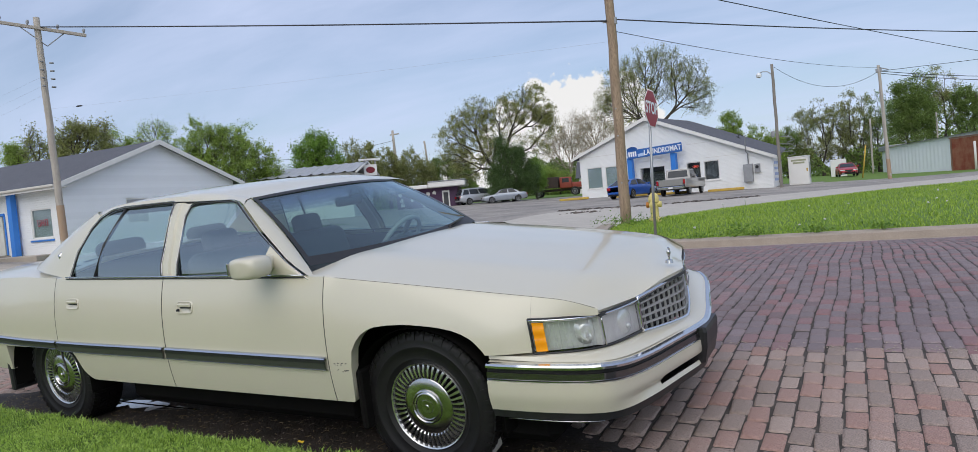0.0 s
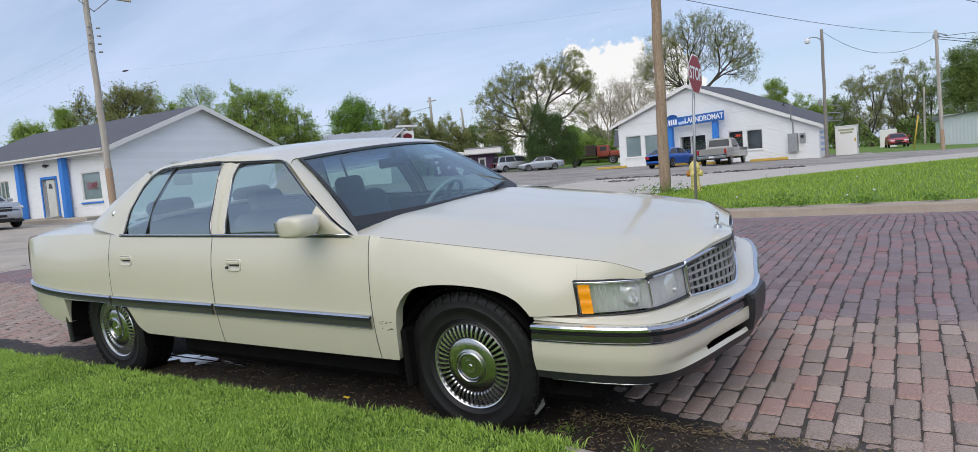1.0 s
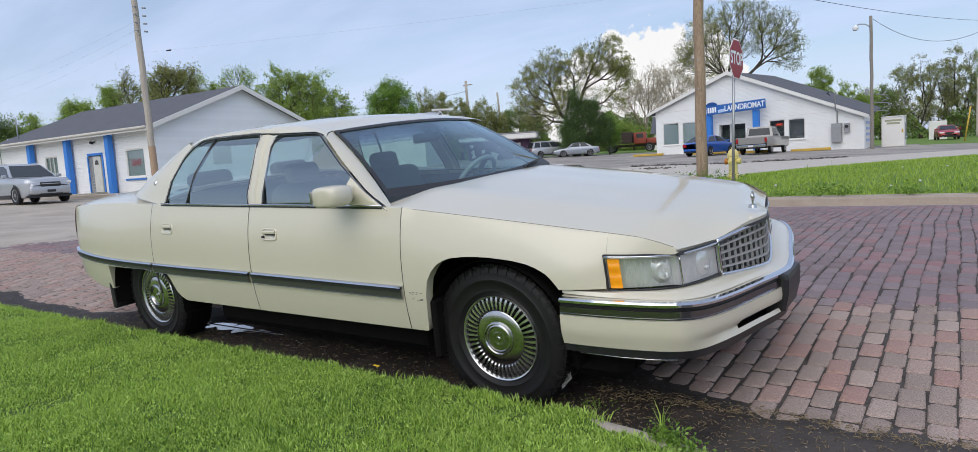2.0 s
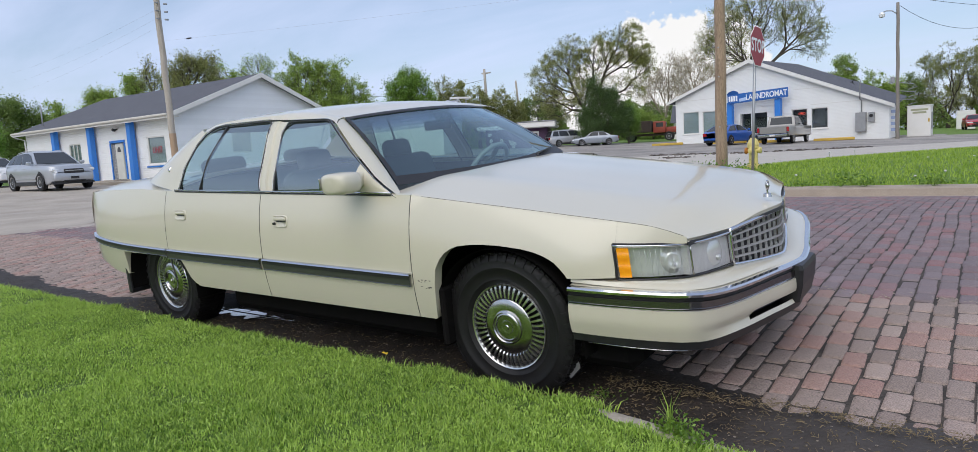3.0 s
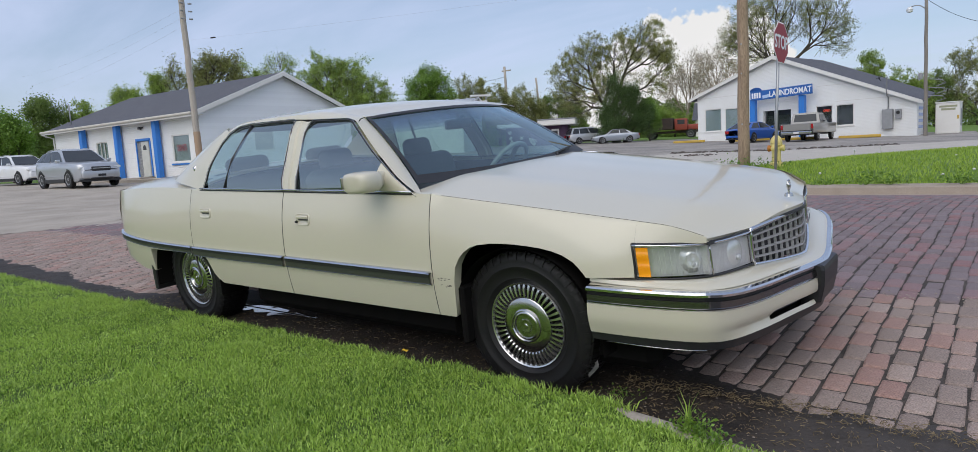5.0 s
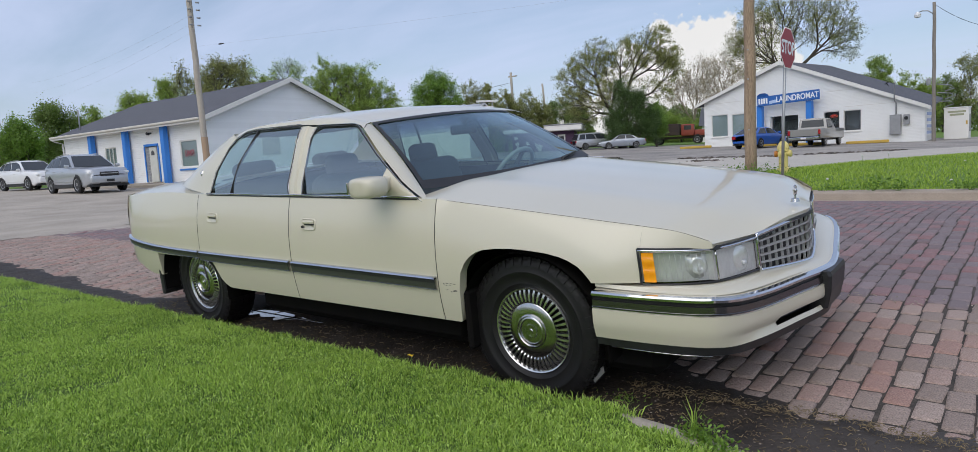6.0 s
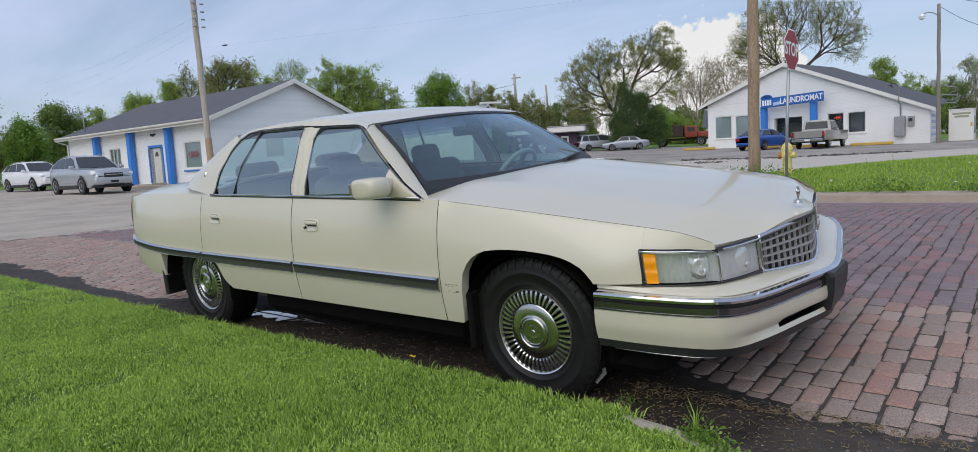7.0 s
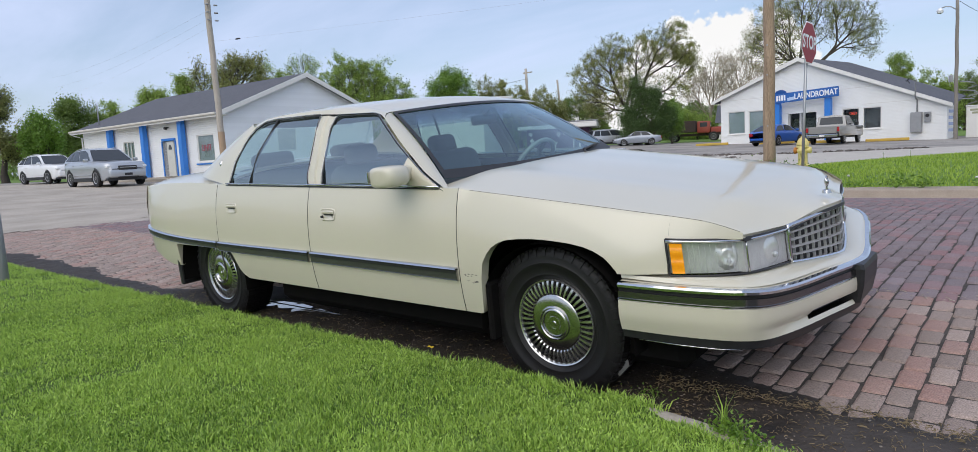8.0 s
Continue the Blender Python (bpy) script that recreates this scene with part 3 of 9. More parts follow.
# near kerb and lawn
bm = bmesh.new()
prev = None
for i in range(181):
    x = lerp(-22, 9.0, i / 180)
    yk = kerb_near_y(x) + 0.035 * smooth(0.3, 0.6, x)
    row = [bm.verts.new((x, yk + d, z)) for d, z in ((0.0, -0.35), (0.004, 0.02), (-0.012, 0.052), (-0.04, 0.064), (-0.16, 0.066), (-0.165, -0.1))]
    if prev:
        for k in range(5):
            bm.faces.new((prev[k], prev[k + 1], row[k + 1], row[k]))
    prev = row
structure("kerb_near", bm, CONCRETE, "low stained concrete kerb beside the parked car", "kerb")


def near_turf(x, y):
    d = kerb_near_y(x) - 0.10 - y
    return 0.045 + 0.026 * (1 - smooth(0.9, 1.5, x)) + 0.022 * smooth(0, 0.3, d) + 0.03 * smooth(0.3, 4, d) + 0.010 * noise.noise((x * 2.3, y * 2.3, 3)) + 0.006 * noise.noise((x * 9, y * 9, 5))


def lawn_sheet(u, v):
    x = lerp(-24, 9, u)
    y = kerb_near_y(x) - 0.012 - 0.10 * smooth(0.5, 0.75, x) - 12 * v ** 1.8
    return (x, y, near_turf(x, y) if v > 0 else 0.03)


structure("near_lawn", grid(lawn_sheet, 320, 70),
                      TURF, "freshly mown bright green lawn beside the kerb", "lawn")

# bed of the brick street, and the mud in its gutter
brick_road = structure("brick_road", sheet(steps((-14, 5, 38), (5, 60, 22)), steps((-1.15, 9.95, 37)), lambda x, y: street(y) - 0.008,
                                           lambda x, y: x > brick_end(y) - 0.6), SAND, "red and purple paving brick street in rows across it", "road")


def mud_point(u, v):
    x = lerp(-13, 9.0, u)
    # edge pushed out under car and bumper, dark mud adding to the shade there
    edge = table([(-13, -0.42), (-8.0, -0.38), (-6.3, -0.50), (-4.2, -0.56), (-3.4, -0.12), (-0.4, -0.10), (0.0, -0.12), (0.35, -0.20), (0.70, -0.37), (1.0, -0.45), (1.5, -0.485), (3, -0.50), (9, -0.52)], x)
    edge += (0.03 + 0.09 * smooth(-4.5, -6.5, x)) * noise.noise((x * 1.3, 0, 0)) + 0.03 * noise.noise((x * 5, 2, 0)) + 0.018 * noise.noise((x * 16, 2, 7))
    y0 = kerb_near_y(x) + 0.001
    y = lerp(y0, edge, v)
    fall = 1 - smooth(0.72, 1.0, v)
    return (x, y, street(y) + 0.003 - 0.008 * smooth(0.62, 1.0, v) + 0.016 * fall + (0.012 * noise.noise((x * 6, y * 6, 0)) + 0.006 * noise.noise((x * 22, y * 22, 4))) * (0.4 + 0.6 * fall) - 0.012 * (v > 0.999))


structure("gutter_mud", grid(mud_point, 600, 30), MUD, "dark damp gutter mud, darkened for the car's shade, paler silt further on", "dirt")


# ---- the parked sedan; its own axes: x ahead, y to its left, origin under the front axle ----
lean = Matrix(((1.0, 0.0002, 0.003, 0), (0.0, 0.9975, -0.0705, 0), (-0.003, 0.0705, 0.9975, 0), (0, 0, 0, 1)))
sedan = thing("sedan", "cream four-door full-size sedan parked at the kerb, chrome trim, worn paint", "car", lean)
PLAN = [(-4.0, 0.838), (-3.8, 0.910), (-3.4, 0.953), (-2.8, 0.966), (-1.5, 0.972), (-0.4, 0.968), (0.1, 0.962), (0.4, 0.946), (0.56, 0.888), (0.68, 0.832), (0.79, 0.762), (0.84, 0.72)]
GAP_Y = [(-0.5, 0.905), (0.0, 0.885), (0.4, 0.858), (0.66, 0.815), (0.80, 0.745), (0.84, 0.71)]
GAP_Z = [(-0.5, 0.934), (-0.25, 0.907), (0.0, 0.880), (0.36, 0.838), (0.66, 0.795), (0.74, 0.766), (0.80, 0.738), (0.9, 0.72)]


def belt(x):
    return 0.938 + (-0.55 - x) * 0.0165


def top_line(x):
    """Height and half-width of the upper edge of the body side."""
    if x > -0.45:
        return table(GAP_Z, x), table(GAP_Y, x)
    if x > -2.66:
        return belt(x), 0.917
    return table([(-4.2, 0.935), (-3.7, 0.972), (-3.1, 0.985), (-2.66, 0.972)], x), table([(-4.2, 0.765), (-3.7, 0.852), (-3.1, 0.89), (-2.66, 0.91)], x)


def side_y(x, z, w=None):
    zt, yt = top_line(x)
    w = table(PLAN, x) if w is None else w
    t = max(0.0, (z - 0.58) / (zt - 0.58))
    low = 0.024 * max(0.0, (0.56 - z) / 0.21) ** 1.8
    return w - low - (w - yt) * t ** 2.4


ARCH = [(-0.350, 0.355), (-0.345, 0.36), (-0.335, 0.42), (-0.322, 0.53), (-0.308, 0.60), (-0.249, 0.676), (-0.171, 0.711), (-0.031, 0.722), (0.10, 0.716), (0.224, 0.699), (0.316, 0.662), (0.365, 0.612), (0.372, 0.601)]


def side_panel(name, stations, low, sgn, label="", nz=14):
    bm = bmesh.new()
    rows = []
    for k, x in enumerate(stations):
        zt, yt = top_line(x)
        z0 = low(x)
        row = []
        for j in range(nz + 1):
            z = lerp(z0, zt, j / nz)
            row.append(bm.verts.new((x, sgn * side_y(x, z), z)))
        # edge turned in
        row.append(bm.verts.new((x, sgn * (yt - 0.018), zt + 0.004)))
        row.insert(0, bm.verts.new((x, sgn * (side_y(x, z0) - 0.05), z0 + 0.004)))
        rows.append(row)
    for a, b in zip(rows, rows[1:]):
        for j in range(len(a) - 1):
            q = (a[j], b[j], b[j + 1], a[j + 1])
            bm.faces.new(q if sgn < 0 else q[::-1])
    bm.normal_update()
    return part(name, bm, CREAM, sedan, label, sharp=50)


def seq(a, b, n):
    return [lerp(a, b, i / n) for i in range(n + 1)]


def sill(x):
    return 0.352


def rear_low(x):
    if x > -2.52:
        return table([(-2.52, 0.535), (-2.475, 0.425), (-2.40, 0.36), (-2.36, 0.352)], x)
    if x > -3.33:
        return 0.54
    return table([(-4.2, 0.49), (-3.95, 0.47), (-3.75, 0.43), (-3.52, 0.372), (-3.33, 0.37)], x)


for s in (-1, 1):
    fender_x = [-0.452, -0.40, -0.352] + [x for x, _ in ARCH[1:]] + [-0.28, -0.21, -0.1, 0.03, 0.16, 0.27, 0.34] + seq(0.38, 0.555, 6)
    fender_x = sorted(fender_x)
    side_panel("front_fender", fender_x, lambda x: table(ARCH, x) if -0.352 < x < 0.372 else (0.352 if x < 0 else 0.600), s, nz=16)
    # the brow over the headlamp
    side_panel("headlamp_brow", seq(0.5553, 0.795, 8), lambda x: 0.730 - 0.012 * smooth(0.68, 0.79, x), s, nz=4)
    side_panel("front_door", seq(-1.612, -0.457, 14), sill, s)
    side_panel("rear_door", seq(-2.664, -1.618, 26), lambda x: rear_low(x), s)
    side_panel("rear_quarter_panel", [-2.669] + seq(-2.7, -3.32, 9) + [-3.332, -3.338] + seq(-3.4, -4.0, 12), rear_low, s) if s > 0 else side_panel("rear_quarter_panel", seq(-4.0, -3.4, 12) + [-3.338, -3.332] + seq(-3.32, -2.7, 9) + [-2.669], rear_low, s)
    # doors' seams show as thin dark lines: strips behind the gaps, coloured as shadow
    for gx in (-0.4545, -1.615, -2.6665):
        pts = [(gx, s * (side_y(gx, z) - 0.006), z) for z in seq(0.38, top_line(gx)[0], 10)]
        bm = bmesh.new()
        tube(bm, pts, 0.0055, 5)
        part("door_seal", bm, GAP, sedan)

# thin tube along each hood edge, coloured as the seam's shadow
for s in (-1, 1):
    bm = bmesh.new()
    tube(bm, [(x, s * (table(GAP_Y, x) - 0.004), table(GAP_Z, x) + 0.0015) for x in seq(-0.46, 0.785, 30)], 0.0014, 5)
    part("hood_seam", bm, SEAM, sedan)

# tail panel round the rear corners
tail = [(-4.0, 0.836), (-4.06, 0.785), (-4.12, 0.69), (-4.17, 0.5), (-4.19, 0.25), (-4.195, 0)]
tail = [(x, -w) for x, w in tail] + [(x, w) for x, w in tail[-2::-1]]
tail = curve([(x, y, 0) for x, y in tail], 40)


def tail_point(u, v):
    p = tail[round(u * 40)]
    z = lerp(0.49, 0.955, v)
    k = 1 - 0.035 * max(0, (v - 0.55) / 0.45) ** 2 - 0.05 * max(0, (0.25 - v) / 0.25) ** 2
    return (lerp(-3.9, p.x, k), p.y * k, z + 0.015 * (1 - (p.y / 0.87) ** 2) * v)


part("tail_panel", grid(lambda u, v: tail_point(1 - u, v), 40, 12), CREAM, sedan)
for s in (-1, 1):
    part("tail_lamp", box(-4.185, -4.08, s * 0.56 - 0.09, s * 0.56 + 0.09, 0.66, 0.90, 0.02), RED_LENS, sedan, "red tail lamp lens")
part("rear_bumper", sweep([(p.x, p.y, 0) for p in tail], [(-0.08, 0.44), (-0.02, 0.46), (0.008, 0.50), (0.010, 0.57), (0.002, 0.60), (-0.02, 0.605)]), CREAM, sedan)


# hood
def hood_point(u, v):
    w = 2 * v - 1
    xr = -0.62 + 0.10 * (1 - w * w)
    xf = 0.968 - 0.178 * (w * w + 0.002) ** 0.475
    x = lerp(xr, xf, u)
    y = w * (table(GAP_Y, x) - 0.005)
    crown = lerp(0.055, 0.042, u)
    ridge = 0.010 * math.exp(-((abs(w) - 0.62) / 0.16) ** 2) * (1 - u * 0.4)
    z = table(GAP_Z, x) + 0.002 + crown * (1 - w * w) ** 0.9 + ridge
    nose = max(0.0, (u - 0.86) / 0.14)
    lip = table([(0, 0.752), (0.3, 0.742), (0.587, 0.717), (0.8, 0.722), (1.0, 0.733)], abs(w))
    z -= max(0.01, z - lip) * nose ** 2.8
    return (x, y, z)


part("hood", grid(hood_point, 40, 40, solid=0.02, flip=False), CREAM, sedan, "cream hood reflecting the pale sky")
part("hood_edge_seal", sweep([hood_point(1.0, 1 - i / 40) for i in range(41)], [(-0.010, -0.024), (0.001, -0.022), (0.002, -0.014), (-0.008, -0.012)], True), BLACK_TRIM, sedan)
part("cowl", box(-0.72, -0.48, -0.80, 0.80, 0.86, 0.925, 0.02), BLACK_TRIM, sedan)

# glasshouse
def ws_low(v):
    w = 2 * v - 1
    return Vector((-0.635 + 0.115 * (1 - w * w), 0.815 * w, 0.968 - 0.022 * (1 - w * w)))


def ws_high(v):
    w = 2 * v - 1
    return Vector((-1.17 + 0.10 * (1 - w * w), 0.625 * w, 1.326 + 0.022 * (1 - w * w)))


def ws(u, v):
    p = ws_low(v).lerp(ws_high(v), u)
    p.x += 0.05 * u * (1 - u)
    p.z += 0.045 * u * (1 - u)
    return p


windshield = part("windshield", grid(ws, 12, 20), WINDSHIELD, sedan, "clear windshield with a faint green tint")
windshield.visible_shadow = False


def face_way(ob, way):
    """Turns a pane's faces to look along way."""
    way = Vector(way)
    if sum((f.normal.dot(way) * f.area for f in ob.data.polygons), 0.0) < 0:
        ob.data.flip_normals()
    return ob


face_way(windshield, (1, 0, 1))


def border(f, name, material, parent, width=(0.07, 0.04, 0.03), lift=0.003):
    """A painted band inside the rim of a pane."""
    def keep(u, v):
        return u < width[0] or u > 1 - width[1] or v < width[2] or v > 1 - width[2]
    bm = grid(lambda u, v: f(u, v) + Vector((lift, 0, lift)), 48, 64, keep=keep)
    return part(name, bm, material, parent)


# tinted sun band along the top of the windshield
for k in range(5):
    band = part("sun_band", grid(lambda u, v: ws(lerp(0.70 + 0.055 * k, 0.965, u), lerp(0.02, 0.98, v)) - Vector((0.003 + 0.0012 * k, 0, 0.003 + 0.0012 * k)), 3, 20), SUN_BAND, windshield, "dark blue sun band")
    band.visible_shadow = False
border(ws, "frit_band", BLACK_TRIM, windshield, (0.10, 0.035, 0.02))


def roof_side(x):
    """The edge where roof and side frame meet: half-width, height."""
    return (table([(-3.13, 0.775), (-2.88, 0.728), (-2.52, 0.650), (-2.2, 0.642), (-1.7, 0.645), (-1.17, 0.63)], x),
            table([(-3.13, 1.03), (-2.88, 1.168), (-2.62, 1.300), (-2.48, 1.352), (-2.28, 1.380), (-1.8, 1.392), (-1.4, 1.375), (-1.17, 1.33)], x))


def roof_point(u, v):
    w = 2 * v - 1
    xf, xr = -1.165 + 0.10 * (1 - w * w), -2.49 - 0.08 * (1 - w * w)
    x = lerp(xr, xf, u)
    hw, z = roof_side(min(-1.17, x))
    return (x, w * hw, z + 0.030 * (1 - abs(w) ** 2.5) * smooth(0, 0.25, u + 0.06) * smooth(0, 0.3, 1.12 - u))


part("roof", grid(roof_point, 28, 24, solid=0.02, flip=False), CREAM, sedan)


def backlight(u, v):
    w = 2 * v - 1
    lo = Vector((-3.10 - 0.10 * (1 - w * w), 0.73 * w, 1.045 + 0.01 * (1 - w * w)))
    hi = Vector((-2.51 - 0.08 * (1 - w * w), 0.61 * w, 1.35 + 0.02 * (1 - w * w)))
    p = lo.lerp(hi, u)
    p.z += 0.05 * u * (1 - u) * 2
    return p


face_way(part("rear_window", grid(backlight, 10, 16), GLASS, sedan), (-1, 0, 1)).visible_shadow = False


def trunk_point(u, v):
    w = 2 * v - 1
    x = lerp(-4.02, -2.62, u)
    zt, yt = top_line(x)
    if x < -3.95:
        zt -= 0.4 * (-3.95 - x)
    zc = table([(-4.2, 0.95), (-4.0, 1.000), (-3.6, 1.030), (-3.0, 1.050), (-2.6, 1.05)], x)
    return (x - 0.16 * (1 - w * w) * (1 - u) ** 3, w * (yt - 0.016), lerp(zc, zt + 0.003, abs(w) ** 4.0))


part("trunk_lid", grid(trunk_point, 20, 24, solid=0.015), CREAM, sedan)


def frame_y(x, z):
    t = max(0.0, (z - 0.955) / 0.39)
    return 0.915 - 0.205 * t ** 1.45


WIN_FRONT = [(-1.495, 0.957), (-1.50, 1.02), (-1.545, 1.27), (-1.535, 1.315), (-1.50, 1.334), (-1.20, 1.322), (-1.155, 1.312), (-1.115, 1.285), (-0.92, 1.157), (-0.69, 1.006), (-0.566, 0.930)]
WIN_REAR = [(-1.632, 0.960), (-1.645, 1.02), (-1.695, 1.30), (-1.695, 1.335), (-1.72, 1.350), (-2.18, 1.353), (-2.29, 1.343), (-2.37, 1.310), (-2.42, 1.25), (-2.47, 1.12), (-2.50, 0.972)]

for s in (-1, 1):
    def on_side(x, z, inset=0.0):
        return Vector((x, s * (frame_y(x, z) - inset), z))

    # pillars and rail of body colour
    a_out = [Vector((p.x - 0.004, s * abs(p.y), p.z - 0.002)) for p in (ws(k / 10, 0) for k in range(11))]
    a_in = resample([on_side(x, z) for x, z in [(-0.51, 0.915), (-0.672, 1.008), (-0.90, 1.163), (-1.10, 1.297)]], 10)
    if s > 0:
        a_in = [p + Vector((-0.14, -0.02, -0.05)) for p in a_in]
    bm = loft([a_in, [a.lerp(b, 0.5) + Vector((0.008, s * 0.008, 0.008)) for a, b in zip(a_in, a_out)], a_out], solid=0.0)
    part("a_pillar", bm, CREAM, sedan)
    rail_low = resample([on_side(x, z) for x, z in [(-1.10, 1.298), (-1.15, 1.322), (-1.20, 1.332), (-1.50, 1.344), (-1.70, 1.357), (-2.18, 1.362), (-2.30, 1.352), (-2.385, 1.318), (-2.43, 1.255)]], 30)
    rail_mid, rail_high = [], []
    for k in range(31):
        x = lerp(-1.17, -2.50, k / 30)
        hw, z = roof_side(x)
        rail_high.append(Vector((x, s * hw, z)))
    rail_mid = [a.lerp(b, 0.55) + Vector((0, s * 0.012, 0.006)) for a, b in zip(rail_low, rail_high)]
    part("roof_rail", loft([rail_low, rail_mid, rail_high]), CREAM, sedan)
    b0 = [on_side(x, z) for x, z in ((-1.490, 0.955), (-1.50, 1.02), (-1.545, 1.27), (-1.54, 1.336))]
    b1 = [on_side(x, z) for x, z in ((-1.640, 0.955), (-1.65, 1.02), (-1.70, 1.27), (-1.71, 1.346))]
    bm = loft([b0, [p + Vector((-0.045, 0, 0)) for p in b0], [p + Vector((-0.052, -s * 0.012, 0)) for p in b0], [p + Vector((0.072, -s * 0.012, 0)) for p in b1], [p + Vector((0.065, 0, 0)) for p in b1], b1])
    part("b_pillar", bm, CREAM, sedan, "cream pillar with a dark seal groove", sharp=30)
    c_in = resample([on_side(x, z) for x, z in ((-2.50, 0.960), (-2.485, 1.10), (-2.43, 1.255), (-2.385, 1.318))], 14)
    c_out = []
    for k in range(15):
        x = lerp(-3.13, -2.50, k / 14)
        hw, z = roof_side(x)
        c_out.append(Vector((x, s * hw, z)))
    c_mid = [a.lerp(b, 0.5) + Vector((-0.01, s * lerp(0.045, 0.02, i / 14), 0.012)) for i, (a, b) in enumerate(zip(c_in, c_out))]
    c_q1 = [a.lerp(b, 0.22) + Vector((-0.005, s * lerp(0.02, 0.012, i / 14), 0.006)) for i, (a, b) in enumerate(zip(c_in, c_out))]
    c_q3 = [a.lerp(b, 0.80) + Vector((-0.008, s * lerp(0.035, 0.014, i / 14), 0.010)) for i, (a, b) in enumerate(zip(c_in, c_out))]
    part("c_pillar", loft([c_in, c_q1, c_mid, c_q3, c_out]), CREAM, sedan)
    # panes
    def pane(outline, name, x0=None, x1=None):
        bm = bmesh.new()
        bm.faces.new([bm.verts.new((x, 0, z)) for x, z in outline])
        for k in range(1, 14):
            bmesh.ops.bisect_plane(bm, geom=bm.verts[:] + bm.edges[:] + bm.faces[:], plane_co=(0, 0, 0.94 + 0.03 * k), plane_no=(0, 0, 1))
        for v in bm.verts:
            h = max(0.0, (v.co.z - 0.955) / 0.39)
            v.co.y = s * (0.905 - 0.205 * (0.30 * h + 0.70 * h * h))
        bm.normal_update()
        o = part(name, bm, GLASS, sedan)
        face_way(o, (0, s, 0.3)).visible_shadow = False
        return o
    win_front = WIN_FRONT if s < 0 else [(x - 0.15 * smooth(-1.30, -1.0, x), z - 0.05 * smooth(-1.30, -1.0, x) * (z > 0.97)) for x, z in WIN_FRONT]
    pane(win_front, "front_side_window")
    pane(WIN_REAR, "rear_side_window")
    for outline in (win_front, WIN_REAR):
        pts = [on_side(x, z, -0.001) for x, z in outline]
        bm = bmesh.new()
        tube(bm, resample(pts, 60), 0.0045, 6)
        part("window_seal", bm, BLACK_TRIM, sedan)
        bm = bmesh.new()
        up = [on_side(lerp(x, sum(o[0] for o in outline) / len(outline), -0.028), lerp(z, 1.10, -0.045), -0.005) for x, z in outline]
        tube(bm, resample(up, 60), 0.0022, 5)
        part("bright_window_trim", bm, DULL_CHROME, sedan)
    bm = bmesh.new()
    tube(bm, [on_side(-2.265, 0.965, 0.004), on_side(-2.235, 1.15, 0.004), on_side(-2.165, 1.352, 0.004)], 0.009, 6)
    part("window_divider", bm, BLACK_TRIM, sedan)
    # belt moulding
    bm = bmesh.new()
    tube(bm, [(x, s * 0.921, belt(x) + 0.007) for x in seq(-2.54, -0.58, 16)], 0.0048, 6)
    part("belt_trim", bm, CHROME, sedan, "thin chrome belt strip")
    bm = bmesh.new()
    tube(bm, [(x, s * 0.921, belt(x) - 0.003) for x in seq(-2.54, -0.58, 16)], 0.004, 6)
    part("belt_seal", bm, BLACK_TRIM, sedan)
    # rub strips: one a panel
    for x0, x1 in ((-3.98, -2.68), (-2.66, -1.63), (-1.605, -0.462)):
        def strip(x, o, z):
            zz = table([(-4.0, 0.643), (-3.34, 0.604), (-2.52, 0.586), (-1.63, 0.580), (-0.44, 0.566)], x) + z
            return (x, s * (side_y(x, zz) + o), zz)
        xs = seq(x0, x1, 10)
        deep = -0.062 if x1 > -2.6 else -0.050
        part("rub_strip", loft([[strip(x, -0.004, -0.004) for x in xs], [strip(x, 0.016, -0.008) for x in xs], [strip(x, 0.014, deep + 0.008) for x in xs], [strip(x, -0.004, deep) for x in xs]]), GREY_TRIM, sedan, "grey-green glossy side rub strip", sharp=30)
        part("rub_strip_groove", loft([[strip(x, 0.0175, -0.010) for x in xs], [strip(x, 0.0175, -0.024) for x in xs], [strip(x, 0.012, -0.025) for x in xs]]), BLACK_TRIM, sedan)
        part("rub_strip_bright_edge", loft([[strip(x, -0.003, 0.005) for x in xs], [strip(x, 0.015, 0.002) for x in xs], [strip(x, 0.020, -0.005) for x in xs], [strip(x, 0.016, -0.010) for x in xs]]), CHROME, sedan, sharp=60)
        part("rub_strip_lower_edge", loft([[strip(x, 0.012, deep + 0.010) for x in xs], [strip(x, 0.016, deep + 0.005) for x in xs], [strip(x, -0.003, deep - 0.001) for x in xs]]), BAND, sedan)
    # door handles: plate, flap and lock
    for hx, lock in ((-1.425, True), (-2.465, False)):
        hz = 0.800 if lock else 0.820
        def hy(x, z):
            return s * side_y(x, z)
        def plate_ring(f, o):
            ring = []
            for a in seq(0, math.tau, 28):
                c, d = math.cos(a), math.sin(a)
                x, z = hx + f * 0.068 * math.copysign(abs(c) ** 0.35, c), hz + f * 0.033 * math.copysign(abs(d) ** 0.45, d)
                ring.append((x, hy(x, z) + s * o, z))
            return ring
        plate = part("door_handle", loft([plate_ring(1.0, -0.001), plate_ring(0.97, 0.005), plate_ring(0.88, 0.006), plate_ring(0.80, 0.001), plate_ring(0.02, 0.001)]), CREAM, sedan, "recessed cream door handle", sharp=60)
        part("pull_flap", box(hx - 0.050, hx + 0.054, hy(hx, hz) + s * 0.003 - 0.006, hy(hx, hz) + s * 0.003 + 0.006, hz + 0.002, hz + 0.022, 0.005), CREAM, plate)
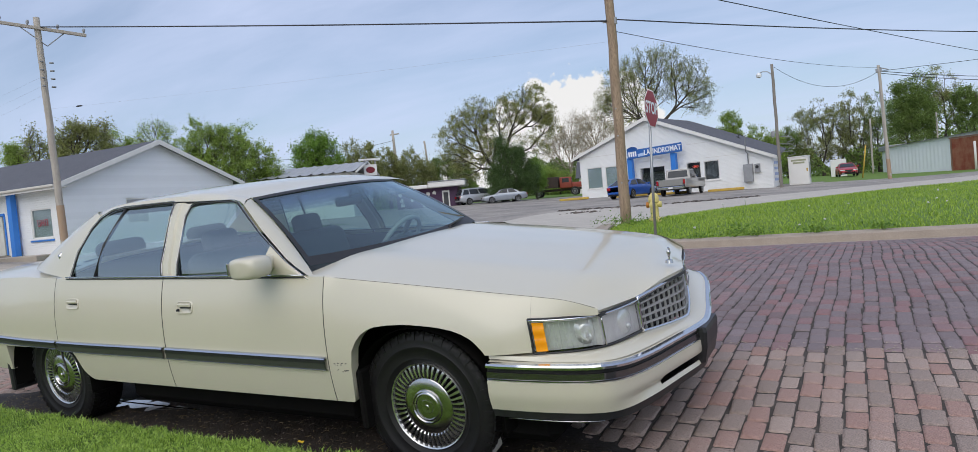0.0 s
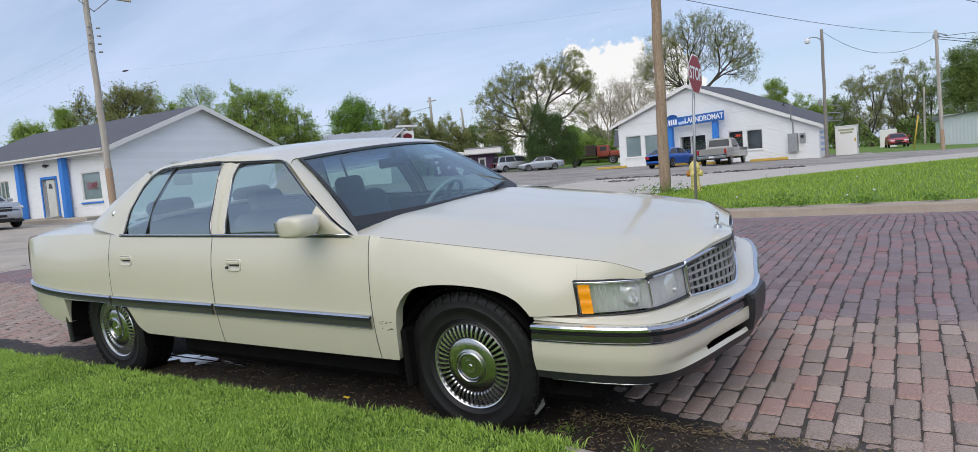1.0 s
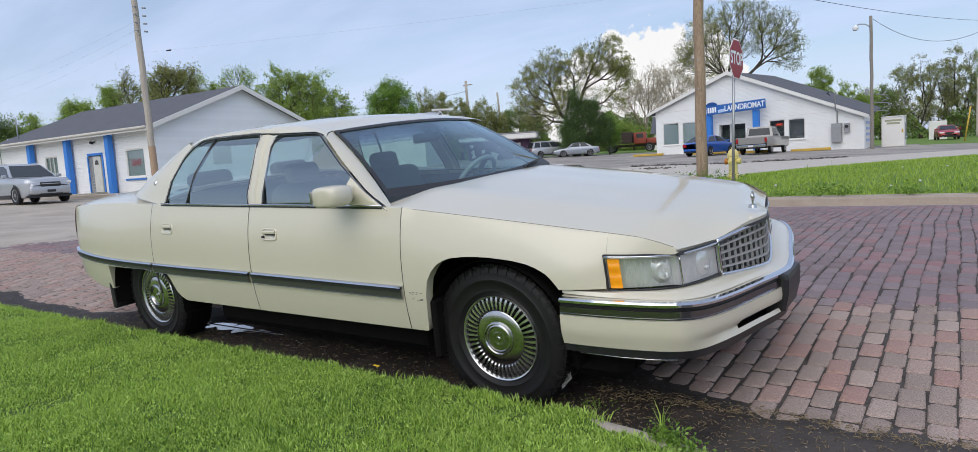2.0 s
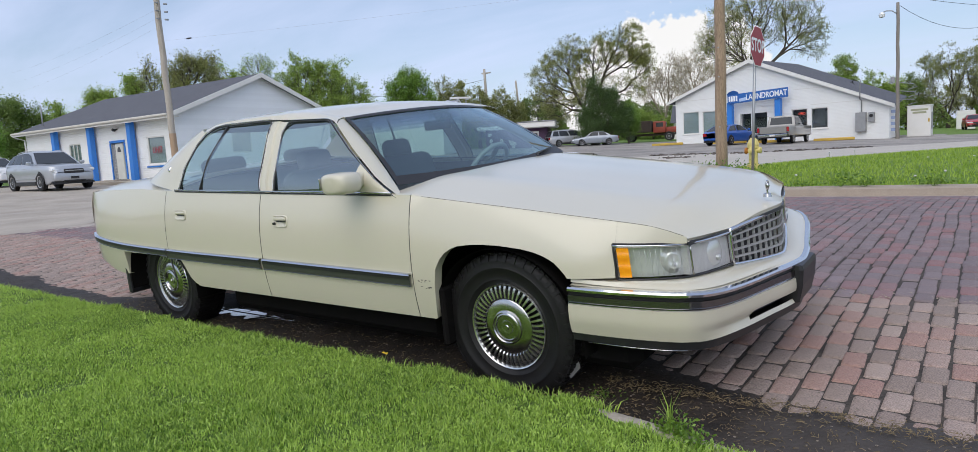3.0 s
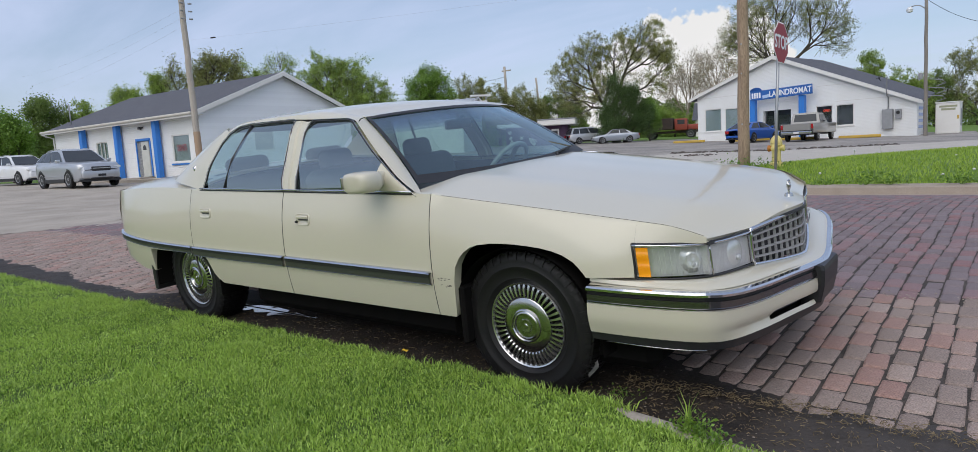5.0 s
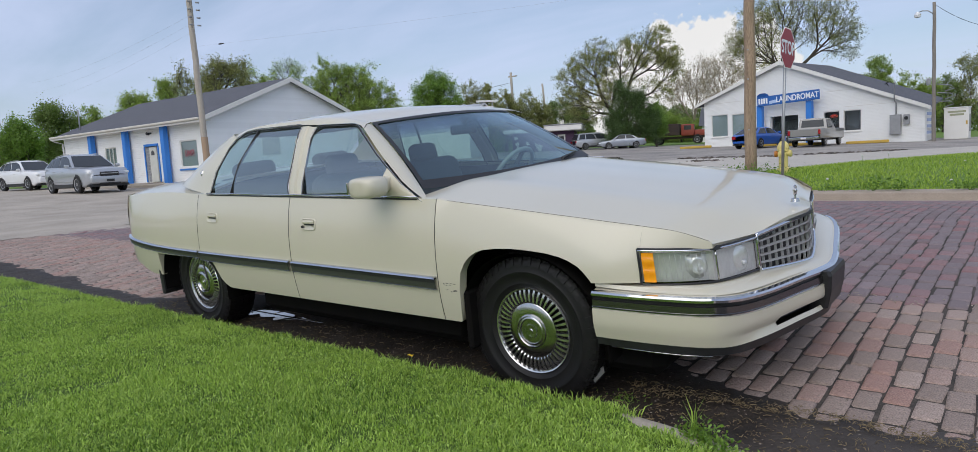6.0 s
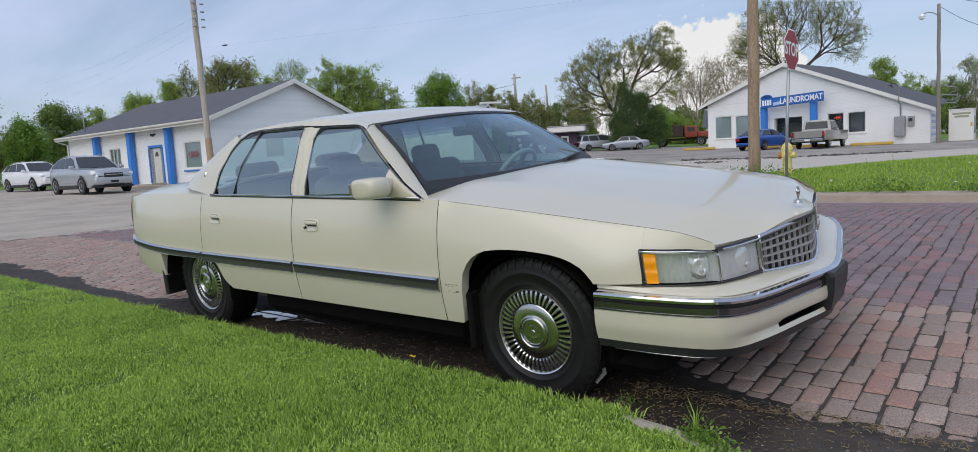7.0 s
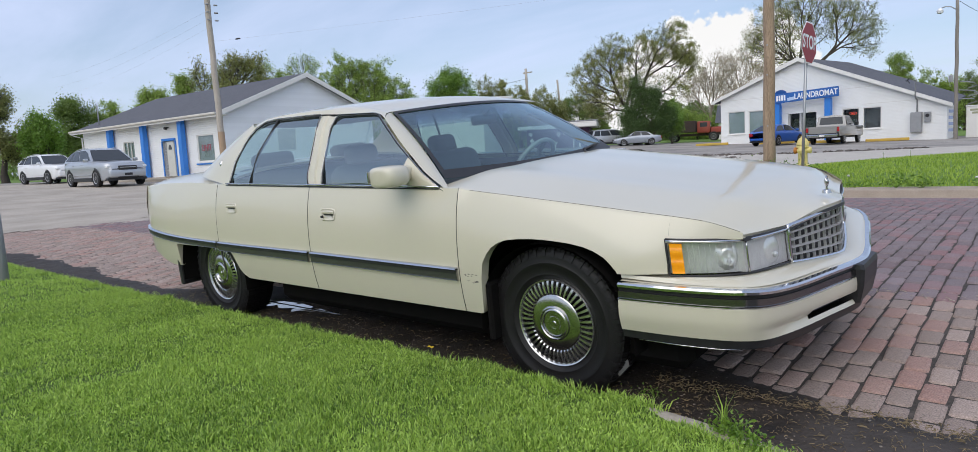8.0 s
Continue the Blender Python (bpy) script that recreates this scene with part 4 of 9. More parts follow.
        part("finger_slot", box(hx - 0.026, hx + 0.052, hy(hx, hz) + s * 0.005 - 0.004, hy(hx, hz) + s * 0.005 + 0.004, hz - 0.003, hz + 0.002), BLACK_TRIM, plate)
        if lock:
            bm = bmesh.new()
            lathe(bm, [(0.0, 0.012), (0.006, 0.012), (0.008, 0.0)], 12)
            bmesh.ops.transform(bm, matrix=Matrix.Translation((hx - 0.040, hy(hx, hz) + (-0.008 if s < 0 else -0.004), hz - 0.012)) @ Matrix.Diagonal((1, s, 1, 1)), verts=bm.verts)
            part("lock", bm, BLACK_TRIM, plate)
    if s < 0:   # only the kerb-side mirror is fitted
        # mirror housing on a stalk
        prof = [(-0.885, 0.40), (-0.872, 0.80), (-0.84, 0.97), (-0.78, 1.0), (-0.70, 0.93), (-0.645, 0.72), (-0.625, 0.45)]
        bm = bmesh.new()
        rings = []
        for yy, q, mid in [(0.890, 0.36, -0.800), (0.945, 0.40, -0.792), (0.965, 0.62, -0.785), (0.985, 0.84, -0.778), (1.01, 0.96, -0.775), (1.06, 1.0, -0.775), (1.085, 0.97, -0.775), (1.105, 0.86, -0.775), (1.118, 0.6, -0.775), (1.122, 0.25, -0.775)]:
            ring = []
            for j in range(18):
                a = math.tau * j / 18
                c, d = math.cos(a), math.sin(a)
                cx = 0.092 * (abs(c) ** 0.55) * (1 if c > 0 else -1)
                cz = 0.052 * (abs(d) ** 0.6) * (1 if d > 0 else -1)
                ring.append(bm.verts.new((mid + cx * q, s * yy, 1.014 + cz * (0.55 + 0.45 * q))))
            rings.append(ring)
        for a, b in zip(rings, rings[1:]):
            for j in range(18):
                bm.faces.new((a[j], a[(j + 1) % 18], b[(j + 1) % 18], b[j]))
        bm.faces.new(rings[0]); bm.faces.new(rings[-1])
        bmesh.ops.recalc_face_normals(bm, faces=bm.faces)
        mirror = part("door_mirror", bm, CREAM, sedan, "rounded cream door mirror housing", sharp=60)
        part("mirror_glass", box(-0.872, -0.866, s * 1.045 - 0.06, s * 1.045 + 0.06, 0.985, 1.045, 0.003), CHROME, mirror)
        part("mirror_sail", loft([[on_side(-0.572, 0.932, -0.004), on_side(-0.70, 0.944, -0.004), on_side(-0.84, 0.948, -0.004)], [on_side(-0.58, 0.938, -0.006), on_side(-0.70, 0.99, -0.014), on_side(-0.828, 1.04, -0.016)], [on_side(-0.58, 0.942, -0.004), on_side(-0.695, 1.012, -0.006), on_side(-0.812, 1.090, -0.006)]]), CREAM, mirror)
    # small crest on the rear pillar
    bm = bmesh.new()
    tube(bm, [(-2.675, s * 0.850, 1.065), (-2.685, s * 0.846, 1.085), (-2.69, s * 0.842, 1.105), (-2.68, s * 0.834, 1.13)], [0.005, 0.014, 0.022, 0.006], 8)
    part("pillar_crest", bm, DULL_CHROME, sedan, "small metal crest")
    # mud flaps and wheel houses
    part("mud_flap", box(-3.40, -3.36, s * 0.84 - 0.10, s * 0.84 + 0.10, 0.215, 0.56, 0.01), BLACK_TRIM, sedan, "black rubber mud flap")
    for cx, rr in ((0.02, 0.40), (-2.90, 0.44)):
        bm = bmesh.new()
        arc = [(cx + rr * math.cos(a), rr * math.sin(a) + 0.30) for a in seq(-0.1, math.pi + 0.1, 18)]
        rows = [[bm.verts.new((x, s * y, min(z, 0.716 if cx > -1 else 0.60))) for x, z in arc] for y in (0.93, 0.50)]
        for k in range(18):
            bm.faces.new((rows[0][k], rows[0][k + 1], rows[1][k + 1], rows[1][k]))
        bm.faces.new(rows[1])
        part("wheel_house", bm, DARK, sedan, "dark wheel house liner")
    part("front_flap", box(-0.335, -0.30, s * 0.83 - 0.11, s * 0.83 + 0.09, 0.22, 0.50, 0.01), DARK, sedan)

# underbody and inner shell; the underbody box is widened and lowered to block light
part("underbody", box(-2.25, 0.60, -0.82, 0.82, 0.175, 0.40, 0.05), DARK, sedan)
part("rear_floor_pan", box(-3.30, -2.255, -0.70, 0.70, 0.33, 0.46, 0.03), DARK, sedan)
# added tray that keeps light out from under the bumper
part("splash_tray", box(0.605, 0.80, -0.66, 0.60, 0.25, 0.34, 0.03), DARK, sedan)
part("engine_bay", box(-0.45, 0.76, -0.62, 0.62, 0.36, 0.70, 0.05), DARK, sedan)
part("firewall", box(-0.50, -0.42, -0.86, 0.86, 0.36, 0.88), DARK, sedan)
part("trunk_well", box(-3.98, -3.3, -0.78, 0.78, 0.50, 0.93, 0.05), DARK, sedan)
for s in (-1, 1):
    part("rocker_lining", box(-2.40, -0.46, s * 0.87 - 0.02, s * 0.87 + 0.02, 0.36, 0.93), DASH, sedan, "dark door lining")

# front bumper: cover, bright strips, air slot, black lip, guards
BUMP = [(0.378, 0.950), (0.50, 0.950), (0.62, 0.940), (0.74, 0.915), (0.835, 0.874), (0.885, 0.80), (0.918, 0.70), (0.945, 0.58), (0.968, 0.46), (0.995, 0.32), (1.026, 0.16), (1.042, 0.0)]
bump = curve([(x, -y, 0) for x, y in BUMP] + [(x, y, 0) for x, y in BUMP[-2::-1]], 120)


def droop(y):
    """The bumper dips towards the middle of the nose."""
    return -0.078 * max(0.0, 1 - abs(y) / 0.87) ** 0.8 + table([(0, 0.0), (0.32, -0.010), (0.6, -0.020), (0.874, -0.021), (0.95, -0.012)], abs(y))


bump_way = [(p.x, p.y, droop(p.y)) for p in bump]


def bumper_sweep(profile, closed=False):
    return sweep(bump_way, profile, closed)


part("bumper_cover", bumper_sweep([(-0.10, 0.600), (-0.07, 0.594), (-0.030, 0.588), (-0.006, 0.582)]), CREAM, sedan, sharp=60)
bm = bmesh.new()
shelf_in = [(0.38, -0.925), (0.50, -0.905), (0.60, -0.862), (0.72, -0.80), (0.78, -0.72), (0.815, -0.63), (0.838, -0.5), (0.86, -0.42), (0.905, -0.22), (0.94, 0)]
IN_Z = [(0, 0.512), (0.22, 0.532), (0.42, 0.556), (0.5, 0.564), (0.63, 0.573), (0.757, 0.579), (0.86, 0.586), (0.95, 0.588)]
shelf_in = curve([(x, y, table(IN_Z, -y)) for x, y in shelf_in] + [(x, -y, table(IN_Z, -y)) for x, y in shelf_in[-2::-1]], 60)
shelf_out = resample([Vector((p.x, p.y, 0.584 + droop(p.y))) for p in bump[0:121]], 60)
shelf_out = [p + (q - p).normalized() * 0.02 for p, q in zip(shelf_out, shelf_in)]
part("bumper_shelf", loft([shelf_out, [p.lerp(q, 0.3) + Vector((0, 0, 0.012)) for p, q in zip(shelf_out, shelf_in)], [p.lerp(q, 0.7) + Vector((0, 0, 0.008)) for p, q in zip(shelf_out, shelf_in)], shelf_in]), CREAM, sedan)
part("bumper_bright_strip", bumper_sweep([(-0.008, 0.584), (0.010, 0.582), (0.017, 0.575), (0.017, 0.566), (0.008, 0.560), (-0.006, 0.559)]), CHROME, sedan, "chrome bumper strip")
part("bumper_dark_groove", bumper_sweep([(0.008, 0.561), (0.006, 0.552), (0.004, 0.549)]), BLACK_TRIM, sedan)
part("bumper_rub_band", bumper_sweep([(0.002, 0.551), (0.012, 0.548), (0.014, 0.524), (0.010, 0.520)]), BAND, sedan, "mirror-grey bumper band")
part("bumper_lower_strip", bumper_sweep([(0.010, 0.521), (0.0145, 0.518), (0.013, 0.513), (0.002, 0.511)]), CHROME, sedan)


def lower_cover(u, v):
    k = u * 120
    i = min(119, int(k))
    p = bump[i].lerp(bump[i + 1], k - i)
    d = (bump[i + 1] - bump[i]).normalized()
    out = Vector((d.y, -d.x, 0))
    z = lerp(0.512, 0.393, v)
    o = lerp(table([(0, 0.004), (0.42, 0.003), (0.66, -0.018), (0.82, -0.014), (1, -0.004)], v), table([(0, 0.004), (0.5, 0.003), (1, -0.012)], v), smooth(0.62, 0.88, abs(p.y)))
    return p + out * o + Vector((0, 0, z + droop(p.y)))


def not_slot(u, v):
    return not (0.31 < u < 0.69 and 0.46 < v < 0.86)


part("bumper_lower_cover", grid(lower_cover, 120, 20, solid=0.012, keep=not_slot), CREAM, sedan, sharp=50)
part("air_slot", grid(lambda u, v: lower_cover(lerp(0.29, 0.71, u), lerp(0.4, 0.9, v)) + Vector((-0.05, 0, 0)), 30, 3), BLACK_TRIM, sedan, "black air intake slot")
part("black_lip", bumper_sweep([(-0.020, 0.398), (-0.006, 0.392), (-0.012, 0.356), (-0.04, 0.345), (-0.16, 0.345)]), BLACK_TRIM, sedan, "black plastic chin lip")
bm = bmesh.new()
tube(bm, [(0.44, -0.932, 0.338), (0.62, -0.922, 0.336), (0.74, -0.897, 0.332), (0.82, -0.864, 0.330)], 0.004, 6)
part("lip_edge", bm, DULL_CHROME, sedan)
bm = bmesh.new()
rows = []
for z, o, w in ((0.312, -0.034, 0.118), (0.340, 0.010, 0.130), (0.415, 0.026, 0.136), (0.486, 0.030, 0.138), (0.506, 0.025, 0.136), (0.513, 0.0, 0.132), (0.517, -0.06, 0.126)):
    rows.append([bm.verts.new((1.045 + dx, dy, z - 0.012)) for dx, dy in ((-0.07, -w - 0.004), (o - 0.014, -w), (o, -w + 0.010), (o, w - 0.010), (o - 0.014, w), (-0.07, w + 0.004))])
for a, b in zip(rows, rows[1:]):
    for k in range(5):
        bm.faces.new((a[k], a[k + 1], b[k + 1], b[k]))
bm.faces.new(rows[-1]); bm.faces.new(rows[0][::-1])
part("plate_bracket", bm, BLACK_TRIM, sedan, "empty black plastic plate bracket on the bumper", shade=False)
for dy in (-0.10, 0.10):
    bm = bmesh.new()
    lathe(bm, [(0.0, 0.004), (0.009, 0.004), (0.011, 0.0)], 10, "Z")
    bmesh.ops.transform(bm, matrix=Matrix.Translation((1.030, dy, 0.503)), verts=bm.verts)
    part("bracket_bolt", bm, GREY_TRIM, sedan)

# headlamps
for s in (-1, 1):
    front = curve([(0.562, s * 0.884, 0), (0.62, s * 0.862, 0), (0.70, s * 0.818, 0), (0.775, s * 0.757, 0), (0.815, s * 0.690, 0), (0.845, s * 0.58, 0), (0.868, s * 0.44, 0)], 40)
    tops = [table([(0, 0.727), (20, 0.711), (40, 0.700)], k) for k in range(41)]
    bots = [table([(0, 0.595), (20, 0.586), (40, 0.571)], k) for k in range(41)]

    def lamp(u, v, o=0.0):
        k = u * 40
        i = min(39, int(k))
        p = front[i].lerp(front[i + 1], k - i)
        d = (front[i + 1] - front[i]).normalized()
        out = Vector((d.y, -d.x, 0)) * (1 if s < 0 else -1)
        z = lerp(lerp(bots[i], bots[i + 1], k - i), lerp(tops[i], tops[i + 1], k - i), v)
        return p + out * o + Vector((-0.012 * v, 0, z))
    lampset = part("headlamp", grid(lambda u, v: lamp(u, v, -0.030 if u < 0.5 else -0.010), 40, 6), REFLECTOR, sedan, "wide wrap-round headlamp with amber marker")
    # reflector bowls behind the lens
    for u0, u1, base in ((0.30, 0.475, -0.031), (0.70, 0.90, -0.0115)):
        def bowl(a, b, u0=u0, u1=u1, base=base):
            r = min(1.0, math.hypot(2 * a - 1, 2 * b - 1))
            return lamp(lerp(u0, u1, a), lerp(0.06, 0.94, b), base + lerp(0.010, 0.020, base < -0.02) * math.sqrt(1 - r * r) - 0.004 * math.sin(9 * r) * (base < -0.02))
        part("reflector_bowl", grid(bowl, 20, 20), FLASH, lampset)
        c = lamp((u0 + u1) / 2, 0.35, base + 0.012)
        bm = bmesh.new()
        bmesh.ops.create_uvsphere(bm, u_segments=12, v_segments=8, radius=0.012, matrix=Matrix.Translation(c))
        part("bulb", bm, SATIN, lampset)
    part("amber_marker", grid(lambda u, v: lamp(lerp(0.02, 0.098, u), lerp(0.06, 0.94, v), 0.006 + 0.002 * math.sin(v * 60)), 4, 12), AMBER, lampset, "amber side marker lens")
    face_way(part("lens", grid(lambda u, v: lamp(lerp(0.015, 0.99, u), lerp(0.03, 0.97, v), 0.004), 40, 5), LENS, lampset, "clear ribbed lens"), (1, s * 0.6, 0)).visible_shadow = False
    # fluting of the lens
    bm = bmesh.new()
    for k in range(9):
        u = 0.13 + 0.035 * k
        tube(bm, [lamp(u, v, 0.001) for v in seq(0.08, 0.92, 4)], 0.0011, 4)
    part("lens_fluting", bm, REFLECTOR, lampset)
    bm = bmesh.new()
    tube(bm, [lamp(0.505, v, 0.006) for v in seq(0.02, 0.98, 5)], 0.004, 5)
    part("lens_joint", bm, DULL_CHROME, lampset)
    rim = [lamp(u, 1, 0.004) for u in seq(0, 1, 24)]
    bm = bmesh.new(); tube(bm, rim, 0.006, 6); part("lamp_bright_rim", bm, CHROME, lampset)
    rim = [lamp(0, v, 0.003) for v in seq(0, 1, 5)] + [lamp(u, 0, 0.003) for u in seq(1, 0, 20)][::-1]
    bm = bmesh.new(); tube(bm, [lamp(0, v, 0.002) for v in seq(1.06, 0, 5)] + [lamp(u, -0.02, 0.002) for u in seq(0.01, 1, 24)], 0.0048, 6)
    part("lamp_seal", bm, BLACK_TRIM, lampset)
    bm = bmesh.new(); tube(bm, [lamp(u, 1.055, 0.002) for u in seq(0, 1, 24)], 0.0045, 6); part("lamp_seal", bm, BLACK_TRIM, lampset)

# grille: chrome frame with an egg-crate of bars
def grille_point(u, v, o=0.0):
    w = 2 * u - 1
    k = 1 - abs(w) ** 1.25
    z = lerp(0.562 - 0.042 * k, 0.708 + 0.022 * k, v)
    return Vector((lerp(0.866, 0.958, k) - 0.012 * v + o, 0.435 * w, z))


grille = part("grille", grid(lambda u, v: grille_point(u, v, -0.04), 20, 4), BLACK_TRIM, sedan, "chrome egg-crate grille")
bm = bmesh.new()
tube(bm, [grille_point(u, 0, 0.004) for u in seq(0, 1, 20)] + [grille_point(1, v, 0.004) for v in seq(0.1, 1, 5)] + [grille_point(u, 1, 0.004) for u in seq(0.95, 0, 20)] + [grille_point(0, v, 0.004) for v in seq(0.9, 0, 5)], 0.010, 6)
part("grille_frame", bm, CHROME, grille)
for v in (0.2, 0.4, 0.6, 0.8):
    bm = loft([[grille_point(u, v, 0.002) + Vector((0, 0, dz)) for u in seq(0, 1, 20)] for dz in (-0.004, 0.004)] + [[grille_point(u, v, -0.012) + Vector((0, 0, 0.003)) for u in seq(0, 1, 20)]])
    part("grille_bar", bm, SATIN, grille)
for k in range(1, 18):
    u = k / 18
    bm = loft([[grille_point(u, v, 0.0) + Vector((0, dy, 0)) for v in seq(0, 1, 6)] for dy in (-0.0028, 0.0028)] + [[grille_point(u, v, -0.012) + Vector((0, 0.002, 0)) for v in seq(0, 1, 6)]])
    part("grille_upright", bm, SATIN, grille)

# standing hood ornament
ho = Vector((0.900, 0.0, 0.792))
bm = bmesh.new()
lathe(bm, [(0.0, -0.012), (0.020, -0.012), (0.017, 0.002), (0.005, 0.006), (0.004, 0.018)], 14, "Z")
for v in bm.verts:
    v.co += ho
wreath = [ho + Vector((0, 0.019 * math.sin(a), 0.040 - 0.022 * math.cos(a))) for a in seq(0.25, math.tau - 0.25, 20)]
tube(bm, wreath, 0.0035, 6)
tube(bm, [ho + Vector((0, 0, 0.018)), ho + Vector((0, 0, 0.040)), ho + Vector((0, 0, 0.054))], [0.006, 0.011, 0.004], 8)
part("hood_ornament", bm, DULL_CHROME, sedan, "standing metal hood ornament")

# wipers
for y0, y1, low in ((0.34, 0.62, 0.0), (-0.30, -0.02, 0.06)):
    bm = bmesh.new()
    a, b = ws(0.05, (y0 / 0.815 + 1) / 2), ws(0.09, (y1 / 0.78 + 1) / 2)
    a, b = a + Vector((low, 0, -low)), b + Vector((low, 0, -low))
    tube(bm, [a + Vector((0.05, 0, -0.01)), a + Vector((0.02, 0, 0.03)), b + Vector((0.015, 0, 0.02))], [0.009, 0.007, 0.004], 6)
    tube(bm, [a.lerp(b, 0.25) + Vector((0.012, 0, 0.014)), b.lerp(a, -0.1) + Vector((0.01, 0, 0.012))], 0.005, 5)
    part("wiper", bm, BLACK_TRIM, sedan, "black wiper arm and blade")

# wheels
def wheel(y, x):
    s = 1 if y > 0 else -1
    bm = bmesh.new()
    prof = [(0.190, 0.075), (0.206, 0.094), (0.214, 0.099), (0.222, 0.1045), (0.228, 0.1030), (0.262, 0.1085), (0.266, 0.1115), (0.276, 0.1125), (0.280, 0.1095), (0.300, 0.1095), (0.312, 0.107), (0.329, 0.100), (0.338, 0.086), (0.341, 0.03), (0.341, -0.03), (0.338, -0.086), (0.329, -0.100), (0.31, -0.107), (0.25, -0.104), (0.190, -0.075)]
    lathe(bm, prof, 72, "Y", close=True)
    tyre = part("tyre", bm, RUBBER, None, "black all-season tyre with worn tread", sharp=40)
    w = new("wheel")
    w.parent = sedan
    w.matrix_local = Matrix.Translation((x, y, 0.329)) @ Matrix.Diagonal((1, s, 1, 1))
    tyre.parent = w
    # tread blocks
    bm = bmesh.new()
    for k in range(84):
        a = math.tau * k / 84
        for y0, y1, tw in ((-0.094, -0.052, 0.4), (-0.046, -0.004, -0.35), (0.004, 0.046, 0.35), (0.052, 0.094, -0.4)):
            vs = []
            for r in (0.333, 0.3462):
                for yy, da in ((y0, -0.028 + tw * 0.03), (y1, -0.028 - tw * 0.03), (y1, 0.026 - tw * 0.03), (y0, 0.026 + tw * 0.03)):
                    rr = r - (0.005 if abs(yy) > 0.08 else 0)
                    vs.append(bm.verts.new((rr * math.cos(a + da), yy, rr * math.sin(a + da))))
            bm.faces.new(vs[4:])
            for i in range(4):
                bm.faces.new((vs[i], vs[(i + 1) % 4], vs[4 + (i + 1) % 4], vs[4 + i]))
        # lugs that run over the shoulder on to the sidewall
        for side in (-1, 1):
            if k % 2:
                continue
            vs = []
            for da in (-0.030, 0.022):
                for r, yy in ((0.336, 0.088), (0.3415, 0.0965), (0.333, 0.1045), (0.306, 0.1125), (0.306, 0.104)):
                    vs.append(bm.verts.new((r * math.cos(a + da), side * yy, r * math.sin(a + da))))
            for i in range(4):
                bm.faces.new((vs[i], vs[i + 1], vs[i + 6], vs[i + 5]))
            bm.faces.new(vs[:5]); bm.faces.new(vs[5:][::-1])
    bmesh.ops.recalc_face_normals(bm, faces=bm.faces)
    part("tread", bm, RUBBER, tyre, shade=False)
    bm = bmesh.new()
    lathe(bm, [(0.214, 0.083), (0.217, 0.092), (0.213, 0.098), (0.207, 0.095), (0.203, 0.084)], 56)
    cover = part("wheel_cover", bm, FIN_METAL, w, "finned metal wheel cover with centre medallion")
    cover.scale = (0.925, 1.0, 0.925)
    bm = bmesh.new(); lathe(bm, [(0.0, 0.062), (0.20, 0.066), (0.212, 0.080)], 48); part("cover_backing", bm, DARK, cover)
    bm = bmesh.new(); lathe(bm, [(0.140, 0.076), (0.137, 0.090), (0.130, 0.094), (0.090, 0.098), (0.085, 0.098), (0.083, 0.106), (0.077, 0.108), (0.073, 0.103), (0.069, 0.106), (0.063, 0.107), (0.059, 0.100), (0.034, 0.101), (0.0, 0.102)], 56)
    part("centre_disc", bm, DULL_CHROME, cover, "polished centre disc with raised ring")
    bm = bmesh.new(); lathe(bm, [(0.0, 0.107), (0.010, 0.107), (0.013, 0.104), (0.026, 0.1045), (0.030, 0.106), (0.034, 0.105), (0.036, 0.101)], 24); part("medallion", bm, DULL_CHROME, cover)
    fin = None
    for k in range(44):
        a = math.tau * k / 44
        if fin is None:
            bm = bmesh.new()
            rows = []
            for r, hw, h in ((0.134, 0.0034, 0.088), (0.146, 0.0052, 0.096), (0.182, 0.0068, 0.096), (0.206, 0.0078, 0.089)):
                rows.append([bm.verts.new((r, yy, zz)) for zz, yy in ((-hw, 0.066), (-hw * 0.8, h), (hw * 0.8, h), (hw, 0.066))])
            for p_, q_ in zip(rows, rows[1:]):
                for i in range(3):
                    bm.faces.new((p_[i], p_[i + 1], q_[i + 1], q_[i]))
            bmesh.ops.recalc_face_normals(bm, faces=bm.faces)
            fin = part("cover_fin", bm, FIN_METAL, cover, sharp=25)
        else:
            share("cover_fin", fin, Matrix.Rotation(a, 4, "Y"), cover)
    bm = bmesh.new(); lathe(bm, [(0.0, -0.08), (0.2, -0.07), (0.21, 0.05)], 24); part("rim", bm, DARK, w)


for x, y in ((0.0, -0.775), (0.0, 0.775), (-2.891, -0.767), (-2.891, 0.767)):
    wheel(y, x)
# white plastic splash piece hanging behind the bumper end
bm = bmesh.new()
bm.faces.new([bm.verts.new((0.295 + 0.8 * u, -0.835 + 0.6 * u, z)) for u, z in ((-0.030, 0.160), (-0.008, 0.122), (0.036, 0.165), (0.022, 0.262))])
bmesh.ops.solidify(bm, geom=bm.faces[:], thickness=0.004)
part("splash_guard", bm, paint("whitish worn plastic", (0.5, 0.5, 0.48), rough=0.5, spots=0.5, scale=20), sedan, "loose pale splash guard")

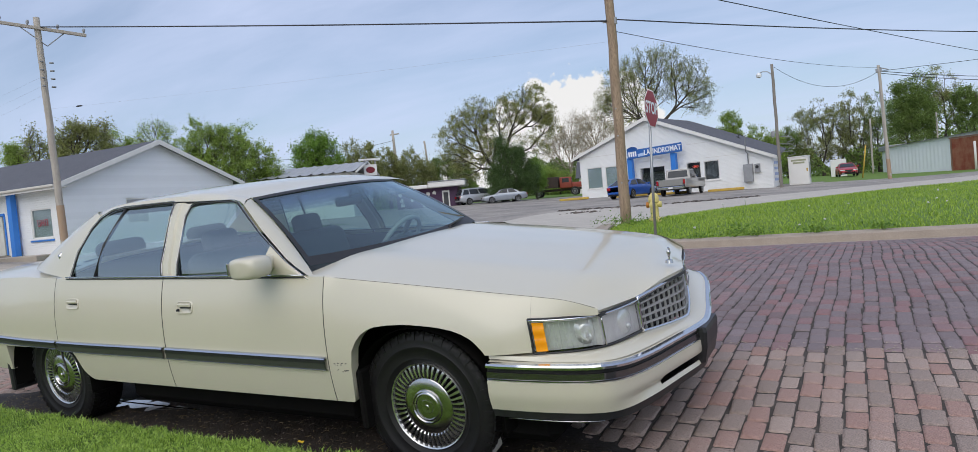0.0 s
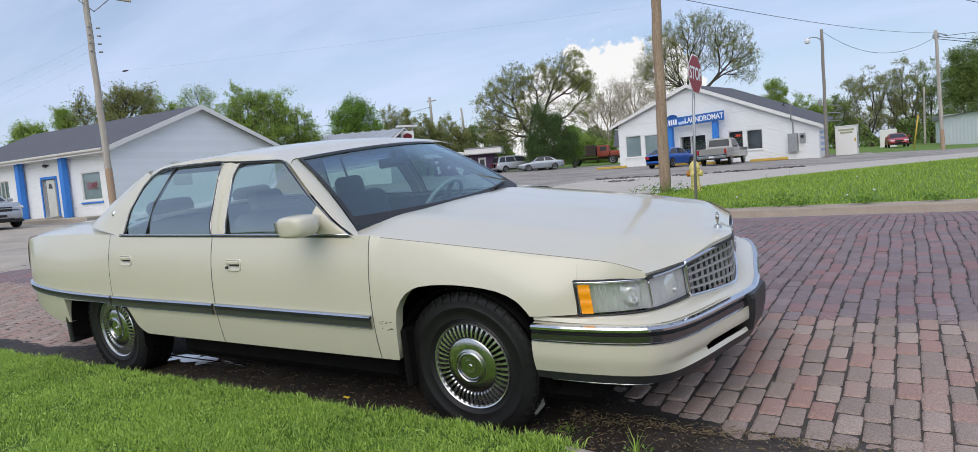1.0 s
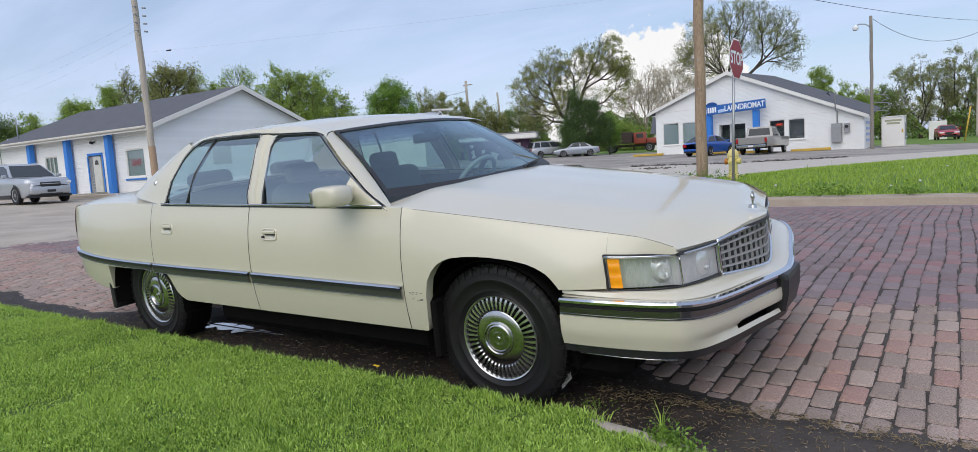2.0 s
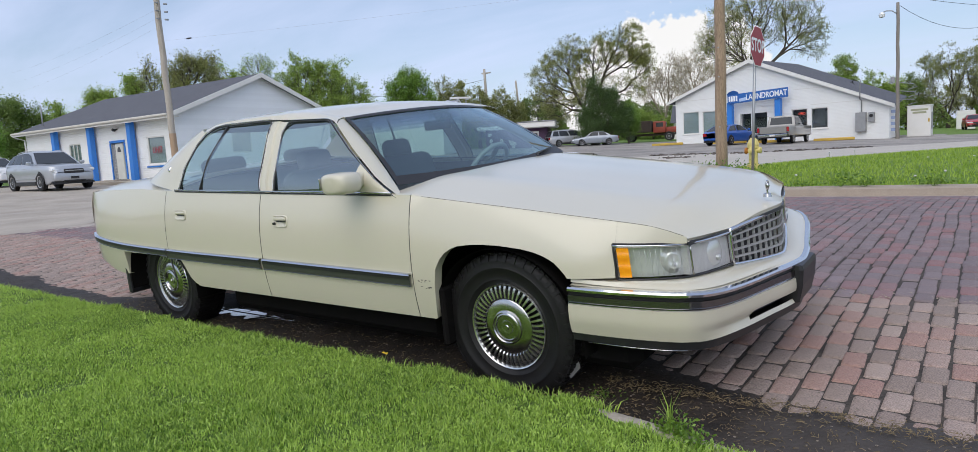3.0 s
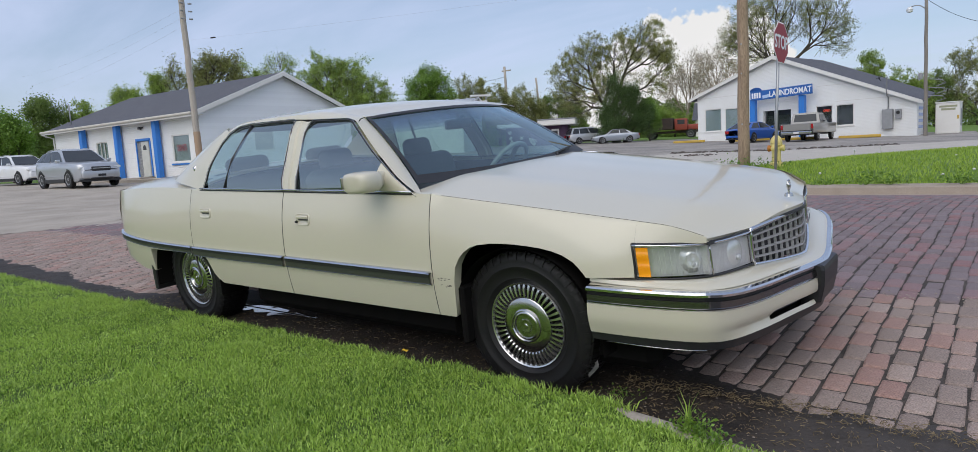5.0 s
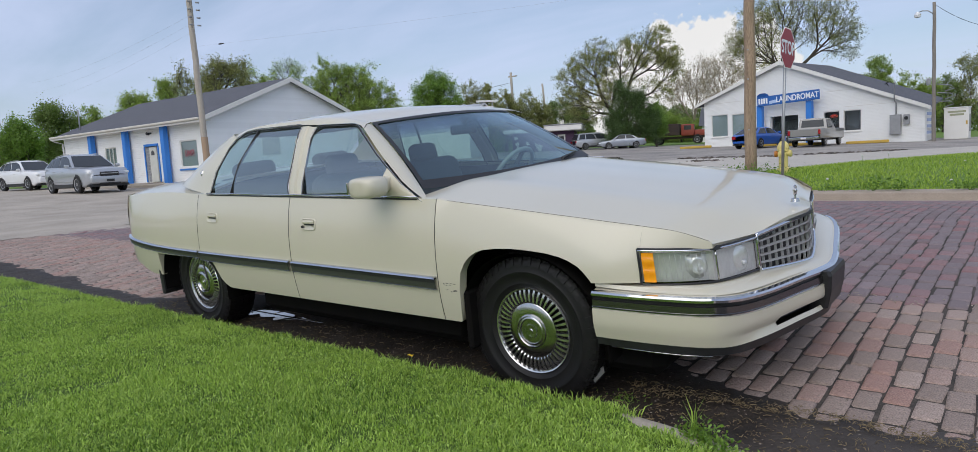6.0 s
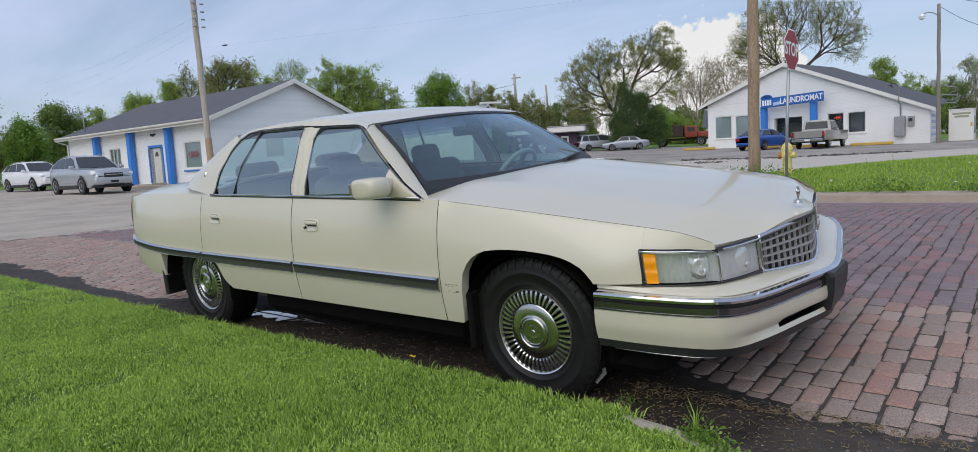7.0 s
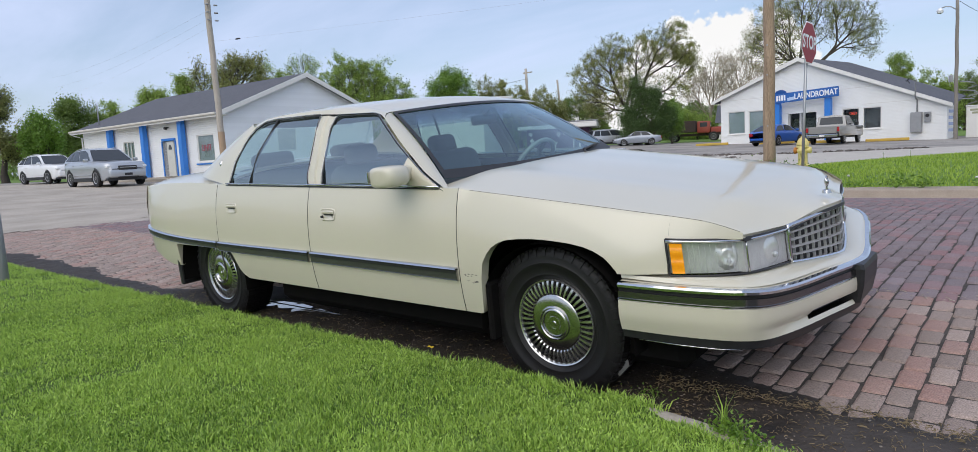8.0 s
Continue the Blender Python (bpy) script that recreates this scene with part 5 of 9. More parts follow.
# cabin: floor, dashboard, wheel, seats
part("cabin_floor", box(-3.0, -0.5, -0.84, 0.84, 0.36, 0.42), DASH, sedan)
bm = bmesh.new()
rows = []
for k in range(21):
    w = 2 * k / 20 - 1
    xs = -0.66 + 0.09 * (1 - w * w)
    hood_ = 0.035 * math.exp(-((w - 0.45) / 0.3) ** 2)
    rows.append([bm.verts.new(c) for c in ((xs, 0.80 * w, 0.925), (xs - 0.22, 0.80 * w, 0.935), (xs - 0.36, 0.80 * w, 0.930 + hood_), (xs - 0.42, 0.80 * w, 0.88), (xs - 0.38, 0.80 * w, 0.62))])
for a, b in zip(rows, rows[1:]):
    for j in range(4):
        bm.faces.new((a[j], b[j], b[j + 1], a[j + 1]))
part("dashboard", bm, DASH, sedan, "dark padded dashboard")
WHEEL_GREY = paint("worn grey wheel leather", (0.34, 0.35, 0.36), rough=0.5, spots=0.4, scale=14)
hub = Matrix.Translation((-0.96, 0.37, 0.92)) @ Matrix.Rotation(radians(-54), 4, "Y")
bm = bmesh.new()
tube(bm, [(0.185 * math.cos(a), 0.185 * math.sin(a), 0) for a in seq(0, math.tau, 36)], 0.015, 8, cap=False)
bmesh.ops.transform(bm, matrix=hub, verts=bm.verts)
wheel_rim = part("steering_wheel", bm, WHEEL_GREY, sedan, "grey leather steering wheel")
bm = bmesh.new()
add_box(bm, -0.07, 0.07, -0.09, 0.09, -0.03, 0.02, None, 0.02)
for a in (0, math.pi, -math.pi / 2):
    tube(bm, [(0.05 * math.cos(a + math.pi / 2), 0.05 * math.sin(a + math.pi / 2), 0), (0.18 * math.cos(a + math.pi / 2), 0.18 * math.sin(a + math.pi / 2), 0)], 0.016, 6)
bmesh.ops.transform(bm, matrix=hub, verts=bm.verts)
part("steering_hub", bm, LEATHER, wheel_rim)


def seat(x, y0, y1, name):
    base = part(name, box(x, x + 0.52, y0, y1, 0.46, 0.64, 0.06, seg=3), LEATHER, sedan, "grey leather seat")
    bm = bmesh.new()
    add_box(bm, -0.10, 0.08, y0, y1, 0.0, 0.50, Matrix.Translation((x - 0.02, 0, 0.56)) @ Matrix.Rotation(radians(-16), 4, "Y"), 0.085, seg=4)
    part("seat_back", bm, LEATHER, base)
    return base


for y in (-0.38, 0.38):
    st = seat(-1.58, y - 0.28, y + 0.28, "front_seat")
    bm = bmesh.new()
    add_box(bm, -0.05, 0.05, y - 0.125, y + 0.125, 0.0, 0.17, Matrix.Translation((-1.76, 0, 0.985)) @ Matrix.Rotation(radians(-10), 4, "Y"), 0.049, seg=4)
    part("headrest", bm, LEATHER, st)
bench = seat(-2.65, -0.70, 0.70, "rear_seat")
for y in (-0.36, 0.36):
    bm = bmesh.new()
    add_box(bm, -0.06, 0.06, y - 0.17, y + 0.17, 0.0, 0.12, Matrix.Translation((-2.82, 0, 1.02)) @ Matrix.Rotation(radians(-12), 4, "Y"), 0.05, seg=3)
    part("headrest", bm, LEATHER, bench)
part("parcel_shelf", box(-3.08, -2.72, -0.74, 0.74, 0.98, 1.02), DASH, sedan)
bm = bmesh.new()
add_box(bm, -0.012, 0.012, -0.12, 0.12, -0.03, 0.03, Matrix.Translation((-1.03, 0, 1.235)), 0.012, seg=2)
tube(bm, [(-1.03, 0, 1.25), (-0.985, 0, 1.285)], 0.008, 6)
part("rear_view_mirror", bm, BLACK_TRIM, sedan)
part("headliner", grid(lambda u, v: tuple(Vector(roof_point(u, v)) + Vector((0, 0, -0.03))), 10, 8), LEATHER, sedan)
# scuff marks on the fender behind the wheel
bm = bmesh.new()
rs = random.Random(4)
for k in range(14):
    x, z = rs.uniform(-0.42, -0.345), rs.choice((rs.uniform(0.53, 0.548), rs.uniform(0.50, 0.515)))
    r = rs.uniform(0.002, 0.006)
    y = -side_y(x, z) - 0.0012
    bm.faces.new([bm.verts.new((x + r * 2 * math.cos(a), y, z + r * math.sin(a) * 0.7)) for a in seq(0, math.tau * 6 / 7, 6)][::-1])
part("paint_chip", bm, paint("bare chipped paint", (0.12, 0.11, 0.10), rough=0.8), sedan)


# ---- buildings ----
WHITE_WALL = paint("white painted block", (0.88, 0.89, 0.88), rough=0.8, spots=0.35, scale=0.8, other=(0.77, 0.77, 0.74), grain=0.03, grain_scale=30, bump=0.25, bump_scale=18)

def coursed(m):
    """Shallow brick courses under the paint of a wall."""
    n, l = m.node_tree.nodes, m.node_tree.links
    b = n["Principled BSDF"]
    old = b.inputs["Normal"].links[0].from_node
    tc = n.new("ShaderNodeTexCoord")
    sp = n.new("ShaderNodeSeparateXYZ"); l.new(tc.outputs["Object"], sp.inputs[0])
    ad = n.new("ShaderNodeMath"); ad.operation = "ADD"
    l.new(sp.outputs["X"], ad.inputs[0]); l.new(sp.outputs["Y"], ad.inputs[1])
    cb = n.new("ShaderNodeCombineXYZ"); l.new(ad.outputs[0], cb.inputs["X"]); l.new(sp.outputs["Z"], cb.inputs["Y"])
    bt = n.new("ShaderNodeTexBrick")
    for k, v in (("Scale", 1.0), ("Brick Width", 0.30), ("Row Height", 0.10), ("Mortar Size", 0.012), ("Mortar Smooth", 0.4)):
        bt.inputs[k].default_value = v
    l.new(cb.outputs[0], bt.inputs["Vector"])
    bp = n.new("ShaderNodeBump"); bp.invert = True
    bp.inputs["Strength"].default_value, bp.inputs["Distance"].default_value = 0.9, 0.012
    l.new(bt.outputs["Fac"], bp.inputs["Height"])
    l.new(old.outputs[0], bp.inputs["Normal"])
    l.new(bp.outputs[0], b.inputs["Normal"])


coursed(WHITE_WALL)

SIDING = paint("white vinyl siding", (0.84, 0.86, 0.89), rough=0.5, spots=0.3, scale=0.7, other=(0.75, 0.77, 0.80), by_object=0.03)
ROOF_GREY = paint("grey asphalt shingles", (0.115, 0.118, 0.135), rough=0.92, spots=0.6, scale=1.6, other=(0.075, 0.078, 0.09), grain=0.25, grain_scale=14, bump=0.4, bump_scale=14)
BLUE = paint("bright blue paint", (0.03, 0.20, 0.66), rough=0.45, spots=0.4, scale=3, other=(0.05, 0.24, 0.60))
TRIM_WHITE = paint("white trim board", (0.76, 0.75, 0.72), rough=0.5, spots=0.25, scale=2, other=(0.62, 0.60, 0.56))
# room shade put into a flat dark colour, for panels behind or in place of glass
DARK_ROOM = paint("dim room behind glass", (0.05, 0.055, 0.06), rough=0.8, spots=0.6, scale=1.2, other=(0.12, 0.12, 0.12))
LETTER_WHITE = paint("white sign letters", (0.80, 0.82, 0.85), rough=0.5)
LETTER_RED = paint("red lettering", (0.34, 0.05, 0.07), rough=0.5)
BLIND = paint("pale window blind", (0.50, 0.55, 0.55), rough=0.7, spots=0.5, scale=2, other=(0.36, 0.42, 0.42))
DOOR_WHITE = paint("off-white door paint", (0.66, 0.66, 0.60), rough=0.5, spots=0.3, scale=4)
GREY_METAL = paint("grey painted metal", (0.32, 0.33, 0.34), rough=0.5, spots=0.4, scale=5, other=(0.2, 0.2, 0.21))
GALV = paint("galvanised steel", (0.42, 0.43, 0.43), rough=0.42, metal=0.8, spots=0.5, scale=14, other=(0.30, 0.30, 0.29))
YELLOW = paint("yellow kerb paint", (0.62, 0.40, 0.05), rough=0.7, spots=0.6, scale=4, other=(0.35, 0.26, 0.10))


def wall_with_holes(bm, x0, x1, z0, top, holes, y0, y1):
    """A wall along x with rectangular openings; top(x) gives its upper edge, y0 to y1 its thickness."""
    xs = sorted({x0, x1, *[h[0] for h in holes], *[h[1] for h in holes], *[lerp(x0, x1, k / 12) for k in range(13)]})
    for a, b in zip(xs, xs[1:]):
        mid = (a + b) / 2
        cuts = sorted((h[2], h[3]) for h in holes if h[0] <= mid <= h[1])
        low = z0
        spans = []
        for c0, c1 in cuts:
            spans.append((low, low, c0, c0)); low = c1
        spans.append((low, low, top(a), top(b)))
        for la, lb, ta, tb in spans:
            v = [bm.verts.new(p) for p in ((a, y0, la), (b, y0, lb), (b, y0, tb), (a, y0, ta), (a, y1, la), (b, y1, lb), (b, y1, tb), (a, y1, ta))]
            for q in ((0, 1, 2, 3), (5, 4, 7, 6), (4, 0, 3, 7), (1, 5, 6, 2), (3, 2, 6, 7), (4, 5, 1, 0)):
                bm.faces.new([v[k] for k in q])
    bmesh.ops.remove_doubles(bm, verts=bm.verts, dist=1e-4)


def window_unit(parent, x0, x1, z0, z1, y, bars=0, frame=TRIM_WHITE, room=DARK_ROOM, sill=True, fw=0.06):
    """Window in a wall that faces -y: frame, panes, dark panel for the dim room behind, sill."""
    w = new("window"); w.parent = parent
    bm = bmesh.new()
    for a, b, c, d in ((x0, x1, z1 - fw, z1), (x0, x1, z0, z0 + fw), (x0, x0 + fw, z0 + fw, z1 - fw), (x1 - fw, x1, z0 + fw, z1 - fw)):
        add_box(bm, a, b, y + 0.03, y + 0.10, c, d)
    part("frame", bm, frame, w)
    edges = [lerp(x0 + fw, x1 - fw, k / (bars + 1)) for k in range(bars + 2)]
    for k in range(bars + 1):
        face_way(part("pane", box(edges[k] + 0.002, edges[k + 1] - 0.002, y + 0.058, y + 0.066, z0 + fw, z1 - fw), PANE, w, shade=False), (0, -1, 0)).visible_shadow = False
    for k in range(1, bars + 1):
        part("mullion", box(edges[k] - 0.025, edges[k] + 0.025, y + 0.035, y + 0.095, z0 + fw, z1 - fw), frame, w)
    deep = 0.12 if room is BLIND else 0.45
    # backing panel: the blind, else a dark colour for the unlit room
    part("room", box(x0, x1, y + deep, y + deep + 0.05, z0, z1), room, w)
    if sill:
        part("sill", box(x0 - 0.06, x1 + 0.06, y - 0.06, y + 0.03, z0 - 0.07, z0 - 0.003, 0.01), frame, w)
    return w


# white shop with blue pillars; its front runs along its own x, from the corner at the origin to the left
shop = thing("shop_building", "white single-storey shop with blue pillars and grey gable roof", "building", pose(-28.851, 13.532, 0, 0, 0, 4.0))
SB, SE, SL, SD = 0.45, 3.80, 14.75, 9.8    # base, eave, length, depth
WH = [(-2.45, -0.95, 1.38, 2.72), (-5.70, -4.40, 0.72, 2.70), (-9.95, -8.70, 1.45, 2.75)]
bm = bmesh.new()
wall_with_holes(bm, -SL, 0.0, SB - 0.5, lambda x: SE, WH, 0.0, 0.25)
part("front_wall", bm, WHITE_WALL, shop, "white painted masonry front", shade=False)
bm = bmesh.new()
wall_with_holes(bm, 0.25, SD, SB - 0.5, lambda x: SE + 0.02, [(3.0, 4.2, 1.75, 2.95)], 0, 0.25)
bmesh.ops.transform(bm, matrix=Matrix.Rotation(radians(90), 4, "Z"), verts=bm.verts)
part("gable_wall", bm, SIDING, shop, "white sided gable end", shade=False)
bm = bmesh.new(); add_box(bm, -SL, -0.25, SD - 0.25, SD, SB - 0.5, SE); part("rear_wall", bm, WHITE_WALL, shop)
bm = bmesh.new(); wall_with_holes(bm, 0.25, SD - 0.25, SB - 0.5, lambda x: SE + 1.9 * (1 - abs(x - SD / 2) / (SD / 2)), [], SL - 0.25, SL)
bmesh.ops.transform(bm, matrix=Matrix.Rotation(radians(90), 4, "Z"), verts=bm.verts); part("far_gable_wall", bm, SIDING, shop, shade=False)
part("inner_floor", box(-SL + 0.3, -0.3, 0.3, SD - 0.3, SB + 0.1, SB + 0.16), DARK_ROOM, shop)
# clapboards of the gable end, each proud at its foot
n_board = 30
for k in range(n_board):
    z0 = 1.2 + k * 0.15
    zt = z0 + 0.15
    if z0 > SE + 1.85:
        break
    half = SD / 2 if z0 < SE else (SD / 2) * (1 - (z0 - SE) / 1.92)
    half2 = SD / 2 if zt < SE else max(0.02, (SD / 2) * (1 - (zt - SE) / 1.92))
    spans = [(SD / 2 - half, SD / 2 + half, SD / 2 - half2, SD / 2 + half2)]
    if 1.7 < zt and z0 < 2.95:
        spans = [(0, 2.95, 0, 2.95), (4.25, SD, 4.25, SD)]
    for a, b, c, d in spans:
        bm = bmesh.new()
        v = [bm.verts.new(p) for p in ((0.015, a, z0), (0.015, b, z0), (0.005, d, zt), (0.005, c, zt), (0.0, a, z0), (0.0, b, z0))]
        bm.faces.new(v[:4]); bm.faces.new((v[4], v[5], v[1], v[0]))
        part("clapboard", bm, SIDING, shop, shade=False)
# gable triangle behind the boards
bm = bmesh.new()
v = [bm.verts.new(p) for p in ((0, 0, SE), (0, SD, SE), (0, SD / 2, SE + 1.92), (-0.25, 0, SE), (-0.25, SD, SE), (-0.25, SD / 2, SE + 1.92))]
for q in ((0, 1, 2), (5, 4, 3), (0, 2, 5, 3), (1, 4, 5, 2), (0, 3, 4, 1)):
    bm.faces.new([v[i] for i in q])
part("gable", bm, SIDING, shop, shade=False)
for sy in (0, 1):
    bm = bmesh.new()
    lo, hi = (-0.55, SE - 0.18), (SD / 2, SE + 2.0)
    pts = [(y if sy == 0 else SD - y, z) for y, z in (lo, hi)]
    (ya, za), (yb, zb) = pts
    for x0, x1 in ((-SL - 0.2, 0.38),):
        v = [bm.verts.new(p) for p in ((x0, ya, za), (x1, ya, za), (x1, yb, zb), (x0, yb, zb), (x0, ya, za - 0.10), (x1, ya, za - 0.10), (x1, yb, zb - 0.10), (x0, yb, zb - 0.10))]
        for q in ((0, 1, 2, 3), (7, 6, 5, 4), (4, 5, 1, 0), (5, 6, 2, 1), (6, 7, 3, 2), (7, 4, 0, 3)):
            bm.faces.new([v[i] for i in q])
    bmesh.ops.recalc_face_normals(bm, faces=bm.faces)
    part("roof", bm, ROOF_GREY, shop, "grey shingled roof slope", shade=False)
    bm = bmesh.new()
    d = Vector((0, yb - ya, zb - za)).normalized()
    a, b = Vector((0.39, ya, za)), Vector((0.39, yb, zb))
    v = [bm.verts.new(p) for p in (a + Vector((0, 0, 0.02)), b + Vector((0, 0, 0.02)), b - Vector((0, 0, 0.22)), a - Vector((0, 0, 0.20)))]
    w = [bm.verts.new(p.co + Vector((-0.05, 0, 0))) for p in v]
    bm.faces.new(v); bm.faces.new(w[::-1])
    for i in range(4):
        bm.faces.new((v[i], w[i], w[(i + 1) % 4], v[(i + 1) % 4]))
    bmesh.ops.recalc_face_normals(bm, faces=bm.faces)
    part("barge_board", bm, TRIM_WHITE, shop, shade=False)
part("fascia", box(-SL - 0.2, 0.36, -0.60, -0.555, SE - 0.36, SE - 0.16), TRIM_WHITE, shop)
part("soffit", box(-SL - 0.3, 0.36, -0.553, 0.0, SE - 0.30, SE - 0.26), TRIM_WHITE, shop)
part("gutter", box(-SL - 0.25, 0.40, -0.70, -0.604, SE - 0.27, SE - 0.15, 0.03), paint("dull cream gutter paint", (0.60, 0.575, 0.51), rough=0.55, spots=0.35, scale=2, other=(0.45, 0.42, 0.36)), shop)
bm = bmesh.new(); tube(bm, [(-SL - 0.25, -0.62, SE - 0.28), (-SL - 0.2, -0.4, SE - 0.42), (-SL + 0.02, -0.08, SE - 0.55), (-SL + 0.02, -0.07, SB)], 0.045, 6); part("downspout", bm, TRIM_WHITE, shop)
for px in (-3.38, -7.14, -10.9):
    part("pillar", box(px - 0.16, px + 0.16, -0.36, -0.10, SB - 0.3, SE - 0.305, 0.015), BLUE, shop, "bright blue square pillar")
window_unit(shop, -2.45, -0.95, 1.38, 2.72, 0.0, 0, room=BLIND)
bm = bmesh.new()
for k in range(3):
    for q in ((0, 0.05), (0.16, 0.05)):
        add_box(bm, -2.08 + 0.27 * k + q[0], -2.08 + 0.27 * k + q[0] + q[1], 0.046, 0.052, 1.92, 2.22)
    add_box(bm, -2.03 + 0.27 * k, -1.92 + 0.27 * k, 0.046, 0.052, 1.92 + 0.13 * (k % 3), 1.97 + 0.13 * (k % 3))
part("window_lettering", bm, LETTER_RED, shop, "illegible red window lettering")
part("blue_sill", box(-2.53, -0.87, -0.075, -0.004, 1.235, 1.305, 0.008), BLUE, shop)
for x0 in (-5.76, -4.44):
    part("blue_jamb", box(x0, x0 + 0.09, -0.05, -0.004, 0.74, 2.57, 0.008), BLUE, shop)
window_unit(shop, -9.95, -8.70, 1.45, 2.75, 0.0, 2, frame=DOOR_WHITE, room=BLIND)
# entrance: door between glass-block strips
ent = new("entrance_door"); ent.parent = shop
tagged(ent, "pale panelled entrance door with small arched light")
part("leaf", box(-5.40, -4.70, 0.04, 0.10, 0.74, 2.56, 0.01), DOOR_WHITE, ent)
bm = bmesh.new()
bm.faces.new([bm.verts.new(p) for p in [(-5.05 + 0.17 * math.cos(a), 0.034, 2.12 + 0.26 * math.sin(a)) for a in seq(0, math.pi, 8)]][::-1]); part("arched_light", bm, DARK_ROOM, ent)
part("head", box(-5.72, -4.38, -0.06, 0.14, 2.58, 2.70, 0.01), BLUE, ent)
for x0 in (-5.62, -4.66):
    for k in range(12):
        part("glass_block", box(x0, x0 + 0.18, 0.05, 0.12, 0.75 + 0.15 * k, 0.89 + 0.15 * k, 0.012), GREY_METAL, ent)
part("step", box(-6.0, -4.2, -0.9, -0.02, SB - 0.2, 0.72, 0.02), CONCRETE, shop, "low concrete doorstep")
bm = bmesh.new(); tube(bm, [(-5.1, -0.02, 3.2), (-5.1, -0.16, 3.24)], [0.05, 0.08], 8); add_box(bm, -5.3, -4.9, -0.10, -0.02, 3.22, 3.28); part("floodlight", bm, BLACK_TRIM, shop)
bm = bmesh.new(); tube(bm, [(-13.2, 0.3, SE - 0.1), (-13.2, 0.3, SE + 1.35)], 0.04, 6); part("vent_pipe", bm, GREY_METAL, shop)
gw = new("side_window"); gw.parent = shop
gw.matrix_local = Matrix.Rotation(radians(90), 4, "Z")
part("frame", box(3.0, 4.2, 0.02, 0.10, 1.75, 2.95), TRIM_WHITE, gw)
part("pane", box(3.06, 4.14, 0.0, 0.018, 1.81, 2.89), GREY_METAL, gw)

part("front_walk", box(-SL - 0.4, 0.3, -1.6, -0.004, SB - 0.6, 0.66, 0.02), CONCRETE, shop, "raised concrete walk along the shop front")

# laundromat: low white building, its gable to the front, longer slope on one side
laun = thing("laundromat_building", "white block laundromat with grey roof, blue sign and blue columns", "building", pose(-3.95, 50.6, 0, 0, 0, -12))
LB, LW, LDEP, SKEW = 0.45, 16.8, 8.0, 0.235
PEAK_X, PEAK_Z, EL, ER = -9.92, 6.95, 4.52, 2.74


def laun_top(x):
    return lerp(EL, PEAK_Z, (x + LW) / (LW + PEAK_X)) if x < PEAK_X else lerp(PEAK_Z, ER, (x - PEAK_X) / -PEAK_X)


WL = [(-16.13, -14.55, 1.62, 3.50), (-14.25, -12.62, 1.59, 3.44), (-10.86, -9.935, 0.65, 2.95), (-9.905, -8.63, 0.65, 2.95), (-6.73, -5.52, 1.48, 3.0), (-5.29, -4.03, 1.44, 2.98)]
bm = bmesh.new()
wall_with_holes(bm, -LW, PEAK_X, LB - 0.6, laun_top, [h for h in WL if h[1] < PEAK_X], 0.0, 0.3)
wall_with_holes(bm, PEAK_X, 0.0, LB - 0.6, laun_top, [h for h in WL if h[0] > PEAK_X], 0.0, 0.3)
part("front_wall", bm, WHITE_WALL, laun, "white painted block front", shade=False)
part("side_wall", box(-LW, -LW + 0.3, 0.3, LDEP, LB - 0.6, EL - 0.05), WHITE_WALL, laun)
# the other side wall runs askew along the lane
bm = bmesh.new()
v = [bm.verts.new((x0 - SKEW * y, y, z)) for y in (0.302, LDEP) for x0 in (-0.3, 0.0) for z in (LB - 0.6, laun_top(x0 - SKEW * y) - 0.06)]
for q in ((0, 1, 3, 2), (4, 6, 7, 5), (2, 3, 7, 6), (0, 4, 5, 1), (1, 5, 7, 3), (0, 2, 6, 4)):
    bm.faces.new([v[i] for i in q])
bmesh.ops.recalc_face_normals(bm, faces=bm.faces)
part("side_wall", bm, WHITE_WALL, laun, shade=False)
bm = bmesh.new()
wall_with_holes(bm, -LW + 0.3, PEAK_X, LB - 0.6, laun_top, [], LDEP - 0.3, LDEP); wall_with_holes(bm, PEAK_X, -0.3 - SKEW * LDEP, LB - 0.6, laun_top, [], LDEP - 0.3, LDEP)
part("rear_wall", bm, WHITE_WALL, laun, shade=False)
part("inner_floor", box(-LW + 0.4, -2.4, 0.4, LDEP - 0.4, LB + 0.1, LB + 0.2), DARK_ROOM, laun)
peak = Vector((PEAK_X, 0, PEAK_Z + 0.20))
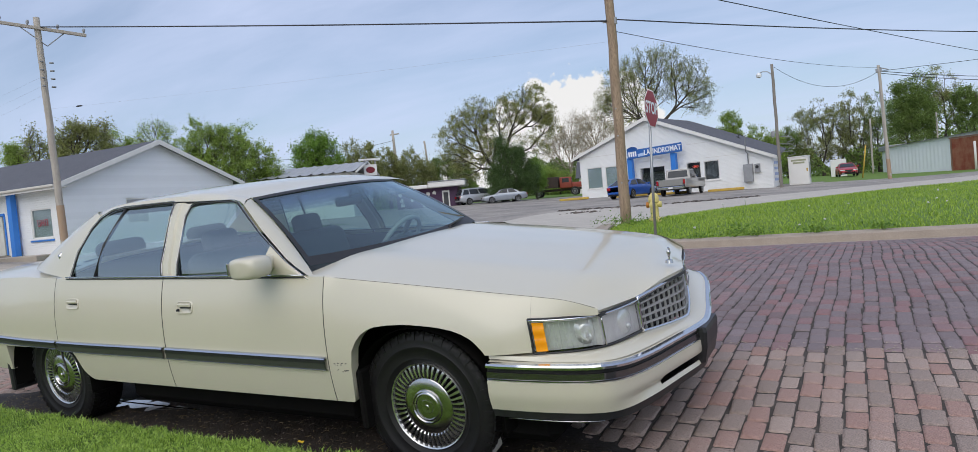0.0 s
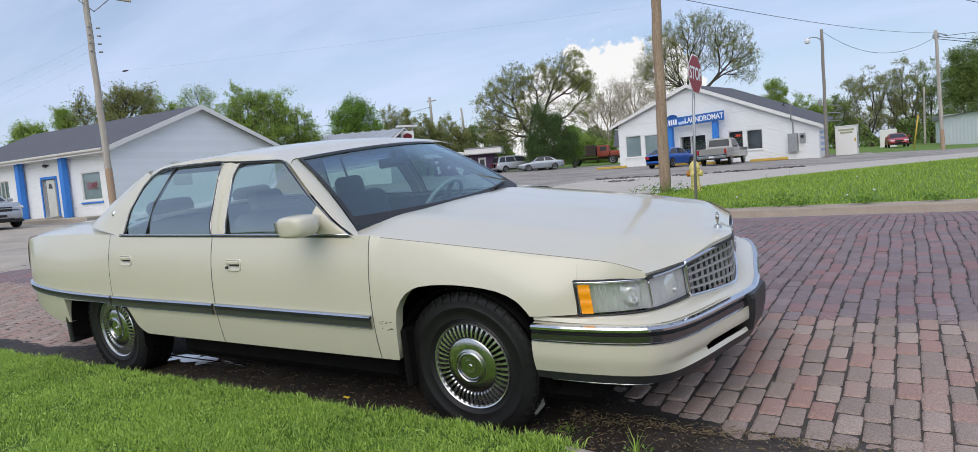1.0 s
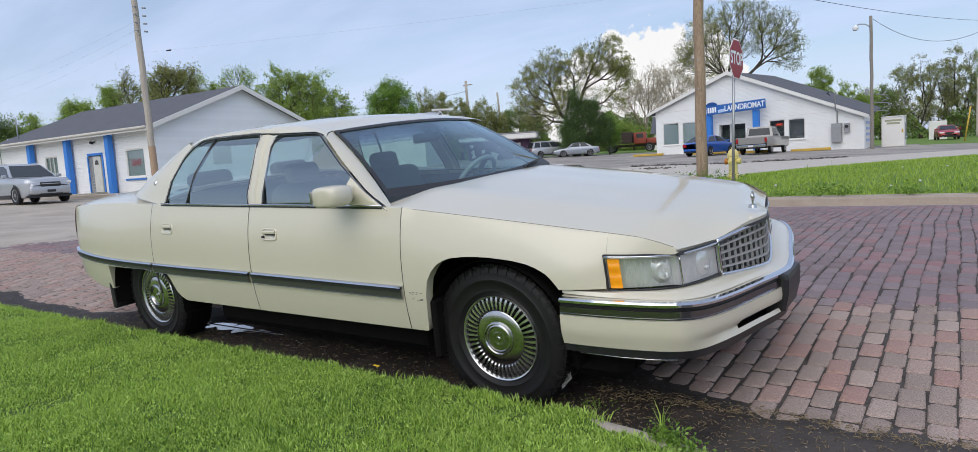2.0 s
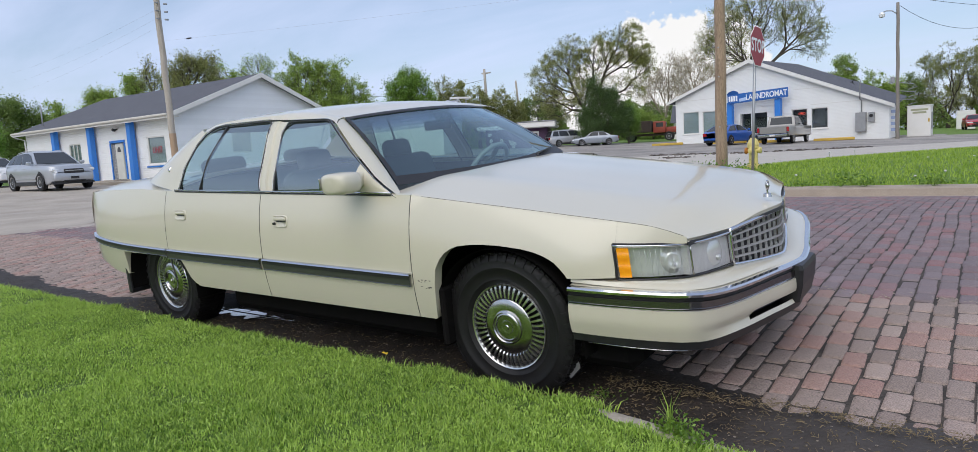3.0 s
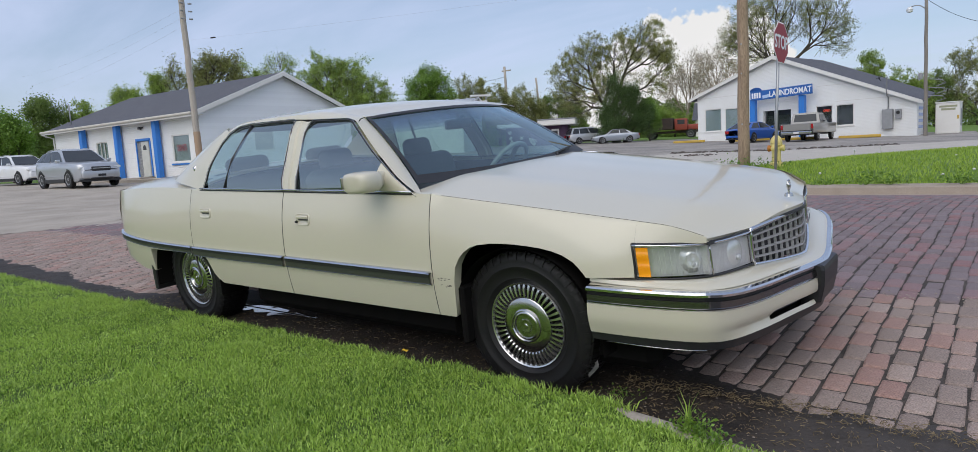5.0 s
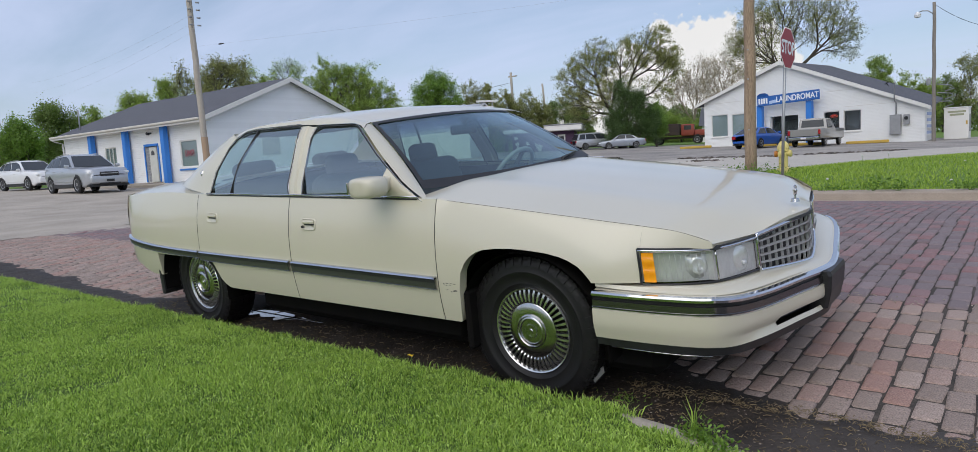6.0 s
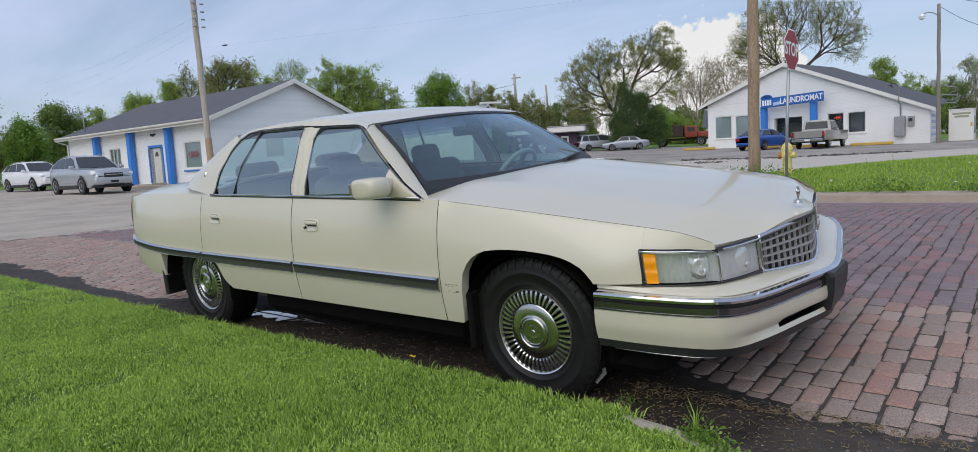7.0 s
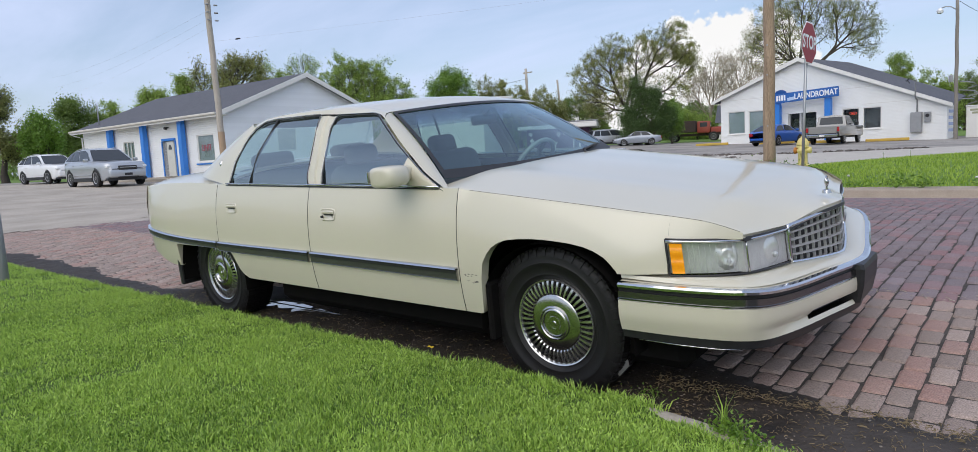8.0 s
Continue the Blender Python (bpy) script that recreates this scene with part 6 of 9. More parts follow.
for side in (0, 1):
    a = Vector((-17.52, 0, 4.41)) if side == 0 else Vector((0.44, 0, 2.76))
    back = a if side == 0 else a.lerp(peak, (SKEW * LDEP + 0.02) / (0.29 - PEAK_X))
    bm = bmesh.new()
    v = [bm.verts.new(p) for p in (a + Vector((0, -0.35, 0)), peak + Vector((0, -0.35, 0)), peak + Vector((0, LDEP + 0.3, 0)), back + Vector((0, LDEP + 0.3, 0)))]
    w = [bm.verts.new(p.co - Vector((0, 0, 0.12))) for p in v]
    bm.faces.new(v); bm.faces.new(w[::-1])
    for i in range(4):
        bm.faces.new((v[i], w[i], w[(i + 1) % 4], v[(i + 1) % 4]))
    bmesh.ops.recalc_face_normals(bm, faces=bm.faces)
    part("roof", bm, ROOF_GREY, laun, "grey shingled roof slope", shade=False)
    bm = bmesh.new()
    v = [bm.verts.new(p) for p in (a + Vector((0, -0.37, 0.03)), peak + Vector((0, -0.37, 0.03)), peak + Vector((0, -0.37, -0.28)), a + Vector((0, -0.37, -0.22)))]
    w = [bm.verts.new(p.co + Vector((0, 0.04, 0))) for p in v]
    bm.faces.new(v); bm.faces.new(w[::-1])
    for i in range(4):
        bm.faces.new((v[i], w[i], w[(i + 1) % 4], v[(i + 1) % 4]))
    bmesh.ops.recalc_face_normals(bm, faces=bm.faces)
    part("barge_board", bm, TRIM_WHITE, laun, shade=False)
part("eave_soffit", loft([[(0.0, -0.3, 2.62), (-SKEW * LDEP, LDEP, 3.36)], [(0.28, -0.3, 2.66), (0.28 - SKEW * LDEP, LDEP, 3.40)]], solid=0.03), TRIM_WHITE, laun)
for h in WL:
    if h[2] > 1.0:
        window_unit(laun, *h, 0.0, 0, fw=0.07, room=BLIND if h[0] < -12 else DARK_ROOM)
# bands where the siding sheets meet
for x0, x1, z in ((-16.7, -11.8, 4.42), (-6.6, -3.95, 4.42), (-5.3, -1.1, 3.20)):
    part("sheet_joint", box(x0, x1, -0.012, -0.002, z, z + 0.035), TRIM_WHITE, laun)
neon = new("neon_sign"); neon.parent = laun
tagged(neon, "red glowing neon sign behind the glass")
bm = bmesh.new(); tube(bm, [(-5.98 + 0.26 * math.cos(a), 0.09, 2.62 + 0.09 * math.sin(a)) for a in seq(0, math.tau, 16)], 0.018, 6, cap=False)
tube(bm, [(-6.12, 0.09, 2.62), (-5.84, 0.09, 2.63)], 0.03, 6)
part("neon_tube", bm, glow("red neon", (0.9, 0.10, 0.06), 0.45), neon)
# entrance set back between the columns
ent = new("entrance"); ent.parent = laun
face_way(part("glass_front", box(-10.86, -8.63, 0.305, 0.315, 0.65, 2.95), PANE, ent, shade=False), (0, -1, 0)).visible_shadow = False
# dark panel whose colour gives the unlit interior
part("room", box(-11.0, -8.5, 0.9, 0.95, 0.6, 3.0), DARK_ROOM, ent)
for x in (-10.86, -9.96, -8.71):
    part("door_stile", box(x, x + 0.08, 0.24, 0.30, 0.65, 2.95), GREY_METAL, ent)
for x in (-11.42, -7.50):
    part("column", box(x - 0.21, x + 0.21, -0.70, -0.30, LB - 0.3, 3.90, 0.02), BLUE, laun, "bright blue square column")
sign = new("sign_board"); sign.parent = laun
tagged(sign, "blue fascia sign with white letters reading laundromat")
sign.matrix_local = pose(-9.05, -0.78, 4.22, 0, -1.6, 0)
SIGN_BLUE = paint("deep blue sign paint", (0.018, 0.115, 0.42), rough=0.5, spots=0.4, scale=3, other=(0.03, 0.15, 0.42))
part("board", box(-2.42, 2.42, -0.08, 0.08, -0.36, 0.36, 0.02), SIGN_BLUE, sign)
bm = bmesh.new()
bm.faces.new([bm.verts.new((-1.95 + 0.5 * math.cos(a), -0.079, 0.355 + 0.28 * math.sin(a))) for a in seq(math.pi, 0, 12)][::-1])
bmesh.ops.solidify(bm, geom=bm.faces[:], thickness=-0.15)
part("board_crest", bm, SIGN_BLUE, sign)
text_part("LAUNDROMAT", 0.60, LETTER_WHITE, sign, pose(0.77, -0.090, -0.02, 90, 0, 0), "", "lettering", 0.010, 0.79)
bm = bmesh.new()
for k in range(4):
    add_box(bm, -2.30 + 0.20 * k, -2.16 + 0.20 * k, -0.09, -0.081, -0.20, 0.22)
part("name_bars", bm, LETTER_WHITE, sign, "illegible white sign lettering")
bm = bmesh.new()
add_box(bm, -1.42, -0.84, -0.09, -0.081, -0.13, 0.11, Matrix.Rotation(radians(-6), 4, "Y"))
part("script_bar", bm, paint("pale blue script", (0.45, 0.58, 0.80), rough=0.5), sign)
# electric cabinet, meter and service mast
part("electric_cabinet", box(-2.08, -1.42, -0.32, -0.02, 1.02, 2.37, 0.02), GREY_METAL, laun, "grey electric cabinet")
part("meter_box", box(-1.27, -0.90, -0.2, -0.02, 1.67, 2.34, 0.02), GREY_METAL, laun)
bm = bmesh.new(); lathe(bm, [(0.0, -0.32), (0.11, -0.32), (0.13, -0.22)], 16); bmesh.ops.transform(bm, matrix=Matrix.Translation((-1.08, 0.05, 2.10)), verts=bm.verts); part("meter", bm, BLACK_TRIM, laun)
bm = bmesh.new(); tube(bm, [(-1.75, -0.08, 2.38), (-1.75, -0.08, 3.2), (-1.75, -0.40, 3.3), (-1.75, -0.42, 4.45), (-1.65, -0.5, 4.55)], 0.045, 6); part("service_mast", bm, GREY_METAL, laun)
bm = bmesh.new()
for k in range(4):
    tube(bm, [(-1.75, -0.42, 4.45), (-2.0 - 0.1 * k, -0.5, 4.62 + 0.05 * k), (-2.35 + 0.1 * k, -0.55, 4.5 - 0.06 * k)], 0.018, 5)
part("service_loops", bm, BLACK_TRIM, laun)
for k in range(4):
    y = 0.7 + 0.02 * k
    part("side_notice", box(-SKEW * y - 0.04, -SKEW * y + 0.06, y, y + 0.9, 0.95 + 0.42 * k, 1.15 + 0.42 * k), paint("faded notice", (0.35, 0.42, 0.62), rough=0.6), laun)
bm = bmesh.new(); bmesh.ops.create_uvsphere(bm, u_segments=12, v_segments=8, radius=0.42, matrix=Matrix.Translation((-14.2, 3, 5.75))); part("roof_dish", bm, GREY_METAL, laun)
# yellow parking stops before the building
yk = thing("parking_stop", "worn yellow concrete parking stop", "parking stop", pose(-7.2, 49.5, land(-7.2, 49.5)), "parking stops")
part("bar", box(-1.3, 1.3, -0.12, 0.12, 0.0, 0.20, 0.04), YELLOW, yk)
for x, y in ((-14.5, 49.6), (-19.5, 49.8), (-11.0, 49.0)):
    copy_thing(yk, pose(x, y, land(x, y)))

# white ice cabinet beside the laundromat
ice = thing("ice_machine", "tall white self-serve ice cabinet beside the laundromat", "ice machine", pose(-2.45, 54.2, land(-2.45, 54.2), 0, 0, -3))
part("body", box(-0.78, 0.66, 0, 1.2, 0.0, 2.14, 0.03), TRIM_WHITE, ice)
part("top_cap", box(-0.82, 0.70, -0.05, 1.25, 2.143, 2.22, 0.02), TRIM_WHITE, ice)
bm = bmesh.new()
for z, w in ((1.90, 0.56), (1.70, 0.44)):
    add_box(bm, -w, w * 0.9, -0.012, -0.002, z - 0.07, z + 0.07)
part("faded_lettering", bm, paint("faded olive letters", (0.33, 0.34, 0.22), rough=0.6), ice, "two rows of faded olive lettering")
part("dispenser", box(0.663, 0.69, 0.3, 1.0, 0.5, 1.7), GREY_METAL, ice)
part("latch", box(0.50, 0.60, -0.03, -0.002, 1.0, 1.25), YELLOW, ice)

# long pale shed with a rusty red door
shed = thing("metal_shed", "long pale metal shed with a rusty red sliding door", "shed", pose(4.1, 76.7, 0, 0, 0, -60.0))
SHED = paint("pale grey corrugated metal", (0.86, 0.88, 0.90), rough=0.5, spots=0.35, scale=1.0, other=(0.72, 0.74, 0.76))
bm = grid(lambda u, v: (lerp(0, 16, u), 0.012 * math.sin(u * 16 * 12), lerp(0.1, 3.2 + 0.4 * u, v)), 400, 1)
part("front_wall", bm, SHED, shed)
part("end_wall", box(-0.12, 0.0, 0.03, 8, 0.1, 3.2), SHED, shed)
part("rear_wall", box(0, 16, 8.0, 8.1, 0.1, 3.3), SHED, shed)
bm = bmesh.new()
v = [bm.verts.new(p) for p in ((-0.3, -0.35, 3.22), (16.3, -0.35, 3.64), (16.3, 8.3, 4.1), (-0.3, 8.3, 3.7))]
bm.faces.new(v); bmesh.ops.solidify(bm, geom=bm.faces[:], thickness=0.14)
part("roof", bm, GREY_METAL, shed, shade=False)
part("rusty_door", box(9.6, 12.7, -0.16, -0.06, 0.35, 3.15, 0.01), paint("rusted red door", (0.25, 0.055, 0.028), rough=0.85, spots=0.8, scale=1.6, other=(0.36, 0.17, 0.10), sharp=0.4), shed, "rust-stained red sliding door")
bm = bmesh.new()
for x in (9.42, 12.75):
    add_box(bm, x, x + 0.12, -0.18, -0.05, 0.3, 3.2)
add_box(bm, 9.3, 12.95, -0.18, -0.05, 3.16, 3.3)
part("door_track", bm, paint("rusty track", (0.34, 0.20, 0.14), rough=0.8, spots=0.6, scale=4), shed)
low = thing("lean_to", "small grey lean-to behind the shed", "shed", pose(4.7, 86.0, 0.5, 0, 0, 10))
part("wall", box(0, 6, 0, 4, 0, 2.6), SHED, low)
part("roof", box(-0.3, 6.3, -0.3, 4.3, 2.61, 3.2, 0.05), GREY_METAL, low)
for x, z in ((13.2, 0), (15.2, 0)):
    gp = thing("gate_post", "rusty white gate post before the shed", "post", pose(4.1 + x * 0.5 - 0.7, 76.7 - x * 0.866 - 0.4, 0.4), "shed gate posts")
    bm = bmesh.new(); tube(bm, [(0, 0, -0.2), (0, 0, 2.3)], 0.09, 8); part("post", bm, TRIM_WHITE, gp)

# purple kiosk with a flat white canopy
kiosk = thing("purple_kiosk", "small purple building with white canopy roof and dark door", "building", pose(-38.2, 57.8, 1.0, 0, 0, 27))
PURPLE = paint("deep purple paint", (0.075, 0.03, 0.085), rough=0.6, spots=0.5, scale=2, other=(0.05, 0.025, 0.05))
part("wall", box(-4.6, 2.1, 0, 4.2, -0.4, 2.35), PURPLE, kiosk)
part("lower_canopy", box(-5.4, -1.05, -0.9, 4.8, 2.36, 2.75, 0.05), TRIM_WHITE, kiosk)
part("canopy", box(-1.0, 3.0, -1.1, 5.0, 2.36, 2.95, 0.08), TRIM_WHITE, kiosk, "flat white overhanging canopy")
part("canopy_lip", box(-1.05, 3.05, -1.15, 5.05, 2.955, 3.06, 0.03), GREY_METAL, kiosk)
part("door", box(0.35, 1.15, -0.06, -0.005, -0.2, 2.0, 0.01), TRIM_WHITE, kiosk)
part("door_glass", box(0.5, 1.0, -0.075, -0.062, 0.2, 1.8), DARK_ROOM, kiosk)
rs = random.Random(9)
for k in range(14):
    x, z = rs.uniform(-4.4, 2.0), rs.uniform(0.2, 1.9)
    if 0.2 < x < 1.3:
        continue
    bm = bmesh.new()
    bm.faces.new([bm.verts.new((x + rs.uniform(0.12, 0.3) * math.cos(a), -0.02, z + rs.uniform(0.12, 0.35) * math.sin(a))) for a in seq(0, math.tau * 7 / 8, 7)])
    part("painted_flower", bm, TRIM_WHITE, kiosk)
bm = bmesh.new(); tube(bm, [(0.8, 2, 3.06), (0.8, 2, 3.6)], 0.08, 6); part("roof_vent", bm, TRIM_WHITE, kiosk)

# low metal-roofed drive-in behind the car, its sign on the ridge end
drive = thing("metal_roof_building", "low building with a ribbed grey metal roof and a red sign", "building", pose(-36.27, 41.5, 1.75, 0, 0, 25))
RIB = paint("grey ribbed roofing", (0.36, 0.37, 0.39), rough=0.4, spots=0.4, scale=1.2, other=(0.25, 0.26, 0.27))
part("wall", box(-12, 0, 0, 7, -2.0, 3.15), TRIM_WHITE, drive)
for sy in (0, 1):
    bm = grid(lambda u, v: (lerp(-13, 0.6, u), (lerp(-0.6, 3.5, v) if sy == 0 else lerp(7.6, 3.5, v)), lerp(3.15, 4.15, v) + 0.09 * (round(u * 56) % 4 == 0)), 56, 6)
    part("roof", bm, RIB, drive, "grey ribbed metal roof slope")
    bm = bmesh.new()
    a, b = Vector((0.62, -0.65 if sy == 0 else 7.65, 3.07)), Vector((0.62, 3.5, 4.15))
    tube(bm, [a, b], 0.11, 4); part("barge_board", bm, TRIM_WHITE, drive)
sg = new("roof_sign"); sg.parent = drive
tagged(sg, "red and white oval sign on a frame over the roof")
sg.matrix_local = pose(0.95, 3.1, 0, 0, 0, -58)
part("panel", box(-0.05, 0.05, -0.62, 0.62, 2.85, 3.85, 0.03), TRIM_WHITE, sg)
bm = bmesh.new()
bm.faces.new([bm.verts.new((0.056, 0.42 * math.cos(a), 3.36 + 0.29 * math.sin(a))) for a in seq(0, math.tau * 23 / 24, 23)]); bmesh.ops.solidify(bm, geom=bm.faces[:], thickness=-0.02); part("oval", bm, LETTER_RED, sg)
part("top_bar", box(-0.09, 0.09, -1.0, 1.0, 4.22, 4.38, 0.02), TRIM_WHITE, sg)
for y in (-0.5, 0.5):
    part("upright", box(-0.04, 0.04, y - 0.05, y + 0.05, 3.852, 4.218), GREY_METAL, sg)

# small white house in the trees
house = thing("small_house", "small white gabled house half hidden by trees", "house", pose(-28.5, 84.0, 0.9, 0, 0, 15))
part("wall", box(-3.5, 3.5, 0, 6, -0.4, 2.7), TRIM_WHITE, house)
bm = bmesh.new()
v = [bm.verts.new(p) for p in ((-3.9, -0.4, 2.6), (3.9, -0.4, 2.6), (3.9, 6.4, 2.6), (-3.9, 6.4, 2.6), (-3.9, 3, 5.0), (3.9, 3, 5.0))]
for q in ((0, 1, 5, 4), (2, 3, 4, 5), (0, 4, 3), (1, 2, 5), (0, 3, 2, 1)):
    bm.faces.new([v[i] for i in q])
part("roof", bm, ROOF_GREY, house, shade=False)
hw = new("window"); hw.parent = house
# dark pane coloured as the unlit room
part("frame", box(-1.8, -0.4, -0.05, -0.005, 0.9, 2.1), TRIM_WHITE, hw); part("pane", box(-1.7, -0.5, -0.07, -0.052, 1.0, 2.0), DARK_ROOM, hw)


# ---- other vehicles ----
def car_paint(name, rgb, metal=0.3):
    return paint(name, rgb, rough=0.3, metal=metal, spots=0.15, scale=2, coat=0.7)


SILVER = car_paint("silver car paint", (0.48, 0.50, 0.53), 0.45)
SILVER_BLUE = car_paint("blue-grey silver car paint", (0.34, 0.37, 0.42), 0.45)
SILVER_TAN = car_paint("pewter car paint", (0.32, 0.31, 0.29), 0.5)
WHITE_CAR = car_paint("white car paint", (0.78, 0.79, 0.80), 0.0)
BLUE_CAR = car_paint("bright blue car paint", (0.02, 0.12, 0.50), 0.3)
RED_CAR = car_paint("red car paint", (0.45, 0.02, 0.03), 0.1)
CAR_GLASS = paint("dark car glass", (0.03, 0.035, 0.04), rough=0.06, spots=0.3, scale=2, other=(0.05, 0.055, 0.06), spec=0.42)
LAMP_CLEAR = paint("clear lamp", (0.75, 0.77, 0.78), rough=0.12, coat=0.6)

SHAPES = {   # length, width, belt height, roof height, hood height, cabin foot/roof stations from the front, wheelbase, wheel radius
    "sedan": (4.75, 1.80, 0.93, 1.43, 0.86, 0.98, 0.30, -0.95, -1.62, 2.70, 0.33),
    "hatch": (4.55, 1.80, 0.95, 1.45, 0.90, 1.05, 0.25, -1.05, -1.95, 2.68, 0.33),
    "suv": (4.78, 1.93, 1.10, 1.74, 1.07, 0.98, 0.08, -1.75, -2.22, 2.85, 0.38),
    "van": (5.00, 1.95, 1.02, 1.74, 0.92, 1.45, 0.62, -2.05, -2.38, 3.00, 0.34),
}


def wheels_of(parent, wb, half, r, front=0.0):
    proto = None
    for x in (wb / 2 + front, -wb / 2 + front):
        for s in (-1, 1):
            w = new("wheel"); w.parent = parent
            w.matrix_local = Matrix.Translation((x, s * (half - 0.085), r)) @ Matrix.Diagonal((1, s, 1, 1))
            if proto is None:
                bm = bmesh.new(); lathe(bm, [(r * 0.62, 0.09), (r * 0.70, 0.105), (r * 0.92, 0.10), (r, 0.07), (r, -0.08), (r * 0.62, -0.1)], 28); a = part("tyre", bm, RUBBER, w)
                bm = bmesh.new()
                lathe(bm, [(0.0, 0.085), (r * 0.18, 0.09), (r * 0.2, 0.07), (r * 0.56, 0.05), (r * 0.60, 0.095), (r * 0.66, 0.10)], 20)
                b = part("rim", bm, SATIN, w)
                proto = (a, b)
            else:
                for o in proto:
                    share(o.name.split(".")[0], o, Matrix.Identity(4), w)
            bm = bmesh.new(); lathe(bm, [(0.0, 0.0), (r * 1.07, 0.0)], 24); part("wheel_arch", bm, BLACK_TRIM, parent).matrix_local = Matrix.Translation((x, s * (half + 0.003), r + 0.03)) @ Matrix.Diagonal((1, s, 1, 1))


def motor_car(name, label, category, place, kind, coat, group=""):
    L, W, BELT, ROOF, HOOD, F0, F1, R1, R0, WB, WR = SHAPES[kind]
    car = thing(name, label, category, place, group)
    hl, hw = L / 2, W / 2
    top = [(-hl, BELT - 0.10), (-hl + 0.15, BELT - 0.01), (R0, BELT + 0.01), (F0 - 0.1, BELT), (F0 + 0.1, HOOD + 0.02), (hl - 0.35, HOOD - 0.10), (hl - 0.08, HOOD - 0.24), (hl, HOOD - 0.42)]
    if kind == "suv":
        top = top[:5] + [(hl - 0.35, HOOD - 0.04), (hl - 0.08, HOOD - 0.12), (hl, HOOD - 0.32)]
    wid = [(-hl, hw * 0.80), (-hl + 0.2, hw * 0.93), (-hl + 0.8, hw), (hl - 0.9, hw), (hl - 0.25, hw * 0.90), (hl, hw * 0.70)]

    tall = kind in ("suv", "van")

    def body(u, v):
        x = lerp(-hl, hl, u)
        w, t = table(wid, x), table(top, x)
        b = 0.22 + 0.16 * smooth(hl - 0.5, hl, abs(x))
        k = v * 14
        prof = [(0.86, b), (0.96, b + 0.05), (0.985, lerp(b, t, 0.25)), (0.995, lerp(b, t, 0.45)), (1.0, lerp(b, t, 0.66)), (0.985, lerp(b, t, 0.86)), (0.92, t - 0.012), (0.0, t + 0.035)]
        prof = prof + [(-y_, z_) for y_, z_ in prof[-2::-1]]
        i = min(13, int(k))
        y, z = lerp(prof[i][0], prof[i + 1][0], k - i), lerp(prof[i][1], prof[i + 1][1], k - i)
        return (x, -y * w, z)
    part("body", grid(body, 48, 28), coat, car, sharp=50)
    part("underside", box(-hl + 0.1, hl - 0.1, -hw * 0.85, hw * 0.85, 0.24, 0.34), BLACK_TRIM, car)
    if tall:
        for s in (-1, 1):
            part("sill_cladding", box(-WB / 2 + WR, WB / 2 - WR, s * (hw + 0.002) - 0.03, s * (hw + 0.002) + 0.012, 0.24, 0.40, 0.012), BLACK_TRIM, car)
            part("door_crease", box(-WB / 2 + WR, WB / 2 - WR, s * (hw + 0.004) - 0.02, s * (hw + 0.004) + 0.010, 0.50, 0.54, 0.008), coat, car)

    def cabin(v, h, y):
        """A point of the glasshouse: v from its rear foot to its front foot, h from belt to roof."""
        fall = (0.13 if kind == "suv" else 0.05) * (1 - v) ** 2.2 + 0.05 * v ** 6
        return (lerp(lerp(R0, R1, h), lerp(F0, F1, h), v), y * lerp(hw * 0.93, hw * 0.67, h ** 1.2), lerp(BELT, ROOF - 0.02 - fall, h))
    bm = bmesh.new()
    rows = [[bm.verts.new(cabin(v, h, y)) for y, h in ((-1, 0), (-1, 0.3), (-1, 0.6), (-1, 0.90), (-0.92, 0.98), (-0.6, 1.02), (0, 1.04), (0.6, 1.02), (0.92, 0.98), (1, 0.90), (1, 0.6), (1, 0.3), (1, 0))] for v in seq(0, 1, 14)]
    for a, b in zip(rows, rows[1:]):
        for j in range(12):
            bm.faces.new((a[j], b[j], b[j + 1], a[j + 1]))
    bm.faces.new(rows[0]); bm.faces.new(rows[-1][::-1])
    bmesh.ops.recalc_face_normals(bm, faces=bm.faces)
    part("cabin", bm, coat, car, sharp=40)
    splits = [(0.05, 0.24), (0.26, 0.56), (0.585, 0.965)] if tall else [(0.10, 0.46), (0.50, 0.93)]
    for s in (-1, 1):
        for a, b in splits:
            low_ = [cabin(v, 0.08 + (0.10 * (1 - v) ** 2 if kind == "suv" else 0.0), s) for v in seq(a, b, 4)]
            high_ = [cabin(v, min(0.86, 0.86 - 0.30 * max(0.0, (v - 0.93) / 0.05) ** 2), s) for v in seq(b, a, 4)]
            bm = bmesh.new()
            bm.faces.new([bm.verts.new(Vector(q) + Vector((0, s * 0.014, 0.004))) for q in low_ + high_])
            bmesh.ops.triangulate(bm, faces=bm.faces[:])
            part("side_window", bm, CAR_GLASS, car, shade=False)
        if tall:
            bm = bmesh.new()
            tube(bm, [Vector(cabin(v, 0.98, s * 0.9)) + Vector((0, 0, 0.035)) for v in seq(0.12, 0.92, 8)], 0.016, 5)
            part("roof_rail", bm, SATIN, car)
    for name_, v0, dx in (("windshield", 1.0, 0.014), ("rear_window", 0.0, -0.014)):
        rows = [[Vector(cabin(v0, h, y)) + Vector((dx + 0.02 * (1 - y * y) * (1 if v0 else -1), 0, 0.008)) for y in seq(-0.9, 0.9, 6)] for h in (0.06, 0.5, 0.92)]
        part(name_, loft(rows), CAR_GLASS, car)
